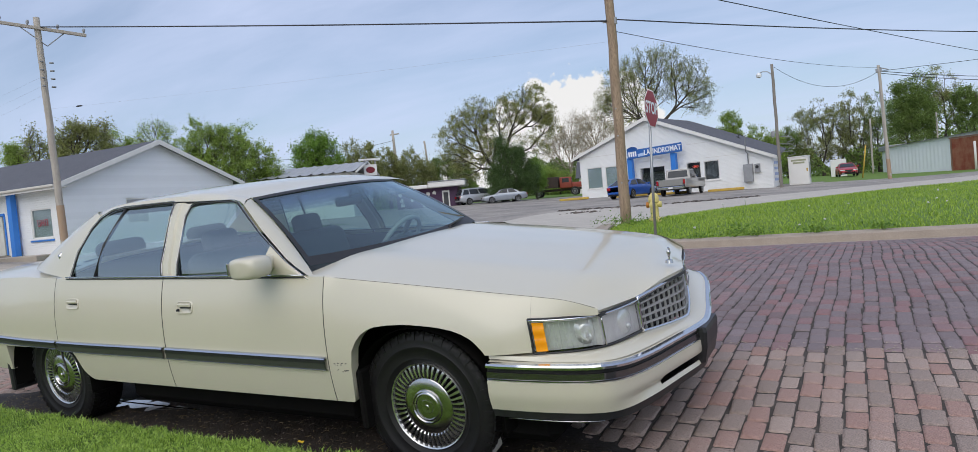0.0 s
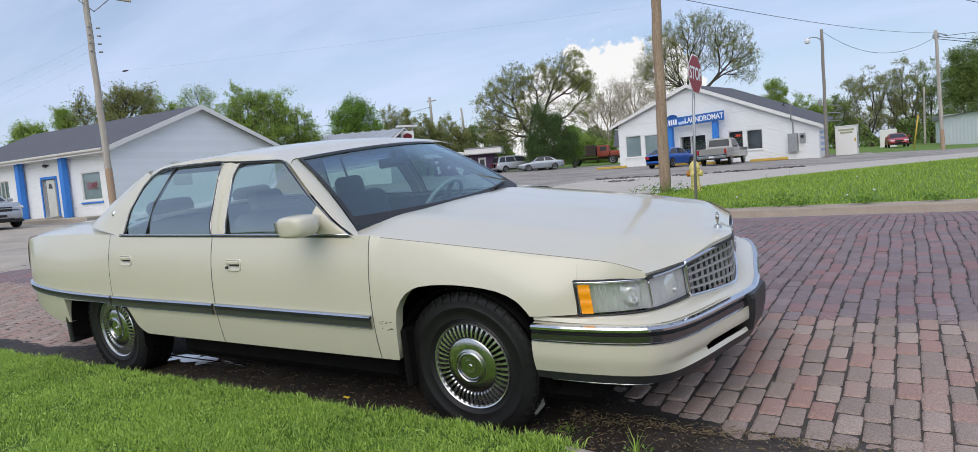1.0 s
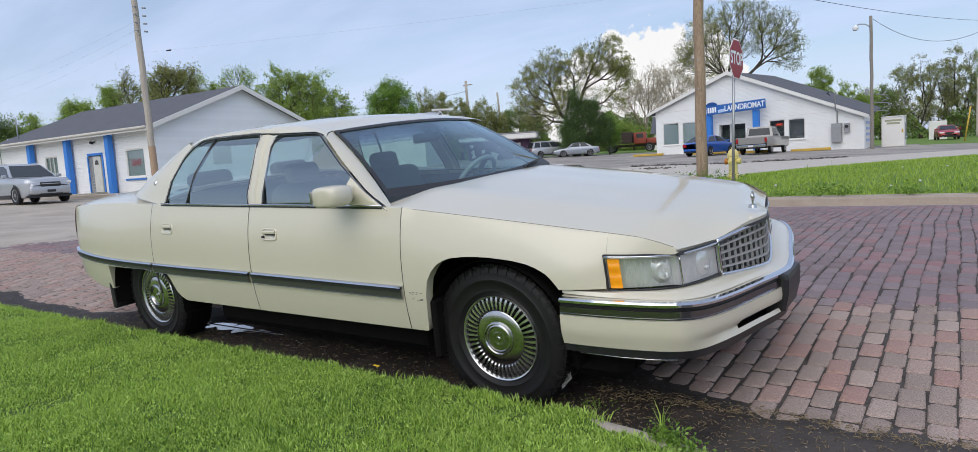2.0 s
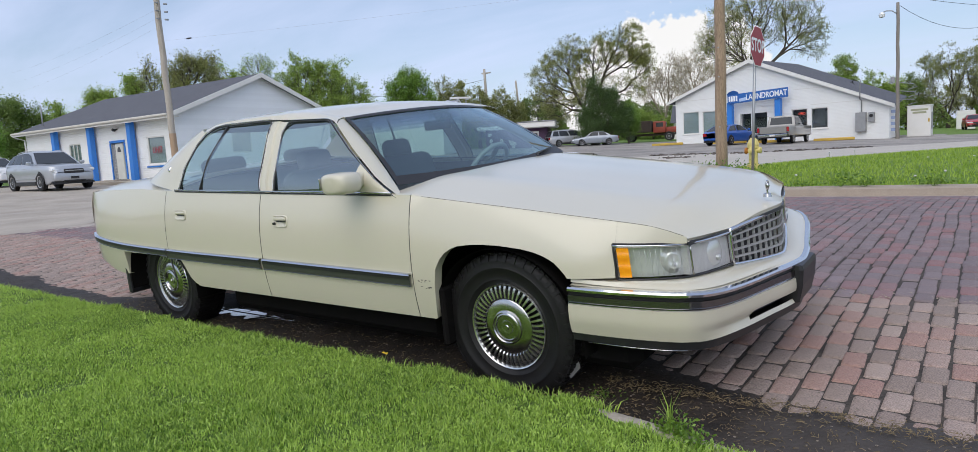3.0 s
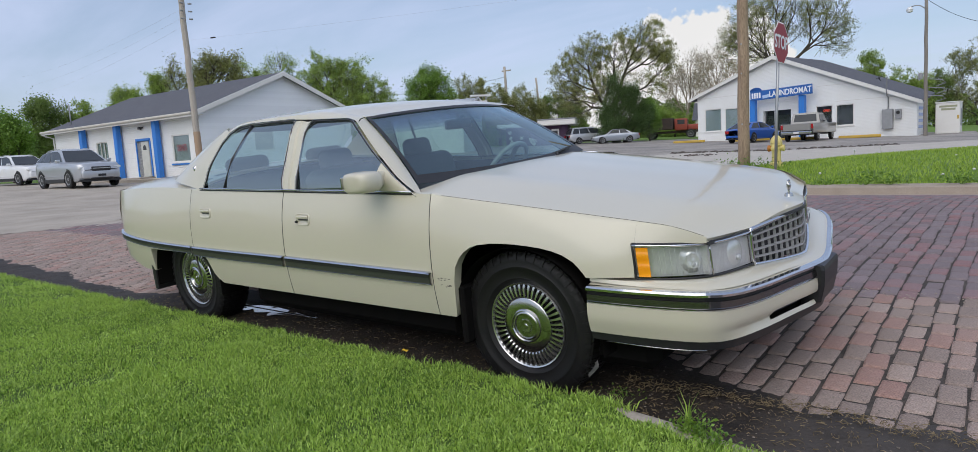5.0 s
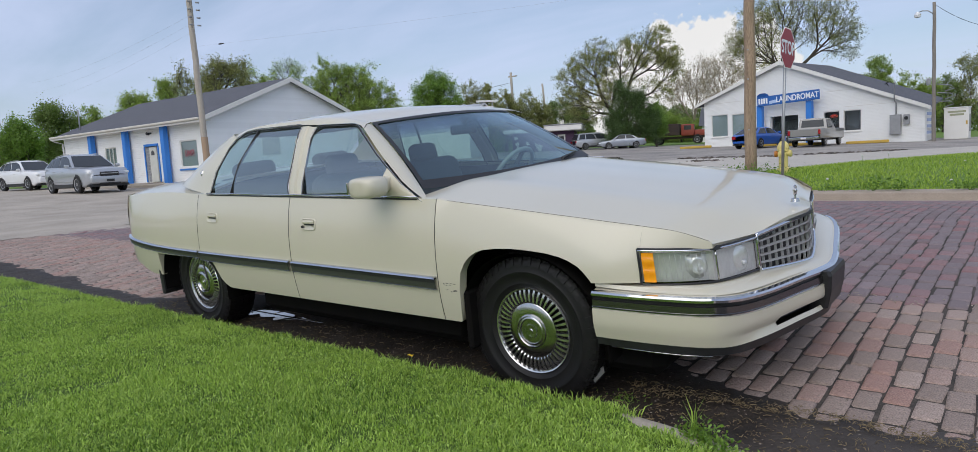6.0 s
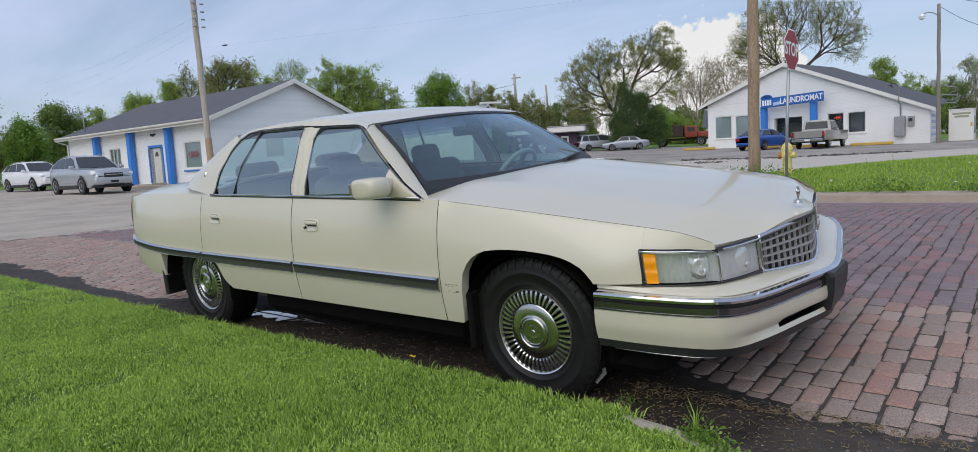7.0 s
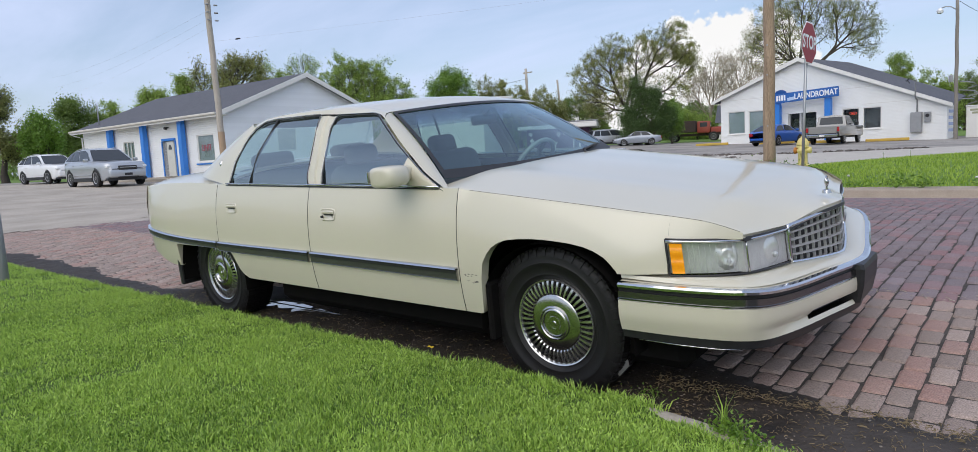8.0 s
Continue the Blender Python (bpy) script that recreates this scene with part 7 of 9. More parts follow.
    wheels_of(car, WB, hw, WR)
    for s in (-1, 1):
        part("headlamp", box(hl - 0.34, hl - 0.05, s * hw * 0.66 - 0.21, s * hw * 0.66 + 0.21, HOOD - 0.29, HOOD - 0.18, 0.03), LAMP_CLEAR, car)
        part("tail_lamp", box(-hl + 0.005, -hl + 0.12, s * hw * 0.70 - 0.14, s * hw * 0.70 + 0.14, BELT - 0.30, BELT - 0.08, 0.02), RED_LENS, car)
        part("mirror", box(F0 - 0.28, F0 - 0.14, s * (hw + 0.09) - 0.09, s * (hw + 0.09) + 0.09, BELT + 0.0, BELT + 0.14, 0.03), coat, car)
        for x in (0.05, -0.95):
            part("door_handle", box(x - 0.09, x + 0.09, s * (hw + 0.008) - 0.01, s * (hw + 0.008) + 0.01, BELT - 0.16, BELT - 0.12, 0.004), coat, car)
        if kind == "suv":
            part("fog_lamp", box(hl - 0.22, hl - 0.015, s * hw * 0.62 - 0.14, s * hw * 0.62 + 0.14, 0.46, 0.56, 0.03), BLACK_TRIM, car)
    if kind == "suv":
        part("front_bumper", box(hl - 0.30, hl + 0.02, -hw * 0.80, hw * 0.80, 0.36, HOOD - 0.34, 0.09, seg=3), coat, car)
    part("grille", box(hl - 0.20, hl + (0.035 if kind == "suv" else 0.012), -hw * 0.40, hw * 0.40, 0.54 if kind != "suv" else 0.68, HOOD - 0.20, 0.03), BLACK_TRIM, car)
    if kind == "suv":
        part("grille_bar", box(hl + 0.036, hl + 0.046, -hw * 0.36, hw * 0.36, 0.78, 0.81, 0.003), SATIN, car)
    part("lower_grille", box(hl - 0.16, hl + (0.03 if kind == "suv" else 0.008), -hw * 0.45, hw * 0.45, 0.34, 0.40, 0.02), BLACK_TRIM, car)
    part("bumper", box(-hl - 0.03, -hl + 0.2, -hw * 0.78, hw * 0.78, 0.36, 0.52, 0.04), coat if kind != "suv" else BLACK_TRIM, car)
    part("number_plate", box(hl + 0.036, hl + 0.044, -0.16, 0.16, 0.45, 0.55), BLACK_TRIM, car)
    return car


def parked(x, y, heading, dz=0.0):
    return pose(x, y, land(x, y) + 0.012 + dz, 0, 0, heading)


motor_car("suv", "silver crossover parked before the white shop", "car", parked(-31.6, 9.08, 1), "suv", SILVER)
motor_car("suv", "white boxy crossover parked on the lot edge", "car", parked(-43.9, 10.75, 8), "suv", WHITE_CAR)
motor_car("hatchback", "bright blue compact car nosed in at the laundromat", "car", parked(-13.4, 46.3, 76), "hatch", BLUE_CAR)
motor_car("minivan", "silver minivan parked across the road", "car", parked(-34.4, 59.8, 52), "van", SILVER)
motor_car("saloon_car", "silver saloon car parked across the road", "car", parked(-30.8, 58.7, 215), "sedan", SILVER_BLUE)
motor_car("hatchback", "red car parked on grass by the shed", "car", pose(0.35, 77.5, land(0.3, 77) - 0.02, 0, 0, 277), "hatch", RED_CAR)

# pickup
pick = thing("pickup_truck", "pewter pickup truck with chrome bumper nosed in at the laundromat", "pickup", parked(-9.75, 46.6, 88))
P = SILVER_TAN
bm = grid(lambda u, v: (lerp(0.9, 2.85, u), (2 * v - 1) * lerp(0.98, 0.88, smooth(0.6, 1, u)), lerp(1.16, 1.02, u) + 0.04 * (1 - (2 * v - 1) ** 2) - 0.10 * smooth(0.92, 1, u)), 10, 8)
part("hood", bm, P, pick)
for s in (-1, 1):
    bm = bmesh.new()
    add_box(bm, -2.85, 2.80, s * 0.985 - 0.05, s * 0.985 + 0.03, 0.50, 1.14, None, 0.04, seg=2)
    part("side_panel", bm, P, pick)
    part("tail_lamp", box(-2.90, -2.80, s * 0.93 - 0.07, s * 0.93 + 0.07, 0.78, 1.08, 0.02), RED_LENS, pick)
    part("headlamp", box(2.72, 2.84, s * 0.72 - 0.18, s * 0.72 + 0.18, 0.78, 0.98, 0.02), LAMP_CLEAR, pick)
    part("mirror", box(0.60, 0.74, s * 1.14 - 0.10, s * 1.14 + 0.10, 1.20, 1.40, 0.03), BLACK_TRIM, pick)
    bm = bmesh.new(); bm.faces.new([bm.verts.new(q) for q in ((-0.30, s * 0.935, 1.24), (0.62, s * 0.935, 1.24), (0.28, s * 0.815, 1.74), (-0.28, s * 0.815, 1.74))]); part("side_window", bm, CAR_GLASS, pick, shade=False)
    bm = bmesh.new(); bm.faces.new([bm.verts.new(q) for q in ((-0.85, s * 0.935, 1.24), (-0.36, s * 0.935, 1.24), (-0.34, s * 0.815, 1.74), (-0.80, s * 0.815, 1.74))]); part("side_window", bm, CAR_GLASS, pick, shade=False)
bm = loft([[(0.95, -0.92, 1.16), (0.22, -0.80, 1.80), (-0.85, -0.80, 1.82), (-1.0, -0.92, 1.16)], [(1.0, 0, 1.18), (0.22, 0, 1.86), (-0.85, 0, 1.87), (-1.0, 0, 1.16)], [(0.95, 0.92, 1.16), (0.22, 0.80, 1.80), (-0.85, 0.80, 1.82), (-1.0, 0.92, 1.16)]])
for sgn in (-1, 1):
    vs = [bm.verts.new(q) for q in ((0.95, sgn * 0.92, 1.16), (0.22, sgn * 0.80, 1.80), (-0.85, sgn * 0.80, 1.82), (-1.0, sgn * 0.92, 1.16))]
    bm.faces.new(vs)
bmesh.ops.remove_doubles(bm, verts=bm.verts, dist=1e-4)
bmesh.ops.recalc_face_normals(bm, faces=bm.faces)
part("cab", bm, P, pick, sharp=30)
bm = bmesh.new(); bm.faces.new([bm.verts.new(q) for q in ((-0.99, -0.72, 1.27), (-0.99, 0.72, 1.27), (-0.89, 0.66, 1.74), (-0.89, -0.66, 1.74))]); part("rear_window", bm, CAR_GLASS, pick, shade=False)
bm = bmesh.new(); bm.faces.new([bm.verts.new(q) for q in ((0.93, -0.80, 1.24), (0.93, 0.80, 1.24), (0.30, 0.70, 1.76), (0.30, -0.70, 1.76))]); part("windshield", bm, CAR_GLASS, pick, shade=False)
part("bed_floor", box(-2.8, -1.0, -0.93, 0.93, 0.62, 0.70), BLACK_TRIM, pick)
part("bed_front", box(-1.08, -1.0, -0.93, 0.93, 0.70, 1.15), P, pick)
part("tailgate", box(-2.87, -2.80, -0.85, 0.85, 0.68, 1.13, 0.02), P, pick)
part("rear_bumper", box(-3.02, -2.86, -0.95, 0.95, 0.46, 0.64, 0.04), CHROME, pick, "chrome step bumper")
part("number_plate", box(-3.03, -3.022, -0.16, 0.16, 0.50, 0.60), TRIM_WHITE, pick)
part("chassis", box(-2.7, 2.6, -0.7, 0.7, 0.38, 0.55), BLACK_TRIM, pick)
part("front_bumper", box(2.78, 2.95, -0.95, 0.95, 0.45, 0.66, 0.04), CHROME, pick)
wheels_of(pick, 3.5, 0.99, 0.38, 0.1)
for k in range(3):
    part("load", box(-2.3 + 0.4 * k, -2.0 + 0.4 * k, -0.5, 0.4, 0.70, 0.95 + 0.06 * k, 0.03), GREY_METAL, pick)

# old dump truck
dump = thing("dump_truck", "old red dump truck with a dark steel bed", "truck", pose(-30.2, 73.0, land(-30, 73) + 0.01, 0, 0, 18))
RUST = paint("faded red truck paint", (0.34, 0.05, 0.035), rough=0.6, spots=0.6, scale=2, other=(0.30, 0.10, 0.06))
BED = paint("dark rusty steel", (0.05, 0.04, 0.037), rough=0.8, spots=0.6, scale=2.5, other=(0.11, 0.06, 0.045))
part("cab", box(-0.2, 1.25, -1.05, 1.05, 0.9, 2.25, 0.14, seg=2), RUST, dump)
part("hood", box(1.27, 2.75, -0.8, 0.8, 0.9, 1.55, 0.12, seg=2), RUST, dump)
part("windshield", box(1.18, 1.262, -0.85, 0.85, 1.62, 2.12, 0.02), CAR_GLASS, dump)
part("side_window", box(0.15, 0.95, -1.062, -1.04, 1.6, 2.1), CAR_GLASS, dump)
part("bed", box(-4.3, -0.35, -1.15, 1.15, 1.05, 2.35, 0.05), BED, dump)
for k in range(5):
    part("bed_rib", box(-4.15 + 0.9 * k, -4.03 + 0.9 * k, -1.22, -1.152, 1.05, 2.35), BED, dump)
part("frame_rail", box(-4.0, 2.6, -0.5, 0.5, 0.62, 0.88), BED, dump)
part("bumper", box(2.76, 2.92, -1.0, 1.0, 0.62, 0.90, 0.03), TRIM_WHITE, dump)
part("grille", box(2.752, 2.79, -0.6, 0.6, 0.95, 1.45), GREY_METAL, dump)
wheels_of(dump, 4.4, 1.1, 0.48, -0.6)

# ---- poles, signs, small street furniture ----
POLE_WOOD = paint("weathered pole wood", (0.40, 0.295, 0.20), rough=0.85, spots=0.85, scale=6, other=(0.20, 0.14, 0.095), grain=0.32, grain_scale=40, bump=0.6, bump_scale=30, stretch=(3, 3, 0.25))
POLE_PALE = paint("pale grey pole wood", (0.48, 0.44, 0.38), rough=0.85, spots=0.6, scale=4, other=(0.24, 0.21, 0.18), grain=0.15, grain_scale=40, bump=0.4, stretch=(3, 3, 0.25))
POLE_GREY = paint("grey weathered pole wood", (0.27, 0.245, 0.215), rough=0.85, spots=0.6, scale=4, other=(0.15, 0.13, 0.11), grain=0.15, grain_scale=40, bump=0.4, stretch=(3, 3, 0.25))
POLE_RUST = paint("rust-stained pole foot", (0.37, 0.245, 0.15), rough=0.85, spots=0.8, scale=6, other=(0.38, 0.30, 0.22), stretch=(3, 3, 0.5))
WIRE = paint("black cable", (0.03, 0.03, 0.035), rough=0.6)
BARE_WIRE = paint("weathered bare wire", (0.36, 0.37, 0.39), rough=0.5)
SIGN_RED = paint("faded red sign", (0.34, 0.035, 0.05), rough=0.55, spots=0.4, scale=5, other=(0.26, 0.04, 0.05))
HYDRANT = paint("yellow hydrant paint", (0.72, 0.61, 0.22), rough=0.5, spots=0.5, scale=10, other=(0.55, 0.42, 0.16))
HYD_CAP = paint("orange hydrant cap", (0.50, 0.19, 0.03), rough=0.6)


def round_pole(name, label, foot, head, r0, r1, material, steps_=14, group=""):
    p = thing(name, label, "utility pole", Matrix.Translation(foot), group)
    bm = bmesh.new()
    a, b = Vector((0, 0, -0.3)), Vector(head) - Vector(foot)
    tube(bm, [a.lerp(b, k / steps_) + Vector((0.012 * math.sin(k * 1.7), 0.012 * math.cos(k * 2.3), 0)) for k in range(steps_ + 1)], [lerp(r0, r1, k / steps_) for k in range(steps_ + 1)], 12)
    part("shaft", bm, material, p)
    return p


near_pole = round_pole("utility_pole", "brown weathered wooden utility pole at the lawn corner", (-4.50, 16.28, 0.2), (-4.44, 16.30, 9.6), 0.165, 0.12, POLE_WOOD)
bm = bmesh.new(); tube(bm, [(-0.2, -0.02, 6.0), (0.22, 0.02, 6.0)], 0.02, 6); add_box(bm, 0.10, 0.22, -0.05, 0.05, 5.9, 6.08); part("cable_clamp", bm, GREY_METAL, near_pole)
for z in (1.2, 2.6, 3.4):
    bm = bmesh.new(); lathe(bm, [(0, -0.01), (0.022, -0.01), (0.022, 0.012)], 10); bmesh.ops.transform(bm, matrix=Matrix.Translation((0.02, -0.155, z)), verts=bm.verts); part("nail_tag", bm, GREY_METAL, near_pole)
lp = round_pole("utility_pole", "pale wooden utility pole with crossarm and stained foot", (-26.28, 12.0, 0.4), (-26.42, 11.92, 10.1), 0.145, 0.115, POLE_PALE)
bm = bmesh.new(); tube(bm, [(0, 0, -0.1), (-0.031, -0.018, 2.2)], [0.150, 0.144], 12, cap=False); part("stained_foot", bm, POLE_RUST, lp)
bm = bmesh.new()
ca, cb = Vector((-0.62, -1.30, 9.40)), Vector((0.72, 1.32, 9.06))
d = (cb - ca).normalized()
m = Matrix.Translation((ca + cb) / 2) @ d.to_track_quat("X", "Z").to_matrix().to_4x4()
add_box(bm, -1.5, 1.5, -0.06, 0.06, -0.06, 0.06, m, 0.01)
part("crossarm", bm, POLE_PALE, lp)
for k in (-0.95, 0.95):
    bm = bmesh.new(); tube(bm, [m @ Vector((k * 0.75, 0.08, -0.05)), Vector((0.1, 0.1, 8.55))], 0.02, 6); part("brace", bm, GREY_METAL, lp)
for k in (-1.4, -0.5, 0.5, 1.4):
    bm = bmesh.new(); lathe(bm, [(0.0, 0.2), (0.04, 0.2), (0.06, 0.12), (0.04, 0.06), (0.02, 0.0)], 10, "Z"); bmesh.ops.transform(bm, matrix=m @ Matrix.Translation((k, 0, 0.06)), verts=bm.verts); part("insulator", bm, GREY_METAL, lp)
for k in range(4):
    for s in (-1, 1):
        bm = bmesh.new(); tube(bm, [(0.06, s * 0.12, 7.9 - 0.32 * k), (0.06 + 0.05, s * 0.26, 7.9 - 0.32 * k)], 0.035, 8); part("spool", bm, GREY_METAL, lp)
lamp_pole = round_pole("street_lamp", "tall wooden pole with a lamp arm beside the laundromat", (-3.36, 49.5, 0.2), (-3.40, 49.5, 9.3), 0.125, 0.095, POLE_GREY)
bm = bmesh.new(); tube(bm, [(-0.05, 0, 8.35), (-0.38, 0, 8.62), (-0.68, -0.05, 8.66), (-0.88, -0.06, 8.60)], 0.035, 6); part("arm", bm, GREY_METAL, lamp_pole)
bm = bmesh.new(); lathe(bm, [(0, 0.18), (0.10, 0.16), (0.20, 0.0), (0.17, -0.16), (0.0, -0.22)], 14, "Z"); bmesh.ops.transform(bm, matrix=Matrix.Translation((-0.95, -0.06, 8.46)), verts=bm.verts); part("lamp_head", bm, LAMP_CLEAR, lamp_pole)
for k in range(3):
    bm = bmesh.new(); tube(bm, [(0.15, -0.1, 3.9 - 0.55 * k), (0.9, -0.2, 3.75 - 0.5 * k), (1.1, -0.2, 3.55 - 0.5 * k), (0.6, -0.2, 3.4 - 0.5 * k)], 0.03, 5); part("cable_loop", bm, GREY_METAL, lamp_pole)
bm = bmesh.new(); lathe(bm, [(0, 0.0), (0.12, 0.0), (0.14, 0.1), (0.12, 0.4), (0.0, 0.45)], 12, "Z"); bmesh.ops.transform(bm, matrix=Matrix.Translation((-0.3, -0.1, 3.9)), verts=bm.verts); part("transformer", bm, GREY_METAL, lamp_pole)
p3 = round_pole("utility_pole", "pale utility pole with rusty foot beside the far road", (3.55, 54.7, 0.3), (3.30, 54.7, 8.75), 0.14, 0.10, POLE_PALE)
bm = bmesh.new(); tube(bm, [(0, 0, -0.1), (-0.05, 0, 1.5)], [0.147, 0.14], 12, cap=False); part("stained_foot", bm, POLE_RUST, p3)
bm = bmesh.new(); add_box(bm, -0.45, -0.05, -0.09, 0.09, 7.9, 8.2, None, 0.03); tube(bm, [(-0.3, -0.05, 8.3), (0.4, -0.05, 8.0)], 0.04, 6); part("pole_hardware", bm, GREY_METAL, p3)
for foot, head, r in (((-51.7, 69.1, 0.9), (-51.9, 69.0, 11.9), 0.2), ((-50.9, 75.8, 0.9), (-51.4, 75.5, 10.7), 0.17), ((-44.3, 35.2, 0.8), (-44.27, 35.23, 7.8), 0.10), ((2.9, 86.7, 0.5), (2.96, 86.7, 7.0), 0.11), ((9.7, 91.4, 0.5), (9.76, 91.4, 7.1), 0.10)):
    fp = round_pole("utility_pole", "distant grey utility pole", foot, head, r, r * 0.8, POLE_PALE, 6, "distant poles")
    if head[2] > 11:
        bm = bmesh.new(); add_box(bm, -0.7, 0.7, -0.08, 0.08, 10.4, 10.55); part("crossarm", bm, POLE_PALE, fp)
yp = thing("marker_post", "leaning yellow guy-wire marker", "post", Matrix.Translation((1.78, 66.7, 0.5)))
bm = bmesh.new(); tube(bm, [(0, 0, -0.2), (0.42, 0, 2.85)], 0.06, 8); part("guard", bm, YELLOW, yp)
wb = thing("white_cabinet", "white utility cabinet on the far grass", "cabinet", pose(-0.6, 82.5, 0.5))
part("body", box(-0.7, 0.9, 0, 1.2, 0, 2.1, 0.05), TRIM_WHITE, wb)

# cables, each sagging between its ends
def cable(label, a, b, sag, r=0.014, n=24):
    c = thing("overhead_cable", label, "cable", None, "overhead cables")
    a, b = Vector(a), Vector(b)
    bm = bmesh.new()
    tube(bm, [a.lerp(b, k / n) - Vector((0, 0, 4 * sag * (k / n) * (1 - k / n))) for k in range(n + 1)], r, 5)
    part("strand", bm, WIRE if r > 0.003 else BARE_WIRE, c)


cable("thick black cable between two wooden poles", (-26.4, 11.9, 9.72), (-4.5, 16.2, 6.2), 0.04, 0.023)
cable("thick black cable running on past the pale pole", (-26.4, 11.9, 9.72), (-34.0, 2.0, 10.9), 0.05, 0.030)
cable("thick black cable running on past the pole", (-4.4, 16.3, 6.25), (22.0, 53.0, 7.5), 0.38, 0.020)
cable("thin service cable to the far pole", (-4.45, 16.3, 5.92), (3.2, 54.7, 8.6), 0.3, 0.010)
cable("drooping cable between lamp pole and far pole", (-3.3, 49.6, 9.1), (3.1, 54.7, 8.2), 1.2, 0.014)
cable("thin cable beyond the far pole", (3.3, 54.7, 8.3), (40, 62, 8.6), 0.2, 0.018)
cable("pair of cables falling away from the far pole", (3.35, 54.7, 8.3), (30, 58.5, 6.3), 1.2, 0.022)
cable("pair of cables falling away from the far pole", (3.35, 54.7, 8.15), (30, 58.5, 6.0), 1.3, 0.022)
cable("black cable crossing high over the corner", (-5.22, 4.67, 5.73), (14.3, 56.2, 7.0), 0.18, 0.013)
for k in range(3):
    cable("thin wire strung from the pale pole", (-26.42, 11.9, 7.75 - 0.35 * k), (-68, 19, 9.9 - 0.9 * k), 0.4, 0.0022)
cable("thin wire strung between the wooden poles", (-26.4, 11.9, 6.45), (-4.55, 16.2, 5.6), 0.06, 0.0018)
sp = thing("cable_splice", "small dark splice clamped on the thin wire", "cable splice", pose(-24.7, 12.23, 6.365, 0, 0, 11))
bm = bmesh.new(); tube(bm, [(-0.16, 0, 0), (-0.08, 0, 0), (0.08, 0, -0.003), (0.16, 0, -0.005)], [0.012, 0.032, 0.032, 0.012], 8); part("sleeve", bm, WIRE, sp)
cable("far wire above the trees", (-51.8, 69.0, 10.6), (-62, 52, 8.6), 0.6, 0.02)

# stop sign
stop = thing("stop_sign", "weathered red octagonal stop sign on a steel post", "stop sign", Matrix.Translation((-2.06, 10.5, 0.15)))
bm = bmesh.new()
tube(bm, [(0, 0, -0.2), (0.03, 0.01, 1.2), (0.09, 0.02, 3.0)], 0.032, 6); part("post", bm, GALV, stop, "galvanised steel post")
face = new("sign_face"); face.parent = stop
face.matrix_local = Matrix.Translation((0.125, 0.02, 2.635)) @ Matrix.Rotation(radians(-4), 4, "Z") @ Matrix.Rotation(radians(-2.5), 4, "X")
R8 = 0.381 / math.cos(math.pi / 8)


def octagon(r, x0, x1):
    bm = bmesh.new()
    a = [bm.verts.new((x0, r * math.cos(math.pi / 8 + k * math.pi / 4), r * math.sin(math.pi / 8 + k * math.pi / 4))) for k in range(8)]
    b = [bm.verts.new((x1, v.co.y, v.co.z)) for v in a]
    bm.faces.new(a[::-1]); bm.faces.new(b)
    for k in range(8):
        bm.faces.new((a[k], a[(k + 1) % 8], b[(k + 1) % 8], b[k]))
    return bm


part("plate", octagon(R8, -0.006, 0.0), TRIM_WHITE, face, shade=False)
part("red_field", octagon(R8 - 0.022, 0.001, 0.003), SIGN_RED, face, shade=False)
text_part("STOP", 0.345, LETTER_WHITE, face, Matrix.Translation((0.006, 0, 0.0)) @ Matrix.Rotation(radians(90), 4, "Z") @ Matrix.Rotation(radians(90), 4, "X"), "", "lettering", 0.001, 0.84)

# fire hydrant
hyd = thing("fire_hydrant", "yellow fire hydrant with orange side cap", "hydrant", Matrix.Translation((-3.28, 15.05, 0.31)))
bm = bmesh.new(); lathe(bm, [(0.0, -0.1), (0.16, -0.1), (0.16, 0.03), (0.115, 0.05), (0.11, 0.45), (0.15, 0.47), (0.15, 0.51), (0.13, 0.53)], 18, "Z"); part("barrel", bm, HYDRANT, hyd)
bm = bmesh.new(); lathe(bm, [(0.15, 0.53), (0.145, 0.58), (0.11, 0.67), (0.06, 0.72), (0.035, 0.73), (0.03, 0.77), (0.0, 0.775)], 18, "Z"); part("bonnet", bm, HYDRANT, hyd)
for a in (180, 0, 270):
    bm = bmesh.new(); lathe(bm, [(0.07, 0.08), (0.07, 0.15), (0.085, 0.155), (0.085, 0.20), (0.03, 0.215), (0.0, 0.23)], 14, "X")
    bmesh.ops.transform(bm, matrix=Matrix.Translation((0, 0, 0.40)) @ Matrix.Rotation(radians(a), 4, "Z"), verts=bm.verts)
    part("outlet_cap", bm, HYD_CAP if a == 180 else HYDRANT, hyd)

# bare steel post at the near kerb
post = thing("sign_post", "grey steel channel post leaning at the kerb", "post", Matrix.Translation((-5.75, -1.50, 0.0)))
bm = bmesh.new()
tube(bm, [(0.03, 0, -0.2), (0.0, 0, 0.6), (-0.03, 0.0, 1.16)], 0.048, 6); part("channel", bm, GREY_METAL, post)
bm = bmesh.new()
bm.faces.new([bm.verts.new((-0.03 + 0.055 * math.cos(a), -0.05, 1.21 + 0.15 * math.sin(a))) for a in seq(0, math.tau * 15 / 16, 15)]); bmesh.ops.solidify(bm, geom=bm.faces[:], thickness=0.01); part("end_plate", bm, GALV, post)


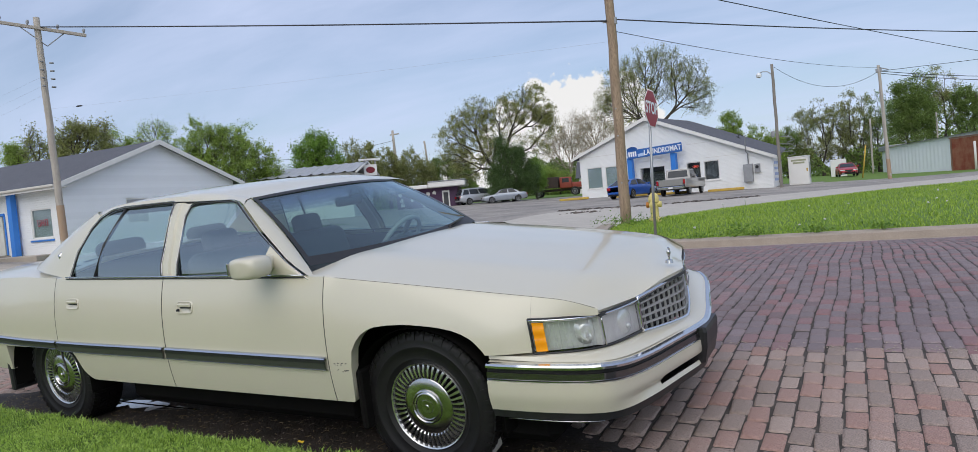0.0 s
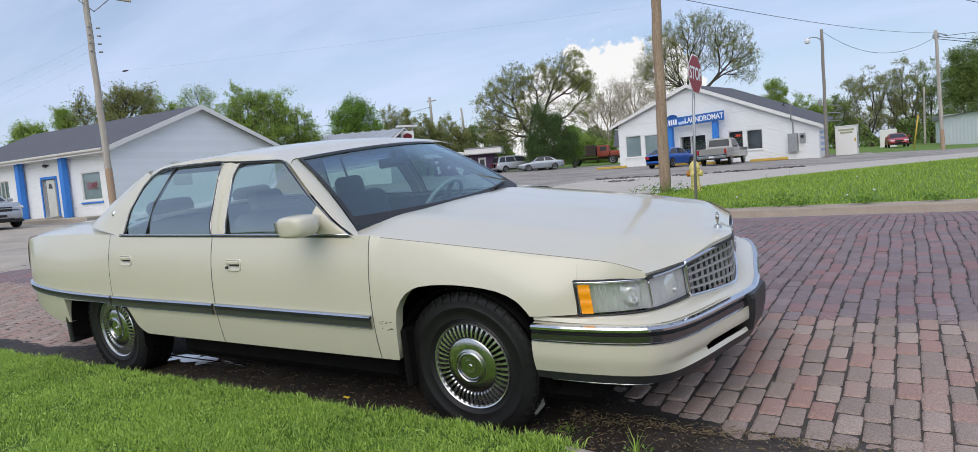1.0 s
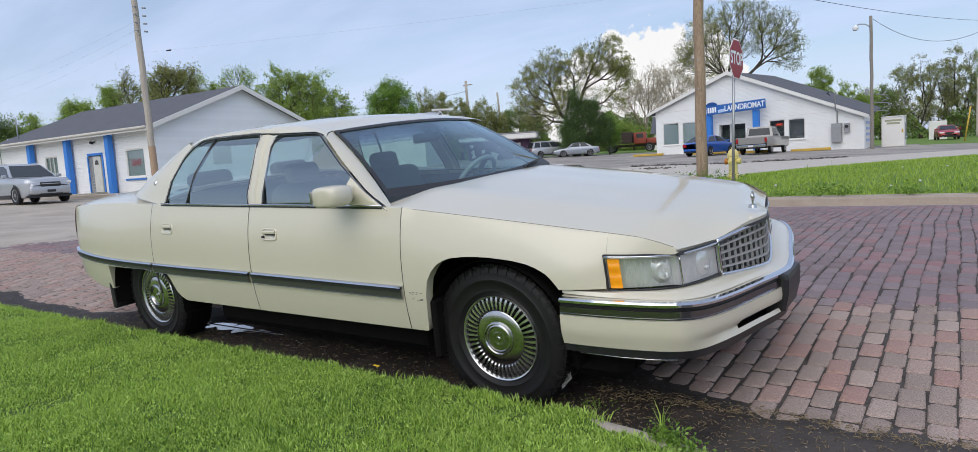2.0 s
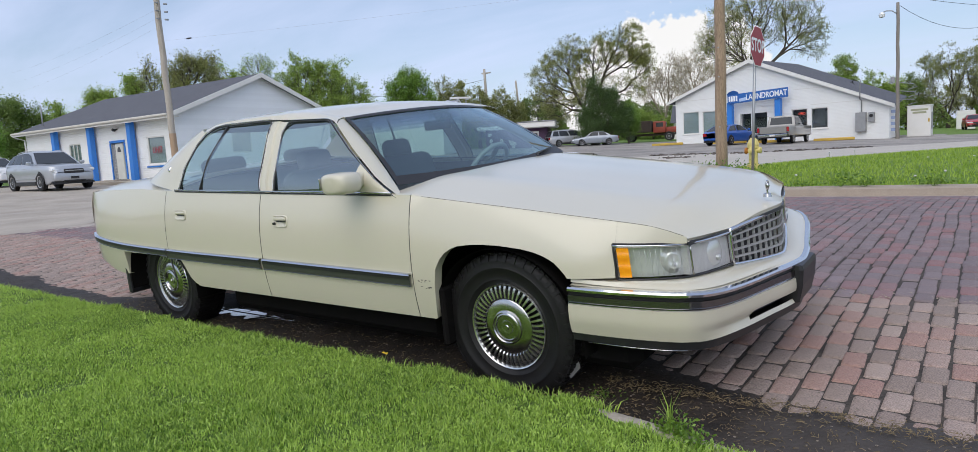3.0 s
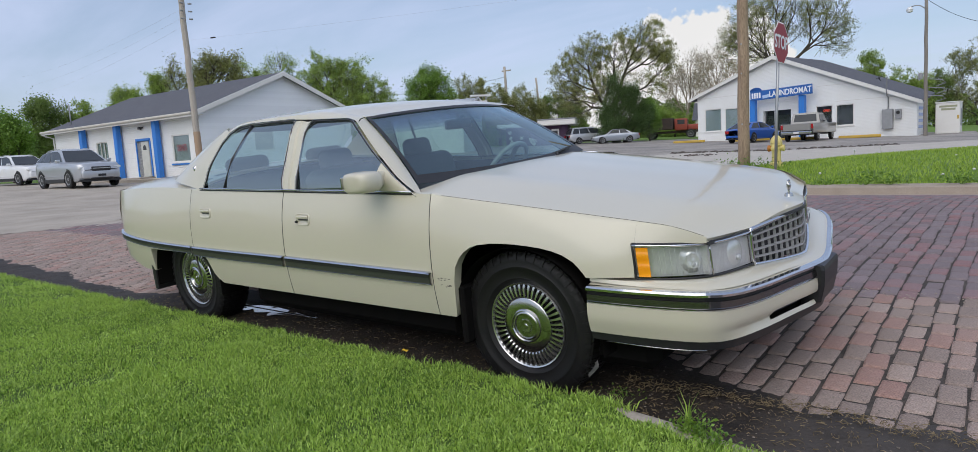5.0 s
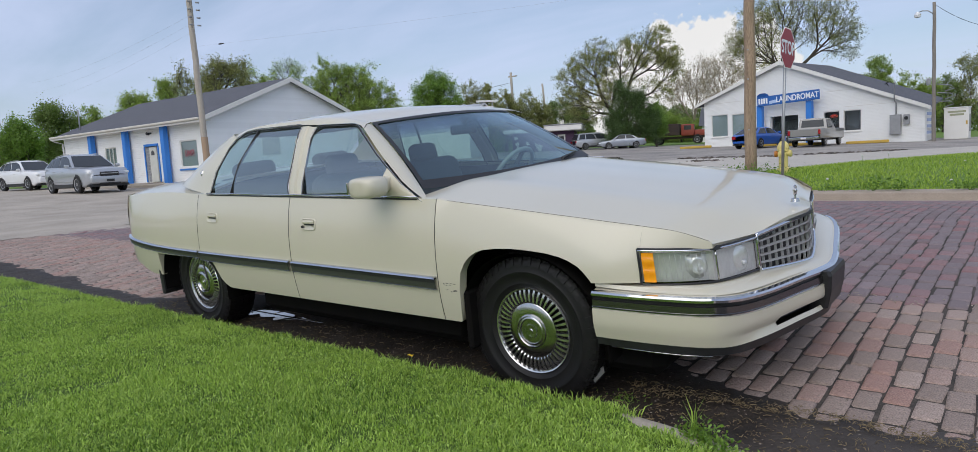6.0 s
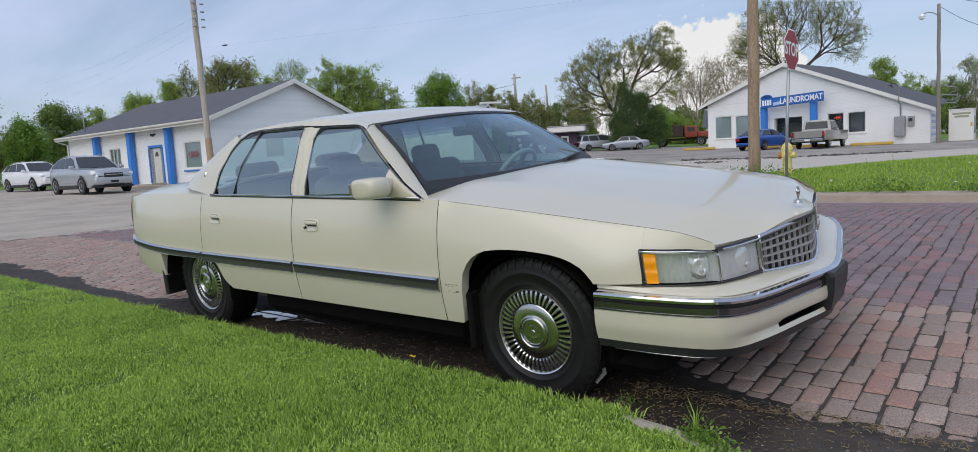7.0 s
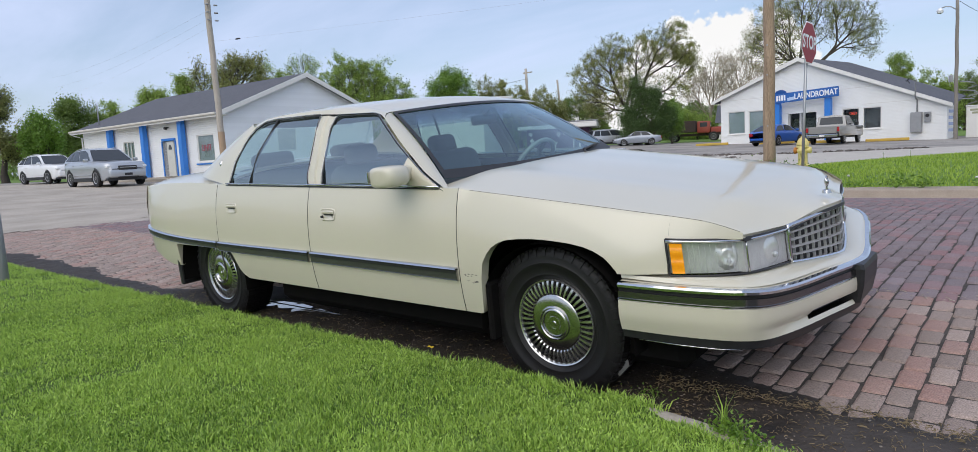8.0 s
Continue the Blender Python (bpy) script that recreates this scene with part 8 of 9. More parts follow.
# ---- trees ----
BARK = paint("grey-brown bark", (0.090, 0.076, 0.062), rough=0.95, spots=0.6, scale=4, other=(0.05, 0.04, 0.033), grain=0.2, grain_scale=25)
L_SPRING = leafy("spring leaves", (0.155, 0.25, 0.035), (0.40, 0.52, 0.12), 0.45)
L_DARK = leafy("dark leaves", (0.09, 0.155, 0.036), (0.23, 0.32, 0.08), 0.38)
L_IVY = leafy("dark ivy leaves", (0.035, 0.075, 0.020), (0.10, 0.17, 0.045), 0.25)
L_OLIVE = leafy("olive budding leaves", (0.17, 0.19, 0.065), (0.38, 0.40, 0.15), 0.42)
L_PALE = leafy("pale buff catkins", (0.36, 0.31, 0.21), (0.55, 0.48, 0.33), 0.4)
L_FRESH = leafy("fresh green leaves", (0.10, 0.205, 0.026), (0.25, 0.40, 0.07), 0.40)
L_BRONZE = leafy("bronze-green budding leaves", (0.16, 0.175, 0.050), (0.35, 0.37, 0.125), 0.35)
PALE_BARK = paint("pale buff bark", (0.34, 0.29, 0.22), rough=0.95, spots=0.6, scale=4, other=(0.24, 0.20, 0.15), grain=0.2, grain_scale=25)


def leaf_cards(points, size, rng):
    """One bent leaf card (two triangles) at each place."""
    n = len(points)
    a = rng.normal(size=(n, 3)); a /= np.linalg.norm(a, axis=1)[:, None]
    b = rng.normal(size=(n, 3)); b -= (b * a).sum(1)[:, None] * a; b /= np.linalg.norm(b, axis=1)[:, None]
    c = np.cross(a, b)
    s = size * rng.uniform(0.55, 1.25, size=(n, 1))
    p = np.asarray(points)
    quads = np.stack([p - a * s * 0.5, p + b * s * 0.32 + c * s * 0.12, p + a * s * 0.55, p - b * s * 0.32 + c * s * 0.12], axis=1)
    faces = np.arange(n * 4).reshape(n, 4)
    return quads.reshape(-1, 3), faces


def leaf_chips(points, size, rng):
    """One three-cornered leaf at each place."""
    n = len(points)
    a = rng.normal(size=(n, 3)); a /= np.linalg.norm(a, axis=1)[:, None]
    b = rng.normal(size=(n, 3)); b -= (b * a).sum(1)[:, None] * a; b /= np.linalg.norm(b, axis=1)[:, None]
    s = size * rng.uniform(0.55, 1.35, size=(n, 1))
    p = np.asarray(points)
    return np.stack([p + a * s * 0.62, p + b * s * 0.42 - a * s * 0.3, p - b * s * 0.42 - a * s * 0.3], axis=1).reshape(-1, 3), np.arange(n * 3).reshape(n, 3)


def limb_tubes(a, b, ra, rb, sides):
    """Tapered tubes from places a to places b, all in one go."""
    n = len(a)
    d = b - a
    d /= np.maximum(np.linalg.norm(d, axis=1), 1e-6)[:, None]
    u = np.cross(d, np.array([0.31, 0.2, 0.93])); u /= np.maximum(np.linalg.norm(u, axis=1), 1e-6)[:, None]
    w = np.cross(d, u)
    ang = np.arange(sides) * math.tau / sides
    ring = u[:, None] * np.cos(ang)[None, :, None] + w[:, None] * np.sin(ang)[None, :, None]
    v = np.concatenate([a[:, None] + ring * ra[:, None, None], b[:, None] + ring * rb[:, None, None]], axis=1)
    k = np.arange(sides); k2 = (k + 1) % sides
    f = np.stack([k, k2, k2 + sides, k + sides], axis=1)
    return v.reshape(-1, 3), (f[None] + (np.arange(n) * 2 * sides)[:, None, None]).reshape(-1, 4)


def tree(label, base, across, lobes, leaf, n_leaf, size, seed, trunk=0.25, fork=0.2, nodes=420, thrift=0.5, bark=None, twigs=4, twig=0.75, puff=0.13, gap=-0.2, deep=0.8, limb=0.012, group=""):
    """A tree whose limbs grow from the fork to fill the lobes of its crown (across, height, half-width, half-height);
    limbs thicken with what they bear, and leaves gather unevenly about the twigs."""
    rng = np.random.default_rng(seed)
    t = thing("tree", label, "tree", Matrix.Translation(base), group)
    ac = np.array([across[0], across[1], 0.0]); vw = np.array([-across[1], across[0], 0.0]); up = np.array([0, 0, 1.0])
    area = np.array([l[2] * l[3] for l in lobes]); area /= area.sum()
    top = max(l[1] + l[3] for l in lobes)
    crotch = ac * np.average([l[0] for l in lobes], weights=area) * 0.25 + up * top * fork
    pts = []
    for (ax, az, rx, rz), share_ in zip(lobes, area):
        want = int(nodes * share_) + 6
        q = rng.normal(size=(want * 3, 3)); q /= np.linalg.norm(q, axis=1)[:, None]
        q *= rng.uniform(0, 1, (len(q), 1)) ** (1 / 2.3)
        p = ac * (ax + q[:, :1] * rx) + vw * (q[:, 1:2] * min(rx, rz * 1.6) * deep) + up * (az + q[:, 2:] * rz)
        p = p[[noise.noise((c[0] * 0.55, c[1] * 0.55, c[2] * 0.6 + seed)) > gap and c[2] > top * fork * 0.8 for c in p]]
        pts.append(p[:want])
    pts = np.concatenate(pts)
    place, parent = [-0.3 * up, crotch * 0.5 + rng.normal(0, 0.06, 3), crotch], [-1, 0, 1]
    reach = [0.0, 0.0, 0.0]
    cost = np.linalg.norm(pts - crotch, axis=1); near = np.full(len(pts), 2); length = cost.copy()
    free = np.ones(len(pts), bool)
    for _ in range(len(pts)):
        i = int(np.argmin(np.where(free, cost, 1e9)))
        free[i] = False
        place.append(pts[i]); parent.append(int(near[i])); reach.append(reach[near[i]] + length[i])
        dist_ = np.linalg.norm(pts - pts[i], axis=1)
        c = dist_ + thrift * reach[-1]
        better = free & (c < cost)
        cost[better], near[better], length[better] = c[better], len(place) - 1, dist_[better]
    place, parent = np.array(place), np.array(parent)
    bears = np.ones(len(place))
    for i in range(len(place) - 1, 0, -1):
        bears[parent[i]] += bears[i]
    for _ in range(2):   # ease the kinks out of the limbs
        moved = place.copy()
        heir = np.full(len(place), -1)
        for i in range(3, len(place)):
            if heir[parent[i]] < 0 or bears[i] > bears[heir[parent[i]]]:
                heir[parent[i]] = i
        for i in range(3, len(place)):
            if heir[i] >= 0:
                moved[i] = place[i] * 0.55 + (place[parent[i]] + place[heir[i]]) * 0.225
        place = moved
    rad = limb * bears ** 0.43
    rad = np.minimum(rad * trunk / max(rad[2], 1e-6) if rad[2] > trunk else rad, trunk)
    rad[:3] = trunk * 1.25, trunk * 0.95, max(rad[2], trunk * 0.8)
    e = np.arange(1, len(place)); pa = parent[e]
    ra = np.minimum(rad[pa], rad[e] * 1.35); ra[:2] = rad[pa[:2]]
    thick = rad[e] > 0.05
    va, fa = limb_tubes(place[pa[thick]], place[e[thick]], ra[thick], rad[e[thick]], 6)
    vb, fb = limb_tubes(place[pa[~thick]], place[e[~thick]], ra[~thick], rad[e[~thick]], 3)
    ends = np.flatnonzero(bears <= 4)[np.flatnonzero(bears <= 4) > 2]
    tw = np.repeat(ends, twigs)
    way = place[tw] - place[parent[tw]]
    way /= np.maximum(np.linalg.norm(way, axis=1), 1e-6)[:, None]
    way = way * 0.7 + rng.normal(0, 0.62, way.shape) + up * 0.15
    way /= np.linalg.norm(way, axis=1)[:, None]
    tip = place[tw] + way * twig * rng.uniform(0.35, 1.25, (len(tw), 1))
    flat = np.cross(tip - place[tw], rng.normal(size=(len(tw), 3))); flat /= np.maximum(np.linalg.norm(flat, axis=1), 1e-6)[:, None]
    vc = np.stack([place[tw] - flat * limb * 0.7, place[tw] + flat * limb * 0.7, tip + flat * limb * 0.3, tip - flat * limb * 0.3], axis=1).reshape(-1, 3)
    fc = np.arange(len(tw) * 4).reshape(-1, 4)
    v = np.concatenate([va, vb, vc])
    f = np.concatenate([fa, fb + len(va), fc + len(va) + len(vb)])
    mesh_np("trunk", v, f, bark or BARK, t)
    heavy = rng.gamma(0.9, 1.0, len(ends))[np.repeat(np.arange(len(ends)), twigs)]
    n_leaf, size = int(n_leaf * 2.9), size * 0.68
    pick_ = rng.choice(len(tw), n_leaf, p=heavy / heavy.sum())
    along = rng.uniform(0.15, 1.1, (n_leaf, 1))
    at = place[tw[pick_]] * (1 - along) + tip[pick_] * along + rng.normal(0, puff, (n_leaf, 3))
    v, f = leaf_chips(at[at[:, 2] > 0.2], size, rng)
    mesh_np("crown", v, f, leaf, t)
    return t


def at_az(az, dist):
    return 1.74 + dist * math.cos(radians(az)), -3.31 + dist * math.sin(radians(az))


def plant(label, az, dist, crown_, leaf, n_leaf, size, seed, **kw):
    """A tree on a bearing; its crown as lobes of bearing, half-width in degrees, and slopes of top and bottom over eye level."""
    x, y = at_az(az, dist)
    z = land(x, y) - 0.05
    a = radians(az)
    lobes = [(radians(b - az) * dist, 1.08 + (hi + lo) / 2 * dist - z, radians(w) * dist, (hi - lo) / 2 * dist) for b, w, hi, lo in crown_]
    return tree(label, (x, y, z), (-math.sin(a), math.cos(a)), lobes, leaf, n_leaf, size, seed, **kw)


# behind the shop
plant("low green tree top over the shop roof", 155.9, 66, [(155.9, 1.1, 0.106, 0.06)], L_SPRING, 2600, 0.20, 10, trunk=0.14, nodes=160)
plant("small budding tree behind the shop roof", 153.7, 64, [(153.7, 0.75, 0.121, 0.06)], L_SPRING, 2600, 0.18, 11, trunk=0.16, nodes=150)
plant("thin bare tree with few leaves", 152.3, 62, [(152.6, 0.6, 0.143, 0.09), (151.6, 0.6, 0.126, 0.07)], L_OLIVE, 900, 0.18, 12, trunk=0.13, nodes=170)
plant("sparse olive-brown tree behind the shop", 149.0, 60, [(149.5, 1.1, 0.163, 0.10), (148.3, 0.95, 0.150, 0.09), (150.6, 0.7, 0.140, 0.07)], L_BRONZE, 4300, 0.17, 13, trunk=0.28, nodes=420)
plant("spring-green tree behind the shop", 147.4, 63, [(147.4, 0.85, 0.138, 0.06), (146.6, 0.6, 0.125, 0.06)], L_SPRING, 3600, 0.17, 14, trunk=0.2, nodes=200)
plant("slender tree with first leaves", 144.8, 68, [(144.6, 0.7, 0.156, 0.08), (145.6, 0.55, 0.145, 0.08), (143.9, 0.5, 0.140, 0.07)], L_SPRING, 1500, 0.17, 15, trunk=0.16, nodes=230)
plant("broad spring-green tree behind the gable", 140.8, 60, [(141.8, 1.0, 0.156, 0.06), (140.4, 1.0, 0.164, 0.05), (139.2, 1.1, 0.153, 0.04), (142.9, 0.6, 0.135, 0.06), (140.5, 2.2, 0.10, 0.02)], L_SPRING, 12500, 0.17, 16, trunk=0.28, nodes=620, gap=-0.12)
plant("broad spring-green tree with airy edge", 137.6, 62, [(138.2, 0.8, 0.142, 0.05), (137.1, 0.75, 0.122, 0.03), (136.3, 0.5, 0.095, 0.02), (137.6, 1.1, 0.08, 0.015)], L_SPRING, 6500, 0.17, 17, trunk=0.26, nodes=380, gap=-0.12)
# between the gable and the kiosk
plant("dense round dark-green tree", 133.0, 72, [(133.2, 1.3, 0.124, 0.04), (132.2, 1.0, 0.120, 0.04), (134.2, 0.8, 0.108, 0.03), (133.0, 1.9, 0.085, 0.015)], L_FRESH, 17000, 0.20, 19, trunk=0.3, nodes=420, gap=-0.5, puff=0.24)
plant("dull olive tree in the distance", 129.8, 84, [(130.2, 1.1, 0.108, 0.02), (128.8, 1.3, 0.102, 0.02)], L_OLIVE, 10500, 0.19, 20, trunk=0.3, nodes=460, gap=-0.45)
plant("dull olive tree in the distance", 127.2, 88, [(127.4, 1.2, 0.092, 0.02), (126.3, 0.9, 0.078, 0.01)], L_OLIVE, 8800, 0.20, 21, trunk=0.25, nodes=380, gap=-0.45)
plant("olive budding tree behind the kiosk", 124.7, 90, [(125.2, 1.2, 0.089, 0.01), (124.0, 1.1, 0.078, 0.01)], L_OLIVE, 9000, 0.20, 22, trunk=0.25, nodes=380, gap=-0.45)
plant("olive tree behind the kiosk", 122.0, 92, [(122.6, 1.2, 0.078, 0.01), (121.2, 1.2, 0.066, 0.01)], L_DARK, 9000, 0.20, 23, trunk=0.3, nodes=320, gap=-0.4)
# the large tree across the road and the ivy on its stem
plant("large spreading tree with bare limbs and few leaves", 117.6, 74, [(120.8, 2.0, 0.138, 0.08), (119.2, 1.8, 0.160, 0.09), (116.6, 1.7, 0.162, 0.09), (114.8, 1.7, 0.173, 0.10), (113.9, 1.4, 0.142, 0.09), (121.4, 1.6, 0.100, 0.05), (118.6, 2.2, 0.10, 0.05), (120.2, 1.5, 0.080, 0.03), (114.6, 1.2, 0.10, 0.06)], L_BRONZE, 17500, 0.16, 24, trunk=0.45, fork=0.16, nodes=1250, limb=0.013, gap=-0.32, thrift=0.42)
plant("dense dark ivy and evergreen under the large tree", 116.9, 71, [(117.6, 0.55, 0.098, 0.03), (116.8, 0.8, 0.084, 0.02), (115.9, 0.8, 0.072, 0.012), (115.2, 0.55, 0.050, 0.008), (118.2, 0.5, 0.062, 0.01), (117.0, 1.5, 0.040, 0.002)], L_IVY, 17000, 0.16, 26, trunk=0.2, nodes=520, gap=-0.22, fork=0.06, puff=0.2, twig=1.0)
plant("dark bushy tree beside the evergreen", 114.9, 72, [(114.9, 0.6, 0.058, 0.004)], L_FRESH, 4200, 0.18, 27, trunk=0.12, nodes=130, fork=0.1, gap=-0.5)
plant("green shrubs and tree by the small house", 112.9, 100, [(113.4, 1.2, 0.046, 0.0), (112.2, 1.0, 0.036, 0.0)], L_SPRING, 5200, 0.22, 28, trunk=0.16, nodes=220, gap=-0.4, fork=0.1)
plant("pale budding tree behind the laundromat", 111.8, 104, [(112.6, 1.5, 0.112, 0.04), (111.3, 1.3, 0.121, 0.05)], L_PALE, 2600, 0.18, 29, trunk=0.26, nodes=620, bark=PALE_BARK, twig=1.2, fork=0.18, thrift=0.7)
plant("pale budding tree behind the laundromat", 109.4, 102, [(109.9, 1.4, 0.124, 0.05), (108.5, 1.2, 0.115, 0.05)], L_PALE, 2400, 0.18, 30, trunk=0.26, nodes=620, bark=PALE_BARK, twig=1.2, fork=0.18, thrift=0.7)
plant("green tree behind the pale ones", 110.3, 118, [(111.3, 1.6, 0.052, 0.0), (109.2, 1.4, 0.058, 0.0)], L_DARK, 6000, 0.24, 35, trunk=0.2, nodes=260, gap=-0.4, fork=0.12)
plant("tall old elm with dark branching limbs", 104.9, 84, [(107.4, 1.7, 0.180, 0.10), (105.6, 1.9, 0.202, 0.12), (103.6, 1.9, 0.203, 0.12), (101.9, 1.7, 0.180, 0.105), (101.0, 1.0, 0.150, 0.10), (108.5, 1.1, 0.155, 0.10), (106.6, 1.6, 0.14, 0.09)], L_OLIVE, 13000, 0.15, 31, trunk=0.70, fork=0.40, nodes=1500, limb=0.0115, thrift=0.55, twig=0.9, gap=-0.3)
# beyond the roof and along the far lane
plant("round spring-green tree beyond the roof", 98.9, 96, [(98.9, 0.95, 0.096, 0.04)], L_SPRING, 4600, 0.19, 33, trunk=0.2, nodes=200, gap=-0.3)
plant("olive tree beyond the roof", 96.6, 98, [(97.0, 0.8, 0.077, 0.02), (95.8, 0.8, 0.068, 0.01)], L_SPRING, 4200, 0.20, 34, trunk=0.2, nodes=220, gap=-0.3)
for k, (az, w, sl, lf, cnt) in enumerate(((94.9, 0.9, 0.064, L_DARK, 4200), (93.9, 1.0, 0.088, L_OLIVE, 3200), (92.5, 1.1, 0.100, L_OLIVE, 3400), (91.2, 1.0, 0.088, L_OLIVE, 3600), (90.1, 1.1, 0.106, L_OLIVE, 3600), (88.8, 1.1, 0.098, L_DARK, 4400))):
    plant("half-bare tree in the far row", az, 108 + 3 * (k % 2), [(az, w, sl, 0.03), (az + 0.3, w * 1.1, sl * 0.6, 0.004)], lf, cnt, 0.20, 40 + k, trunk=0.26, nodes=360, fork=0.12, group="far row trees")
plant("dense dark-green tree behind the shed", 86.6, 96, [(87.0, 1.1, 0.108, 0.03), (86.1, 1.0, 0.115, 0.03), (86.6, 1.5, 0.075, 0.015)], L_DARK, 15000, 0.22, 50, trunk=0.3, nodes=420, gap=-0.5, puff=0.28)
plant("airy olive tree behind the shed", 84.9, 104, [(85.2, 0.9, 0.119, 0.04), (84.4, 0.8, 0.110, 0.04)], L_OLIVE, 3400, 0.19, 51, trunk=0.28, nodes=380)
plant("dark-green tree behind the shed", 83.2, 98, [(83.4, 1.2, 0.090, 0.02), (82.2, 1.1, 0.084, 0.02)], L_DARK, 9000, 0.22, 52, trunk=0.3, nodes=340, gap=-0.4)
plant("dark-green tree behind the shed", 80.8, 100, [(80.8, 1.6, 0.100, 0.02)], L_DARK, 9000, 0.22, 53, trunk=0.3, nodes=300, gap=-0.4)
# beyond the crossing
plant("tall sparse tree beyond the crossing", 168.4, 58, [(168.6, 1.7, 0.145, 0.03)], L_OLIVE, 5200, 0.18, 54, trunk=0.3, nodes=420)
plant("tall sparse tree beyond the crossing", 165.6, 62, [(165.7, 0.9, 0.116, 0.03), (165.0, 0.8, 0.070, 0.012)], L_OLIVE, 5200, 0.18, 55, trunk=0.26, nodes=380)
plant("fresh-green round tree over the lot", 163.3, 60, [(163.3, 0.95, 0.066, 0.018)], L_FRESH, 7000, 0.19, 56, trunk=0.2, nodes=220, gap=-0.5, puff=0.22)
plant("leafy green tree beside the shop", 161.0, 66, [(161.4, 0.9, 0.096, 0.02), (160.4, 0.8, 0.084, 0.02), (161.0, 1.2, 0.06, 0.01)], L_DARK, 11000, 0.20, 57, trunk=0.28, nodes=380, gap=-0.4, puff=0.22)
plant("small green tree behind the shop", 158.7, 74, [(158.8, 0.75, 0.090, 0.03)], L_SPRING, 3600, 0.20, 59, trunk=0.18, nodes=170)

# belt of far scrub and woods round the horizon
rng = np.random.default_rng(77)
n = 240000
az = np.radians(np.concatenate([rng.uniform(70, 200, 120000), rng.uniform(103, 131, 60000), rng.uniform(200, 430, 60000)]))
dd = rng.uniform(104, 150, n)
prof = 2.6 + 1.7 * np.sin(az * 23) + 1.3 * np.sin(az * 57 + 1) + 0.9 * np.sin(az * 131 + 2)
zz = 0.8 + rng.uniform(0, 1, n) ** 0.8 * np.clip(prof + 1.6, 1.2, 7.0)
v, f = leaf_chips(np.stack([1.74 + dd * np.cos(az), -3.31 + dd * np.sin(az), zz], axis=1), np.where(np.arange(n) < 180000, 0.42, 0.8)[:, None], rng)
tagged(mesh_np("far_woods", v, f, L_DARK), "far belt of green scrub and woods", "woods", kind="stuff")


# ---- grass and weeds ----
def blades(name, label, xs, ys, zs, height, width, rng, material, lean_=0.5):
    """Bent grass blades of three triangles each."""
    n = len(xs)
    a = rng.uniform(0, math.tau, n)
    h = height * rng.uniform(0.55, 1.25, n)
    w = width * rng.uniform(0.7, 1.3, n)
    tilt = lean_ * h * rng.uniform(0.2, 1.3, n)
    b = rng.uniform(0, math.tau, n)
    dx, dy = np.cos(b) * tilt, np.sin(b) * tilt
    wx, wy = np.cos(a) * w, np.sin(a) * w
    p = np.empty((n, 5, 3))
    p[:, 0] = np.stack([xs - wx, ys - wy, zs - 0.012], 1)
    p[:, 1] = np.stack([xs + wx, ys + wy, zs - 0.012], 1)
    p[:, 2] = np.stack([xs + wx * 0.8 + dx * 0.35, ys + wy * 0.8 + dy * 0.35, zs + h * 0.6], 1)
    p[:, 3] = np.stack([xs - wx * 0.8 + dx * 0.35, ys - wy * 0.8 + dy * 0.35, zs + h * 0.6], 1)
    p[:, 4] = np.stack([xs + dx, ys + dy, zs + h], 1)
    base = np.arange(n)[:, None] * 5
    f = np.concatenate([base + np.array([0, 1, 2]), base + np.array([0, 2, 3]), base + np.array([3, 2, 4])])
    return tagged(mesh_np(name, p.reshape(-1, 3), f, material), label, "grass", kind="stuff")


rng = np.random.default_rng(5)
px, py, pz = [], [], []
# thick close to where it is seen from, thinner far along the kerb
for x0, x1, d0, d1, n in ((-1.6, 2.4, 0.0, 2.3, 280000), (-4.2, -1.6, 0.0, 2.6, 110000), (-8.5, -4.2, 0.0, 2.6, 70000), (-16.0, -8.5, 0.0, 2.6, 34000)):
    x = rng.uniform(x0, x1, n)
    d = rng.uniform(d0, d1, n) ** 1.0
    k = np.array([kerb_near_y(v) for v in x])
    y = k + 0.01 - 0.125 * np.clip((x - 0.50) * 6, 0, 1) * (1 - 0.8 * np.clip((x - 0.84) * 6, 0, 1)) - d + 0.05 * np.sin(x * 5) * np.cos(x * 13)
    px.append(x); py.append(y)
for x0, x1, d0, d1, n in ((-8.0, 2.4, 2.4, 6.0, 20000), (2.4, 7.5, 0.0, 6.0, 25000)):
    x = rng.uniform(x0, x1, n)
    px.append(x); py.append(np.array([kerb_near_y(v) for v in x]) - 0.05 - rng.uniform(d0, d1, n))
px, py = np.concatenate(px), np.concatenate(py)
pz = np.array([near_turf(a, b) for a, b in zip(px, py)])
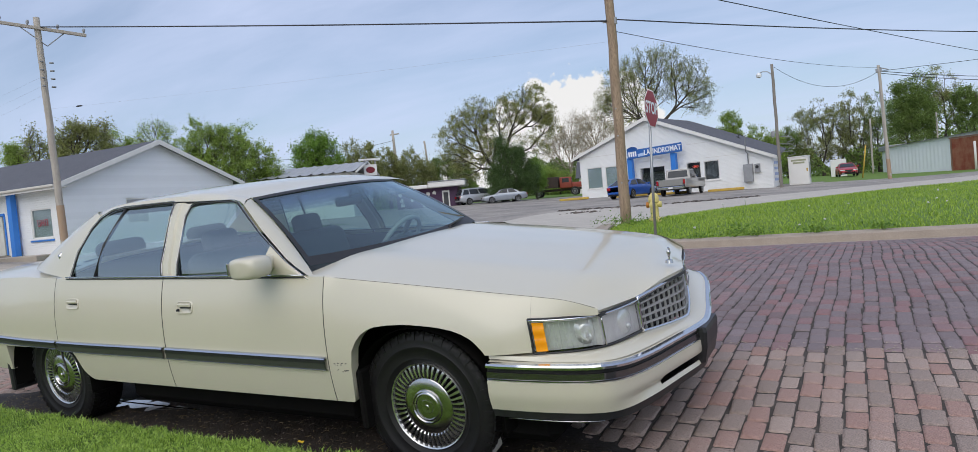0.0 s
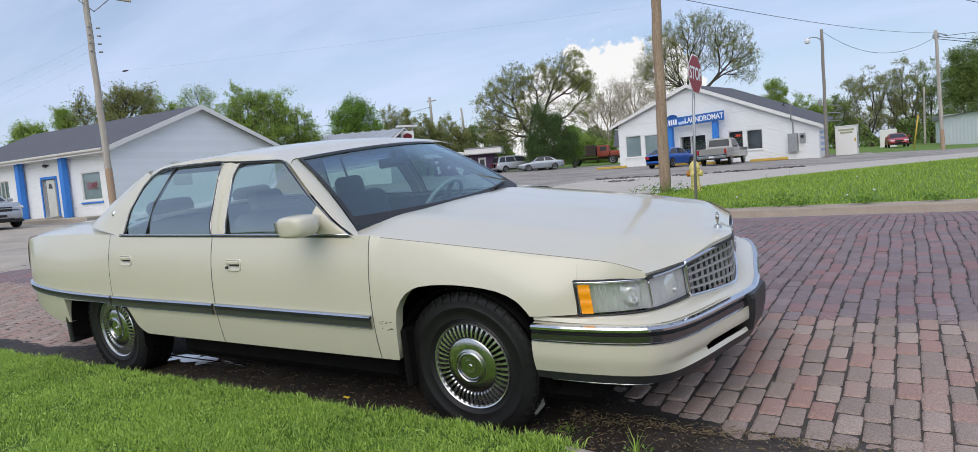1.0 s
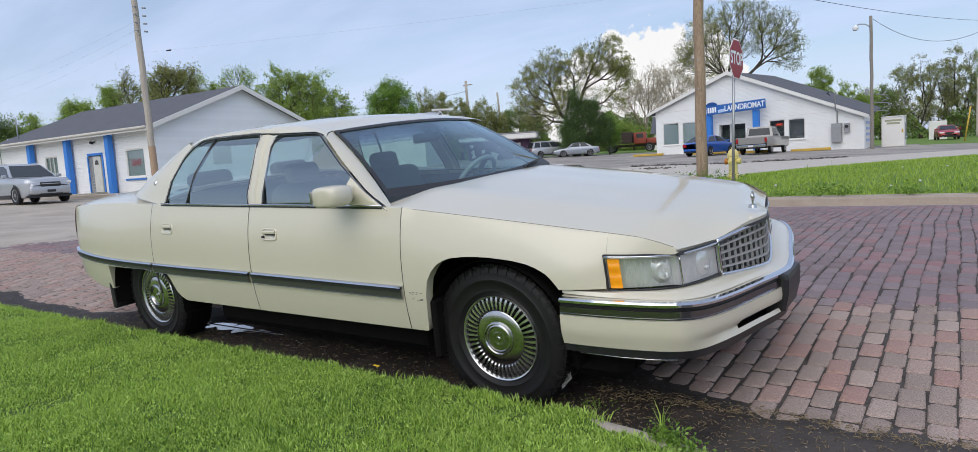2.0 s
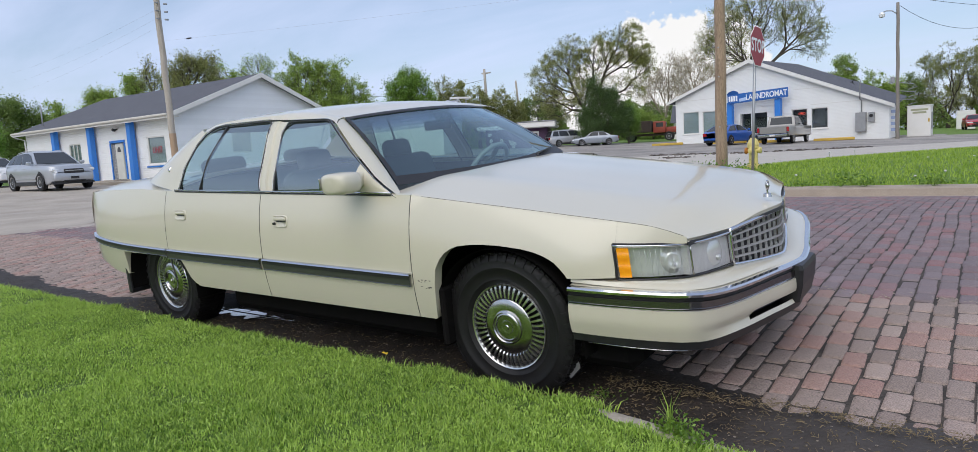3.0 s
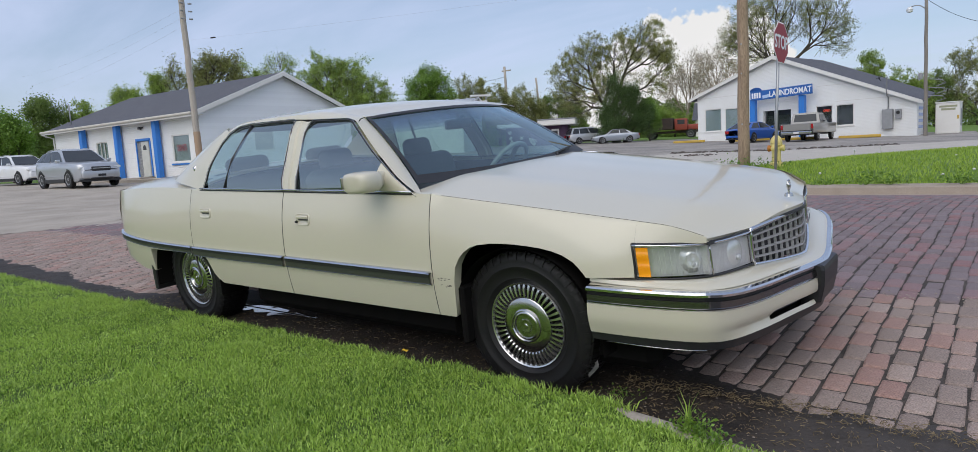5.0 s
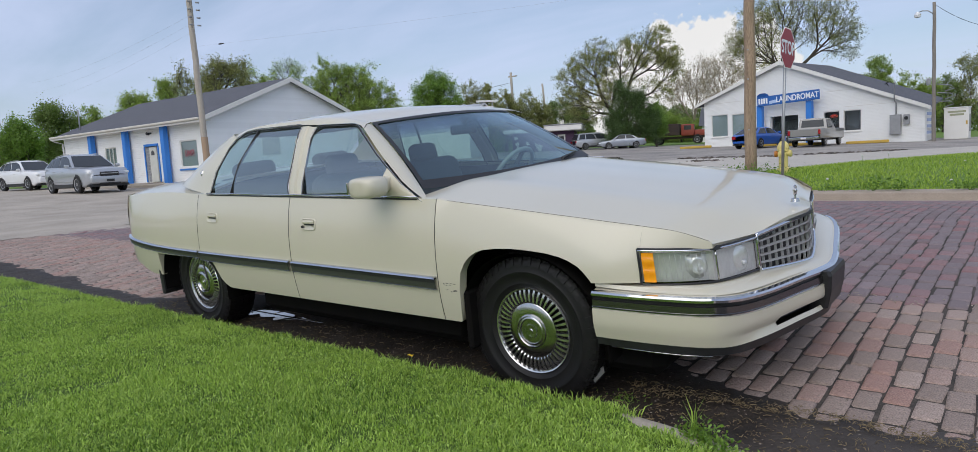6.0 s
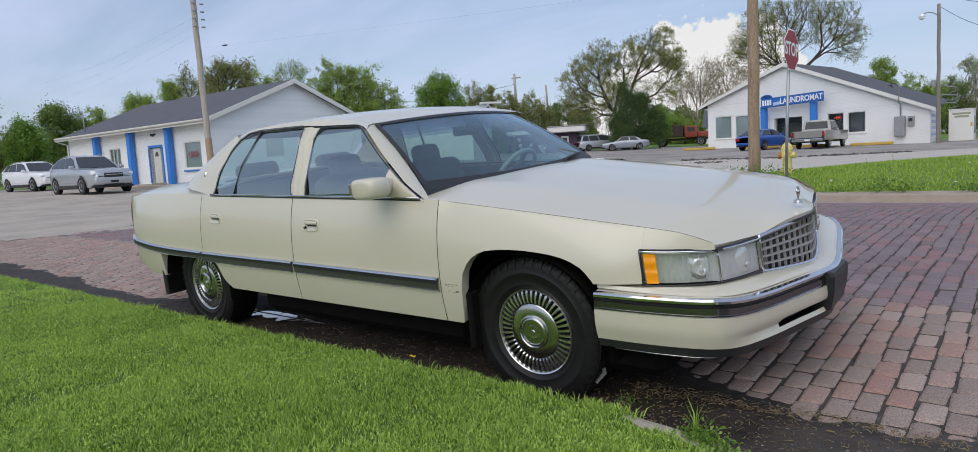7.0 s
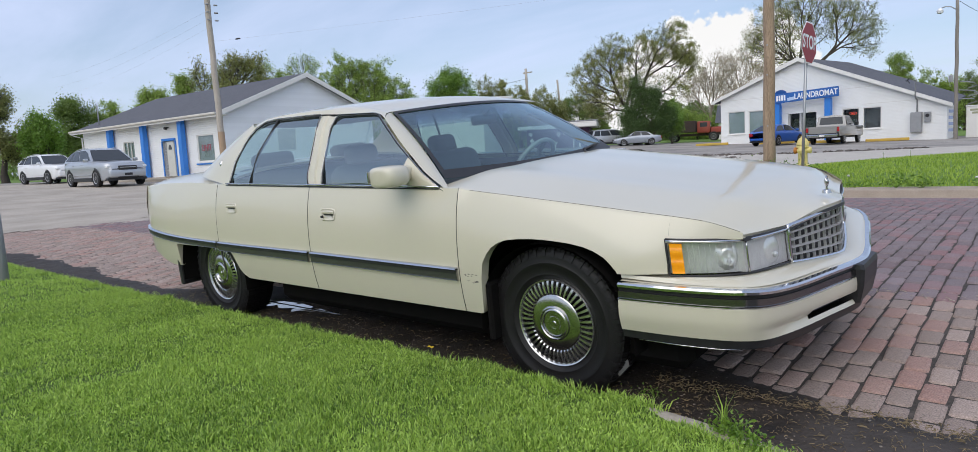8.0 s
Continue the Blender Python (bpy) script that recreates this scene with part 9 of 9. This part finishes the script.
# blades gather in tufts: some tall, some trodden flat
tuft = np.array([noise.noise((a * 4.5, b * 4.5, 1)) + 0.7 * noise.noise((a * 14, b * 14, 4)) for a, b in zip(px, py)])
stay = rng.uniform(-1.0, 0.15, len(px)) < np.maximum(tuft, -0.55)
px, py, pz, tuft = px[stay], py[stay], pz[stay], tuft[stay]
blades("lawn_grass", "freshly mown bright green grass blades", px, py, pz, 0.0215 * np.clip(1.0 + 0.6 * tuft, 0.5, 1.6), 0.0021, rng, BLADES, 0.95)
n = 9000
x = rng.uniform(-14, 0.62, n)
y = np.array([kerb_near_y(v) for v in x]) + rng.normal(-0.015, 0.03, n)
blades("kerb_grass", "longer grass hanging over the kerb", x, y, np.full(n, 0.060), 0.034, 0.0022, rng, BLADES, 1.0)
# clover among the blades
n = 110000
x = rng.uniform(-4.0, 2.3, n)
y = np.array([kerb_near_y(v) for v in x]) - 0.02 - 0.10 * np.clip((x - 0.52) * 5, 0, 1) - rng.uniform(0, 2.3, n)
keep = np.array([noise.noise((a * 1.6, b * 1.6, 9)) for a, b in zip(x, y)]) + rng.normal(0, 0.25, n) > -0.05
x, y = x[keep], y[keep]
v, f = leaf_cards(np.stack([x, y, np.array([near_turf(a, b) for a, b in zip(x, y)]) + rng.uniform(0.004, 0.022, len(x))], 1), 0.0105, rng)
tagged(mesh_np("clover", v, f, BLADES), "tiny clover leaves between the mown blades", "clover", kind="stuff")
n = 80000
u, v = rng.uniform(0, 1, n) ** 1.5, rng.uniform(0, 1, n) ** 1.9
y = 10.25 + 34 * v
x = np.array([lawn_left(b) for b in y]) + 0.1 + 26 * u
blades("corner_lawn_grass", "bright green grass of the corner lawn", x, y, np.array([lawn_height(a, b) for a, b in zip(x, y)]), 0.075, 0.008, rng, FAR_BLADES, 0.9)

# weeds along the far kerb, by the pole and in the gutter
def weed_clump(name, label, x, y, z, spread, height, n, seed, leafsize):
    r = np.random.default_rng(seed)
    t = thing(name, label, "weed", Matrix.Translation((x, y, z)), "weeds")
    p = np.stack([r.normal(0, spread, n), r.normal(0, spread * 0.6, n), np.abs(r.normal(0, height * 0.5, n)) + 0.02], 1)
    v, f = leaf_cards(p, leafsize, r)
    mesh_np("leaves", v, f, WEED, t)
    for k in range(5):
        q = p[k]
        bm = bmesh.new()
        tube(bm, [(0, 0, -0.03), (q[0] * 0.5, q[1] * 0.5, q[2] * 0.7), tuple(q)], [0.006, 0.004, 0.002], 4)
        part("stem", bm, WEED, t)
    return t


for k, (x, y, sp, h) in enumerate(((-0.45, 10.22, 0.22, 0.20), (-0.05, 10.18, 0.15, 0.16), (0.95, 10.16, 0.13, 0.14), (-2.6, 10.8, 0.3, 0.2), (-1.2, 10.4, 0.2, 0.15), (2.0, 10.2, 0.12, 0.1), (-4.2, 15.8, 0.35, 0.25), (-3.9, 14.6, 0.4, 0.2), (-3.3, 14.8, 0.3, 0.2), (-5.0, 16.6, 0.35, 0.2))):
    weed_clump("weed_clump", "leafy green weeds by the lawn edge", x, y, land(x, y) + 0.10 if y > 10.3 else 0.10, sp, h, 130, 100 + k, 0.06)
# upright sprout and leafy tuft where the near kerb bends
sprout = thing("grass_sprout", "tall yellow-green grass sprout at the kerb", "weed", Matrix.Translation((0.84, -1.12, 0.02)))
rr = random.Random(2)
for k in range(9):
    a, h = rr.uniform(0, math.tau), rr.uniform(0.10, 0.20)
    bm = loft([[(0.0035 * math.cos(a + s_), 0.0035 * math.sin(a + s_), -0.02), (0.03 * math.cos(a) * 0.4 + 0.003 * math.cos(a + s_), 0.03 * math.sin(a) * 0.4 + 0.003 * math.sin(a + s_), h * 0.6), (0.055 * math.cos(a), 0.055 * math.sin(a), h)] for s_ in (1.57, -1.57)])
    part("blade", bm, BLADES, sprout)
for k, (x, d, n_) in enumerate(((0.87, 0.03, 190), (0.93, 0.05, 170), (0.99, 0.08, 130))):
    weed_clump("weed_clump", "fine-leaved green weeds growing over the kerb end", x, kerb_near_y(x) - d, 0.05, 0.030, 0.055, n_, 140 + k, 0.016)
weed_clump("weed_clump", "small gutter weeds in the mud", 0.42, -0.78, -0.03, 0.06, 0.03, 60, 152, 0.012)
dand = thing("dandelion_leaf", "small yellow leaf in the grass", "leaf", Matrix.Translation((-0.62, -1.06, 0.11)))
bm = bmesh.new(); bm.faces.new([bm.verts.new((0.02 * math.cos(a), 0.012 * math.sin(a), 0.004 * math.sin(3 * a))) for a in seq(0, math.tau * 9 / 10, 9)]); part("blade", bm, paint("yellow petal", (0.75, 0.5, 0.03), rough=0.6), dand)

# dandelion clocks standing in the corner lawn
rd = random.Random(31)
first = None
for k in range(16):
    y = 10.6 + rd.uniform(0, 1) ** 1.5 * 9
    x = lawn_left(y) + 0.4 + rd.uniform(0, 9)
    m = Matrix.Translation((x, y, lawn_height(x, y)))
    if first is None:
        first = thing("dandelion_clock", "white dandelion seed head on a thin stalk", "dandelion", m, "dandelions in the lawn")
        bm = bmesh.new(); tube(bm, [(0, 0, -0.02), (0.01, 0.01, 0.14), (0.02, 0.0, 0.26)], [0.005, 0.004, 0.004], 5); part("stalk", bm, WEED, first)
        bm = bmesh.new(); bmesh.ops.create_icosphere(bm, subdivisions=2, radius=0.022, matrix=Matrix.Translation((0.02, 0, 0.275)))
        for v in bm.verts:
            v.co += (v.co - Vector((0.02, 0, 0.275))) * rd.uniform(-0.25, 0.25)
        part("seed_head", bm, paint("pale seed fluff", (0.72, 0.72, 0.68), rough=0.9, spots=0.4, scale=90), first)
    else:
        copy_thing(first, m @ Matrix.Rotation(rd.uniform(0, 6.28), 4, "Z") @ Matrix.Diagonal((1, 1, rd.uniform(0.5, 1.15), 1)))

# straw, twigs and pebbles strewn in the gutter
r = random.Random(8)
bm = bmesh.new()
for k in range(3600):
    x = r.uniform(-4, 3.0) if k < 1700 else r.uniform(0.35, 2.4)
    y = r.uniform(kerb_near_y(x) + 0.05, -0.56) if k < 2900 else -0.63 + 0.05 * noise.noise((x * 3, 0, 0)) + r.gauss(0, 0.02)
    a, l = r.uniform(0, math.tau), r.uniform(0.006, 0.034)
    z = street(y) + 0.026
    tube(bm, [(x, y, z), (x + l * math.cos(a) * 0.5, y + l * math.sin(a) * 0.5, z + r.uniform(0, 0.008)), (x + l * math.cos(a), y + l * math.sin(a), z)], r.uniform(0.0008, 0.0017), 3)
tagged(part("gutter_straw", bm, paint("dry straw", (0.23, 0.175, 0.095), rough=0.9, by_island=0.5)), "dry straw and twigs strewn over the gutter mud", "litter", kind="stuff")
bm = bmesh.new()
for k in range(1100):
    x = r.uniform(-3, 3.0)
    y = r.uniform(kerb_near_y(x) + 0.05, -0.42)
    bmesh.ops.create_icosphere(bm, subdivisions=1, radius=r.uniform(0.0015, 0.0050), matrix=Matrix.Translation((x, y, street(y) + 0.02)) @ Matrix.Diagonal((1.2, 1, 0.6, 1)))
tagged(part("gutter_grit", bm, paint("pale grit", (0.26, 0.22, 0.18), rough=0.9, by_island=0.6)), "pale grit scattered over the gutter", "gravel", kind="stuff")
# puddle behind the rear wheel
PUDDLE = paint("shallow muddy water", (0.05, 0.045, 0.04), rough=0.10, spots=0.3, scale=5, spec=1.0, coat=1.0)
pud = bmesh.new()
pud.faces.new([pud.verts.new((-2.52 + (0.40 + 0.14 * math.sin(3 * a) + 0.12 * math.sin(7 * a) + 0.05 * math.sin(17 * a)) * math.cos(a), -0.60 + (0.062 + 0.022 * math.sin(5 * a) + 0.03 * math.sin(11 * a) + 0.012 * math.sin(23 * a)) * math.sin(a), street(-0.58) + 0.031)) for a in seq(0, math.tau * 89 / 90, 89)])
tagged(part("puddle", pud, PUDDLE, shade=False), "shallow puddle mirroring the sky under the car", "puddle", kind="structure")

# ---- bricks of the street, in courses across it ----
COURSE, BL = 0.1022, 0.188
rs = random.Random(21)


def brick_mesh(seed, material):
    """A worn paving brick, 12 to 20 faces, its top rounded off."""
    q = random.Random(seed)
    bm = bmesh.new()
    hx, hy = COURSE / 2 - 0.0036, BL / 2 - 0.0056
    rings = []
    worn = [q.uniform(0.004, 0.014) for _ in range(4)]
    for inset, z in ((0.0, -0.012), (0.004, -0.0035), (0.012, 0.0)):
        ring = []
        for (sx, sy), c in zip(((-1, -1), (1, -1), (1, 1), (-1, 1)), worn):
            ends = [(sx * (hx - inset), sy * (hy - inset - c)), (sx * (hx - inset - c), sy * (hy - inset))]
            for x, y in ends if sx * sy > 0 else ends[::-1]:
                ring.append(bm.verts.new((x + q.uniform(-0.0022, 0.0022), y + q.uniform(-0.0022, 0.0022), z + q.uniform(-0.0012, 0.0012))))
        rings.append(ring)
    for a, b in zip(rings, rings[1:]):
        for k in range(8):
            bm.faces.new((a[k], a[(k + 1) % 8], b[(k + 1) % 8], b[k]))
    bm.faces.new(rings[-1])
    bmesh.ops.triangulate(bm, faces=[f for f in bm.faces if len(f.verts) > 4])
    bmesh.ops.triangulate(bm, faces=bm.faces[:])
    bmesh.ops.recalc_face_normals(bm, faces=bm.faces)
    if max(bm.faces, key=lambda f: f.calc_center_median().z).normal.z < 0:
        bmesh.ops.reverse_faces(bm, faces=bm.faces[:])
    me = bpy.data.meshes.new("brick")
    for f in bm.faces:
        f.smooth = True
    bm.to_mesh(me); bm.free()
    me.materials.append(material)
    return me


protos = [brick_mesh(k, DUSTY_BRICK) for k in range(8)]
clean_protos = [brick_mesh(k, BRICK) for k in range(8)]
proto_v = [np.array([tuple(v.co) for v in me.vertices]) for me in protos]
proto_f = [[list(p.vertices) for p in me.polygons] for me in protos]


def dust_edge(x):
    return 1.14 + 0.06 * noise.noise((x * 1.1, 0, 3))


def wave(x, y):
    """The courses wander a little from true."""
    return 0.030 * noise.noise((x * 0.5, y * 0.35, 0)) + 0.012 * noise.noise((x * 1.5, y * 1.2, 8)) + 0.020 * noise.noise((3.1, y * 0.9, 2))


lots = {"clean": ([], []), "dusty": ([], [])}
counts, singles = {"clean": 0, "dusty": 0}, 0
cx = -14.0
row = 0
while cx < 7.5:
    cx += COURSE
    row += 1
    y = -0.98 + (row % 2) * BL * 0.5 + rs.uniform(-0.03, 0.03)
    while y < 9.72:
        y += BL + rs.uniform(-0.004, 0.004)
        x = cx + wave(cx, y) + rs.gauss(0, 0.0032)
        if x < brick_end(y) + 0.05 or y > 9.68:
            continue
        z = street(y) + rs.gauss(0, 0.0022)
        slope_ = -2 * 0.00822 * (y - 4.3)
        k = rs.randrange(8)
        yaw = rs.gauss(0, 0.020) + (noise.noise((cx, y, 5)) * 0.02)
        m = Matrix.Translation((x, y, z)) @ Matrix.Rotation(math.atan(slope_) + rs.gauss(0, 0.010), 4, "X") @ Matrix.Rotation(rs.gauss(0, 0.014), 4, "Y") @ Matrix.Rotation(yaw, 4, "Z")
        if 0.45 < x < 3.2 and -0.62 < y < 1.75 and singles < 300:
            o = new("brick", (protos if y < dust_edge(x) else clean_protos)[k])
            o.parent, o.matrix_local = brick_road, m
            singles += 1
        else:
            mm = np.array(m)
            lot = "dusty" if y < dust_edge(x) + rs.gauss(0, 0.06) else "clean"
            lots[lot][0].append(proto_v[k] @ mm[:3, :3].T + mm[:3, 3])
            lots[lot][1].append(np.array(proto_f[k]) + counts[lot])
            counts[lot] += len(proto_v[k])
for lot, material in (("clean", BRICK), ("dusty", DUSTY_BRICK)):
    tagged(mesh_np("joined_bricks", np.concatenate(lots[lot][0]), np.concatenate(lots[lot][1]), material, brick_road), kind="stuff")
# sand swept into a line where the dust ends
bm = bmesh.new()
for k in range(900):
    x = rs.uniform(-1.0, 6.0)
    y = dust_edge(x) + rs.gauss(0.02, 0.05)
    bmesh.ops.create_icosphere(bm, subdivisions=1, radius=rs.uniform(0.002, 0.006), matrix=Matrix.Translation((x, y, street(y) + 0.002)) @ Matrix.Diagonal((1.2, 1, 0.6, 1)))
tagged(part("street_grit", bm, paint("buff sand grit", (0.36, 0.31, 0.25), rough=0.9, by_island=0.4)), "buff sand grit swept into a line over the bricks", "gravel", kind="stuff")
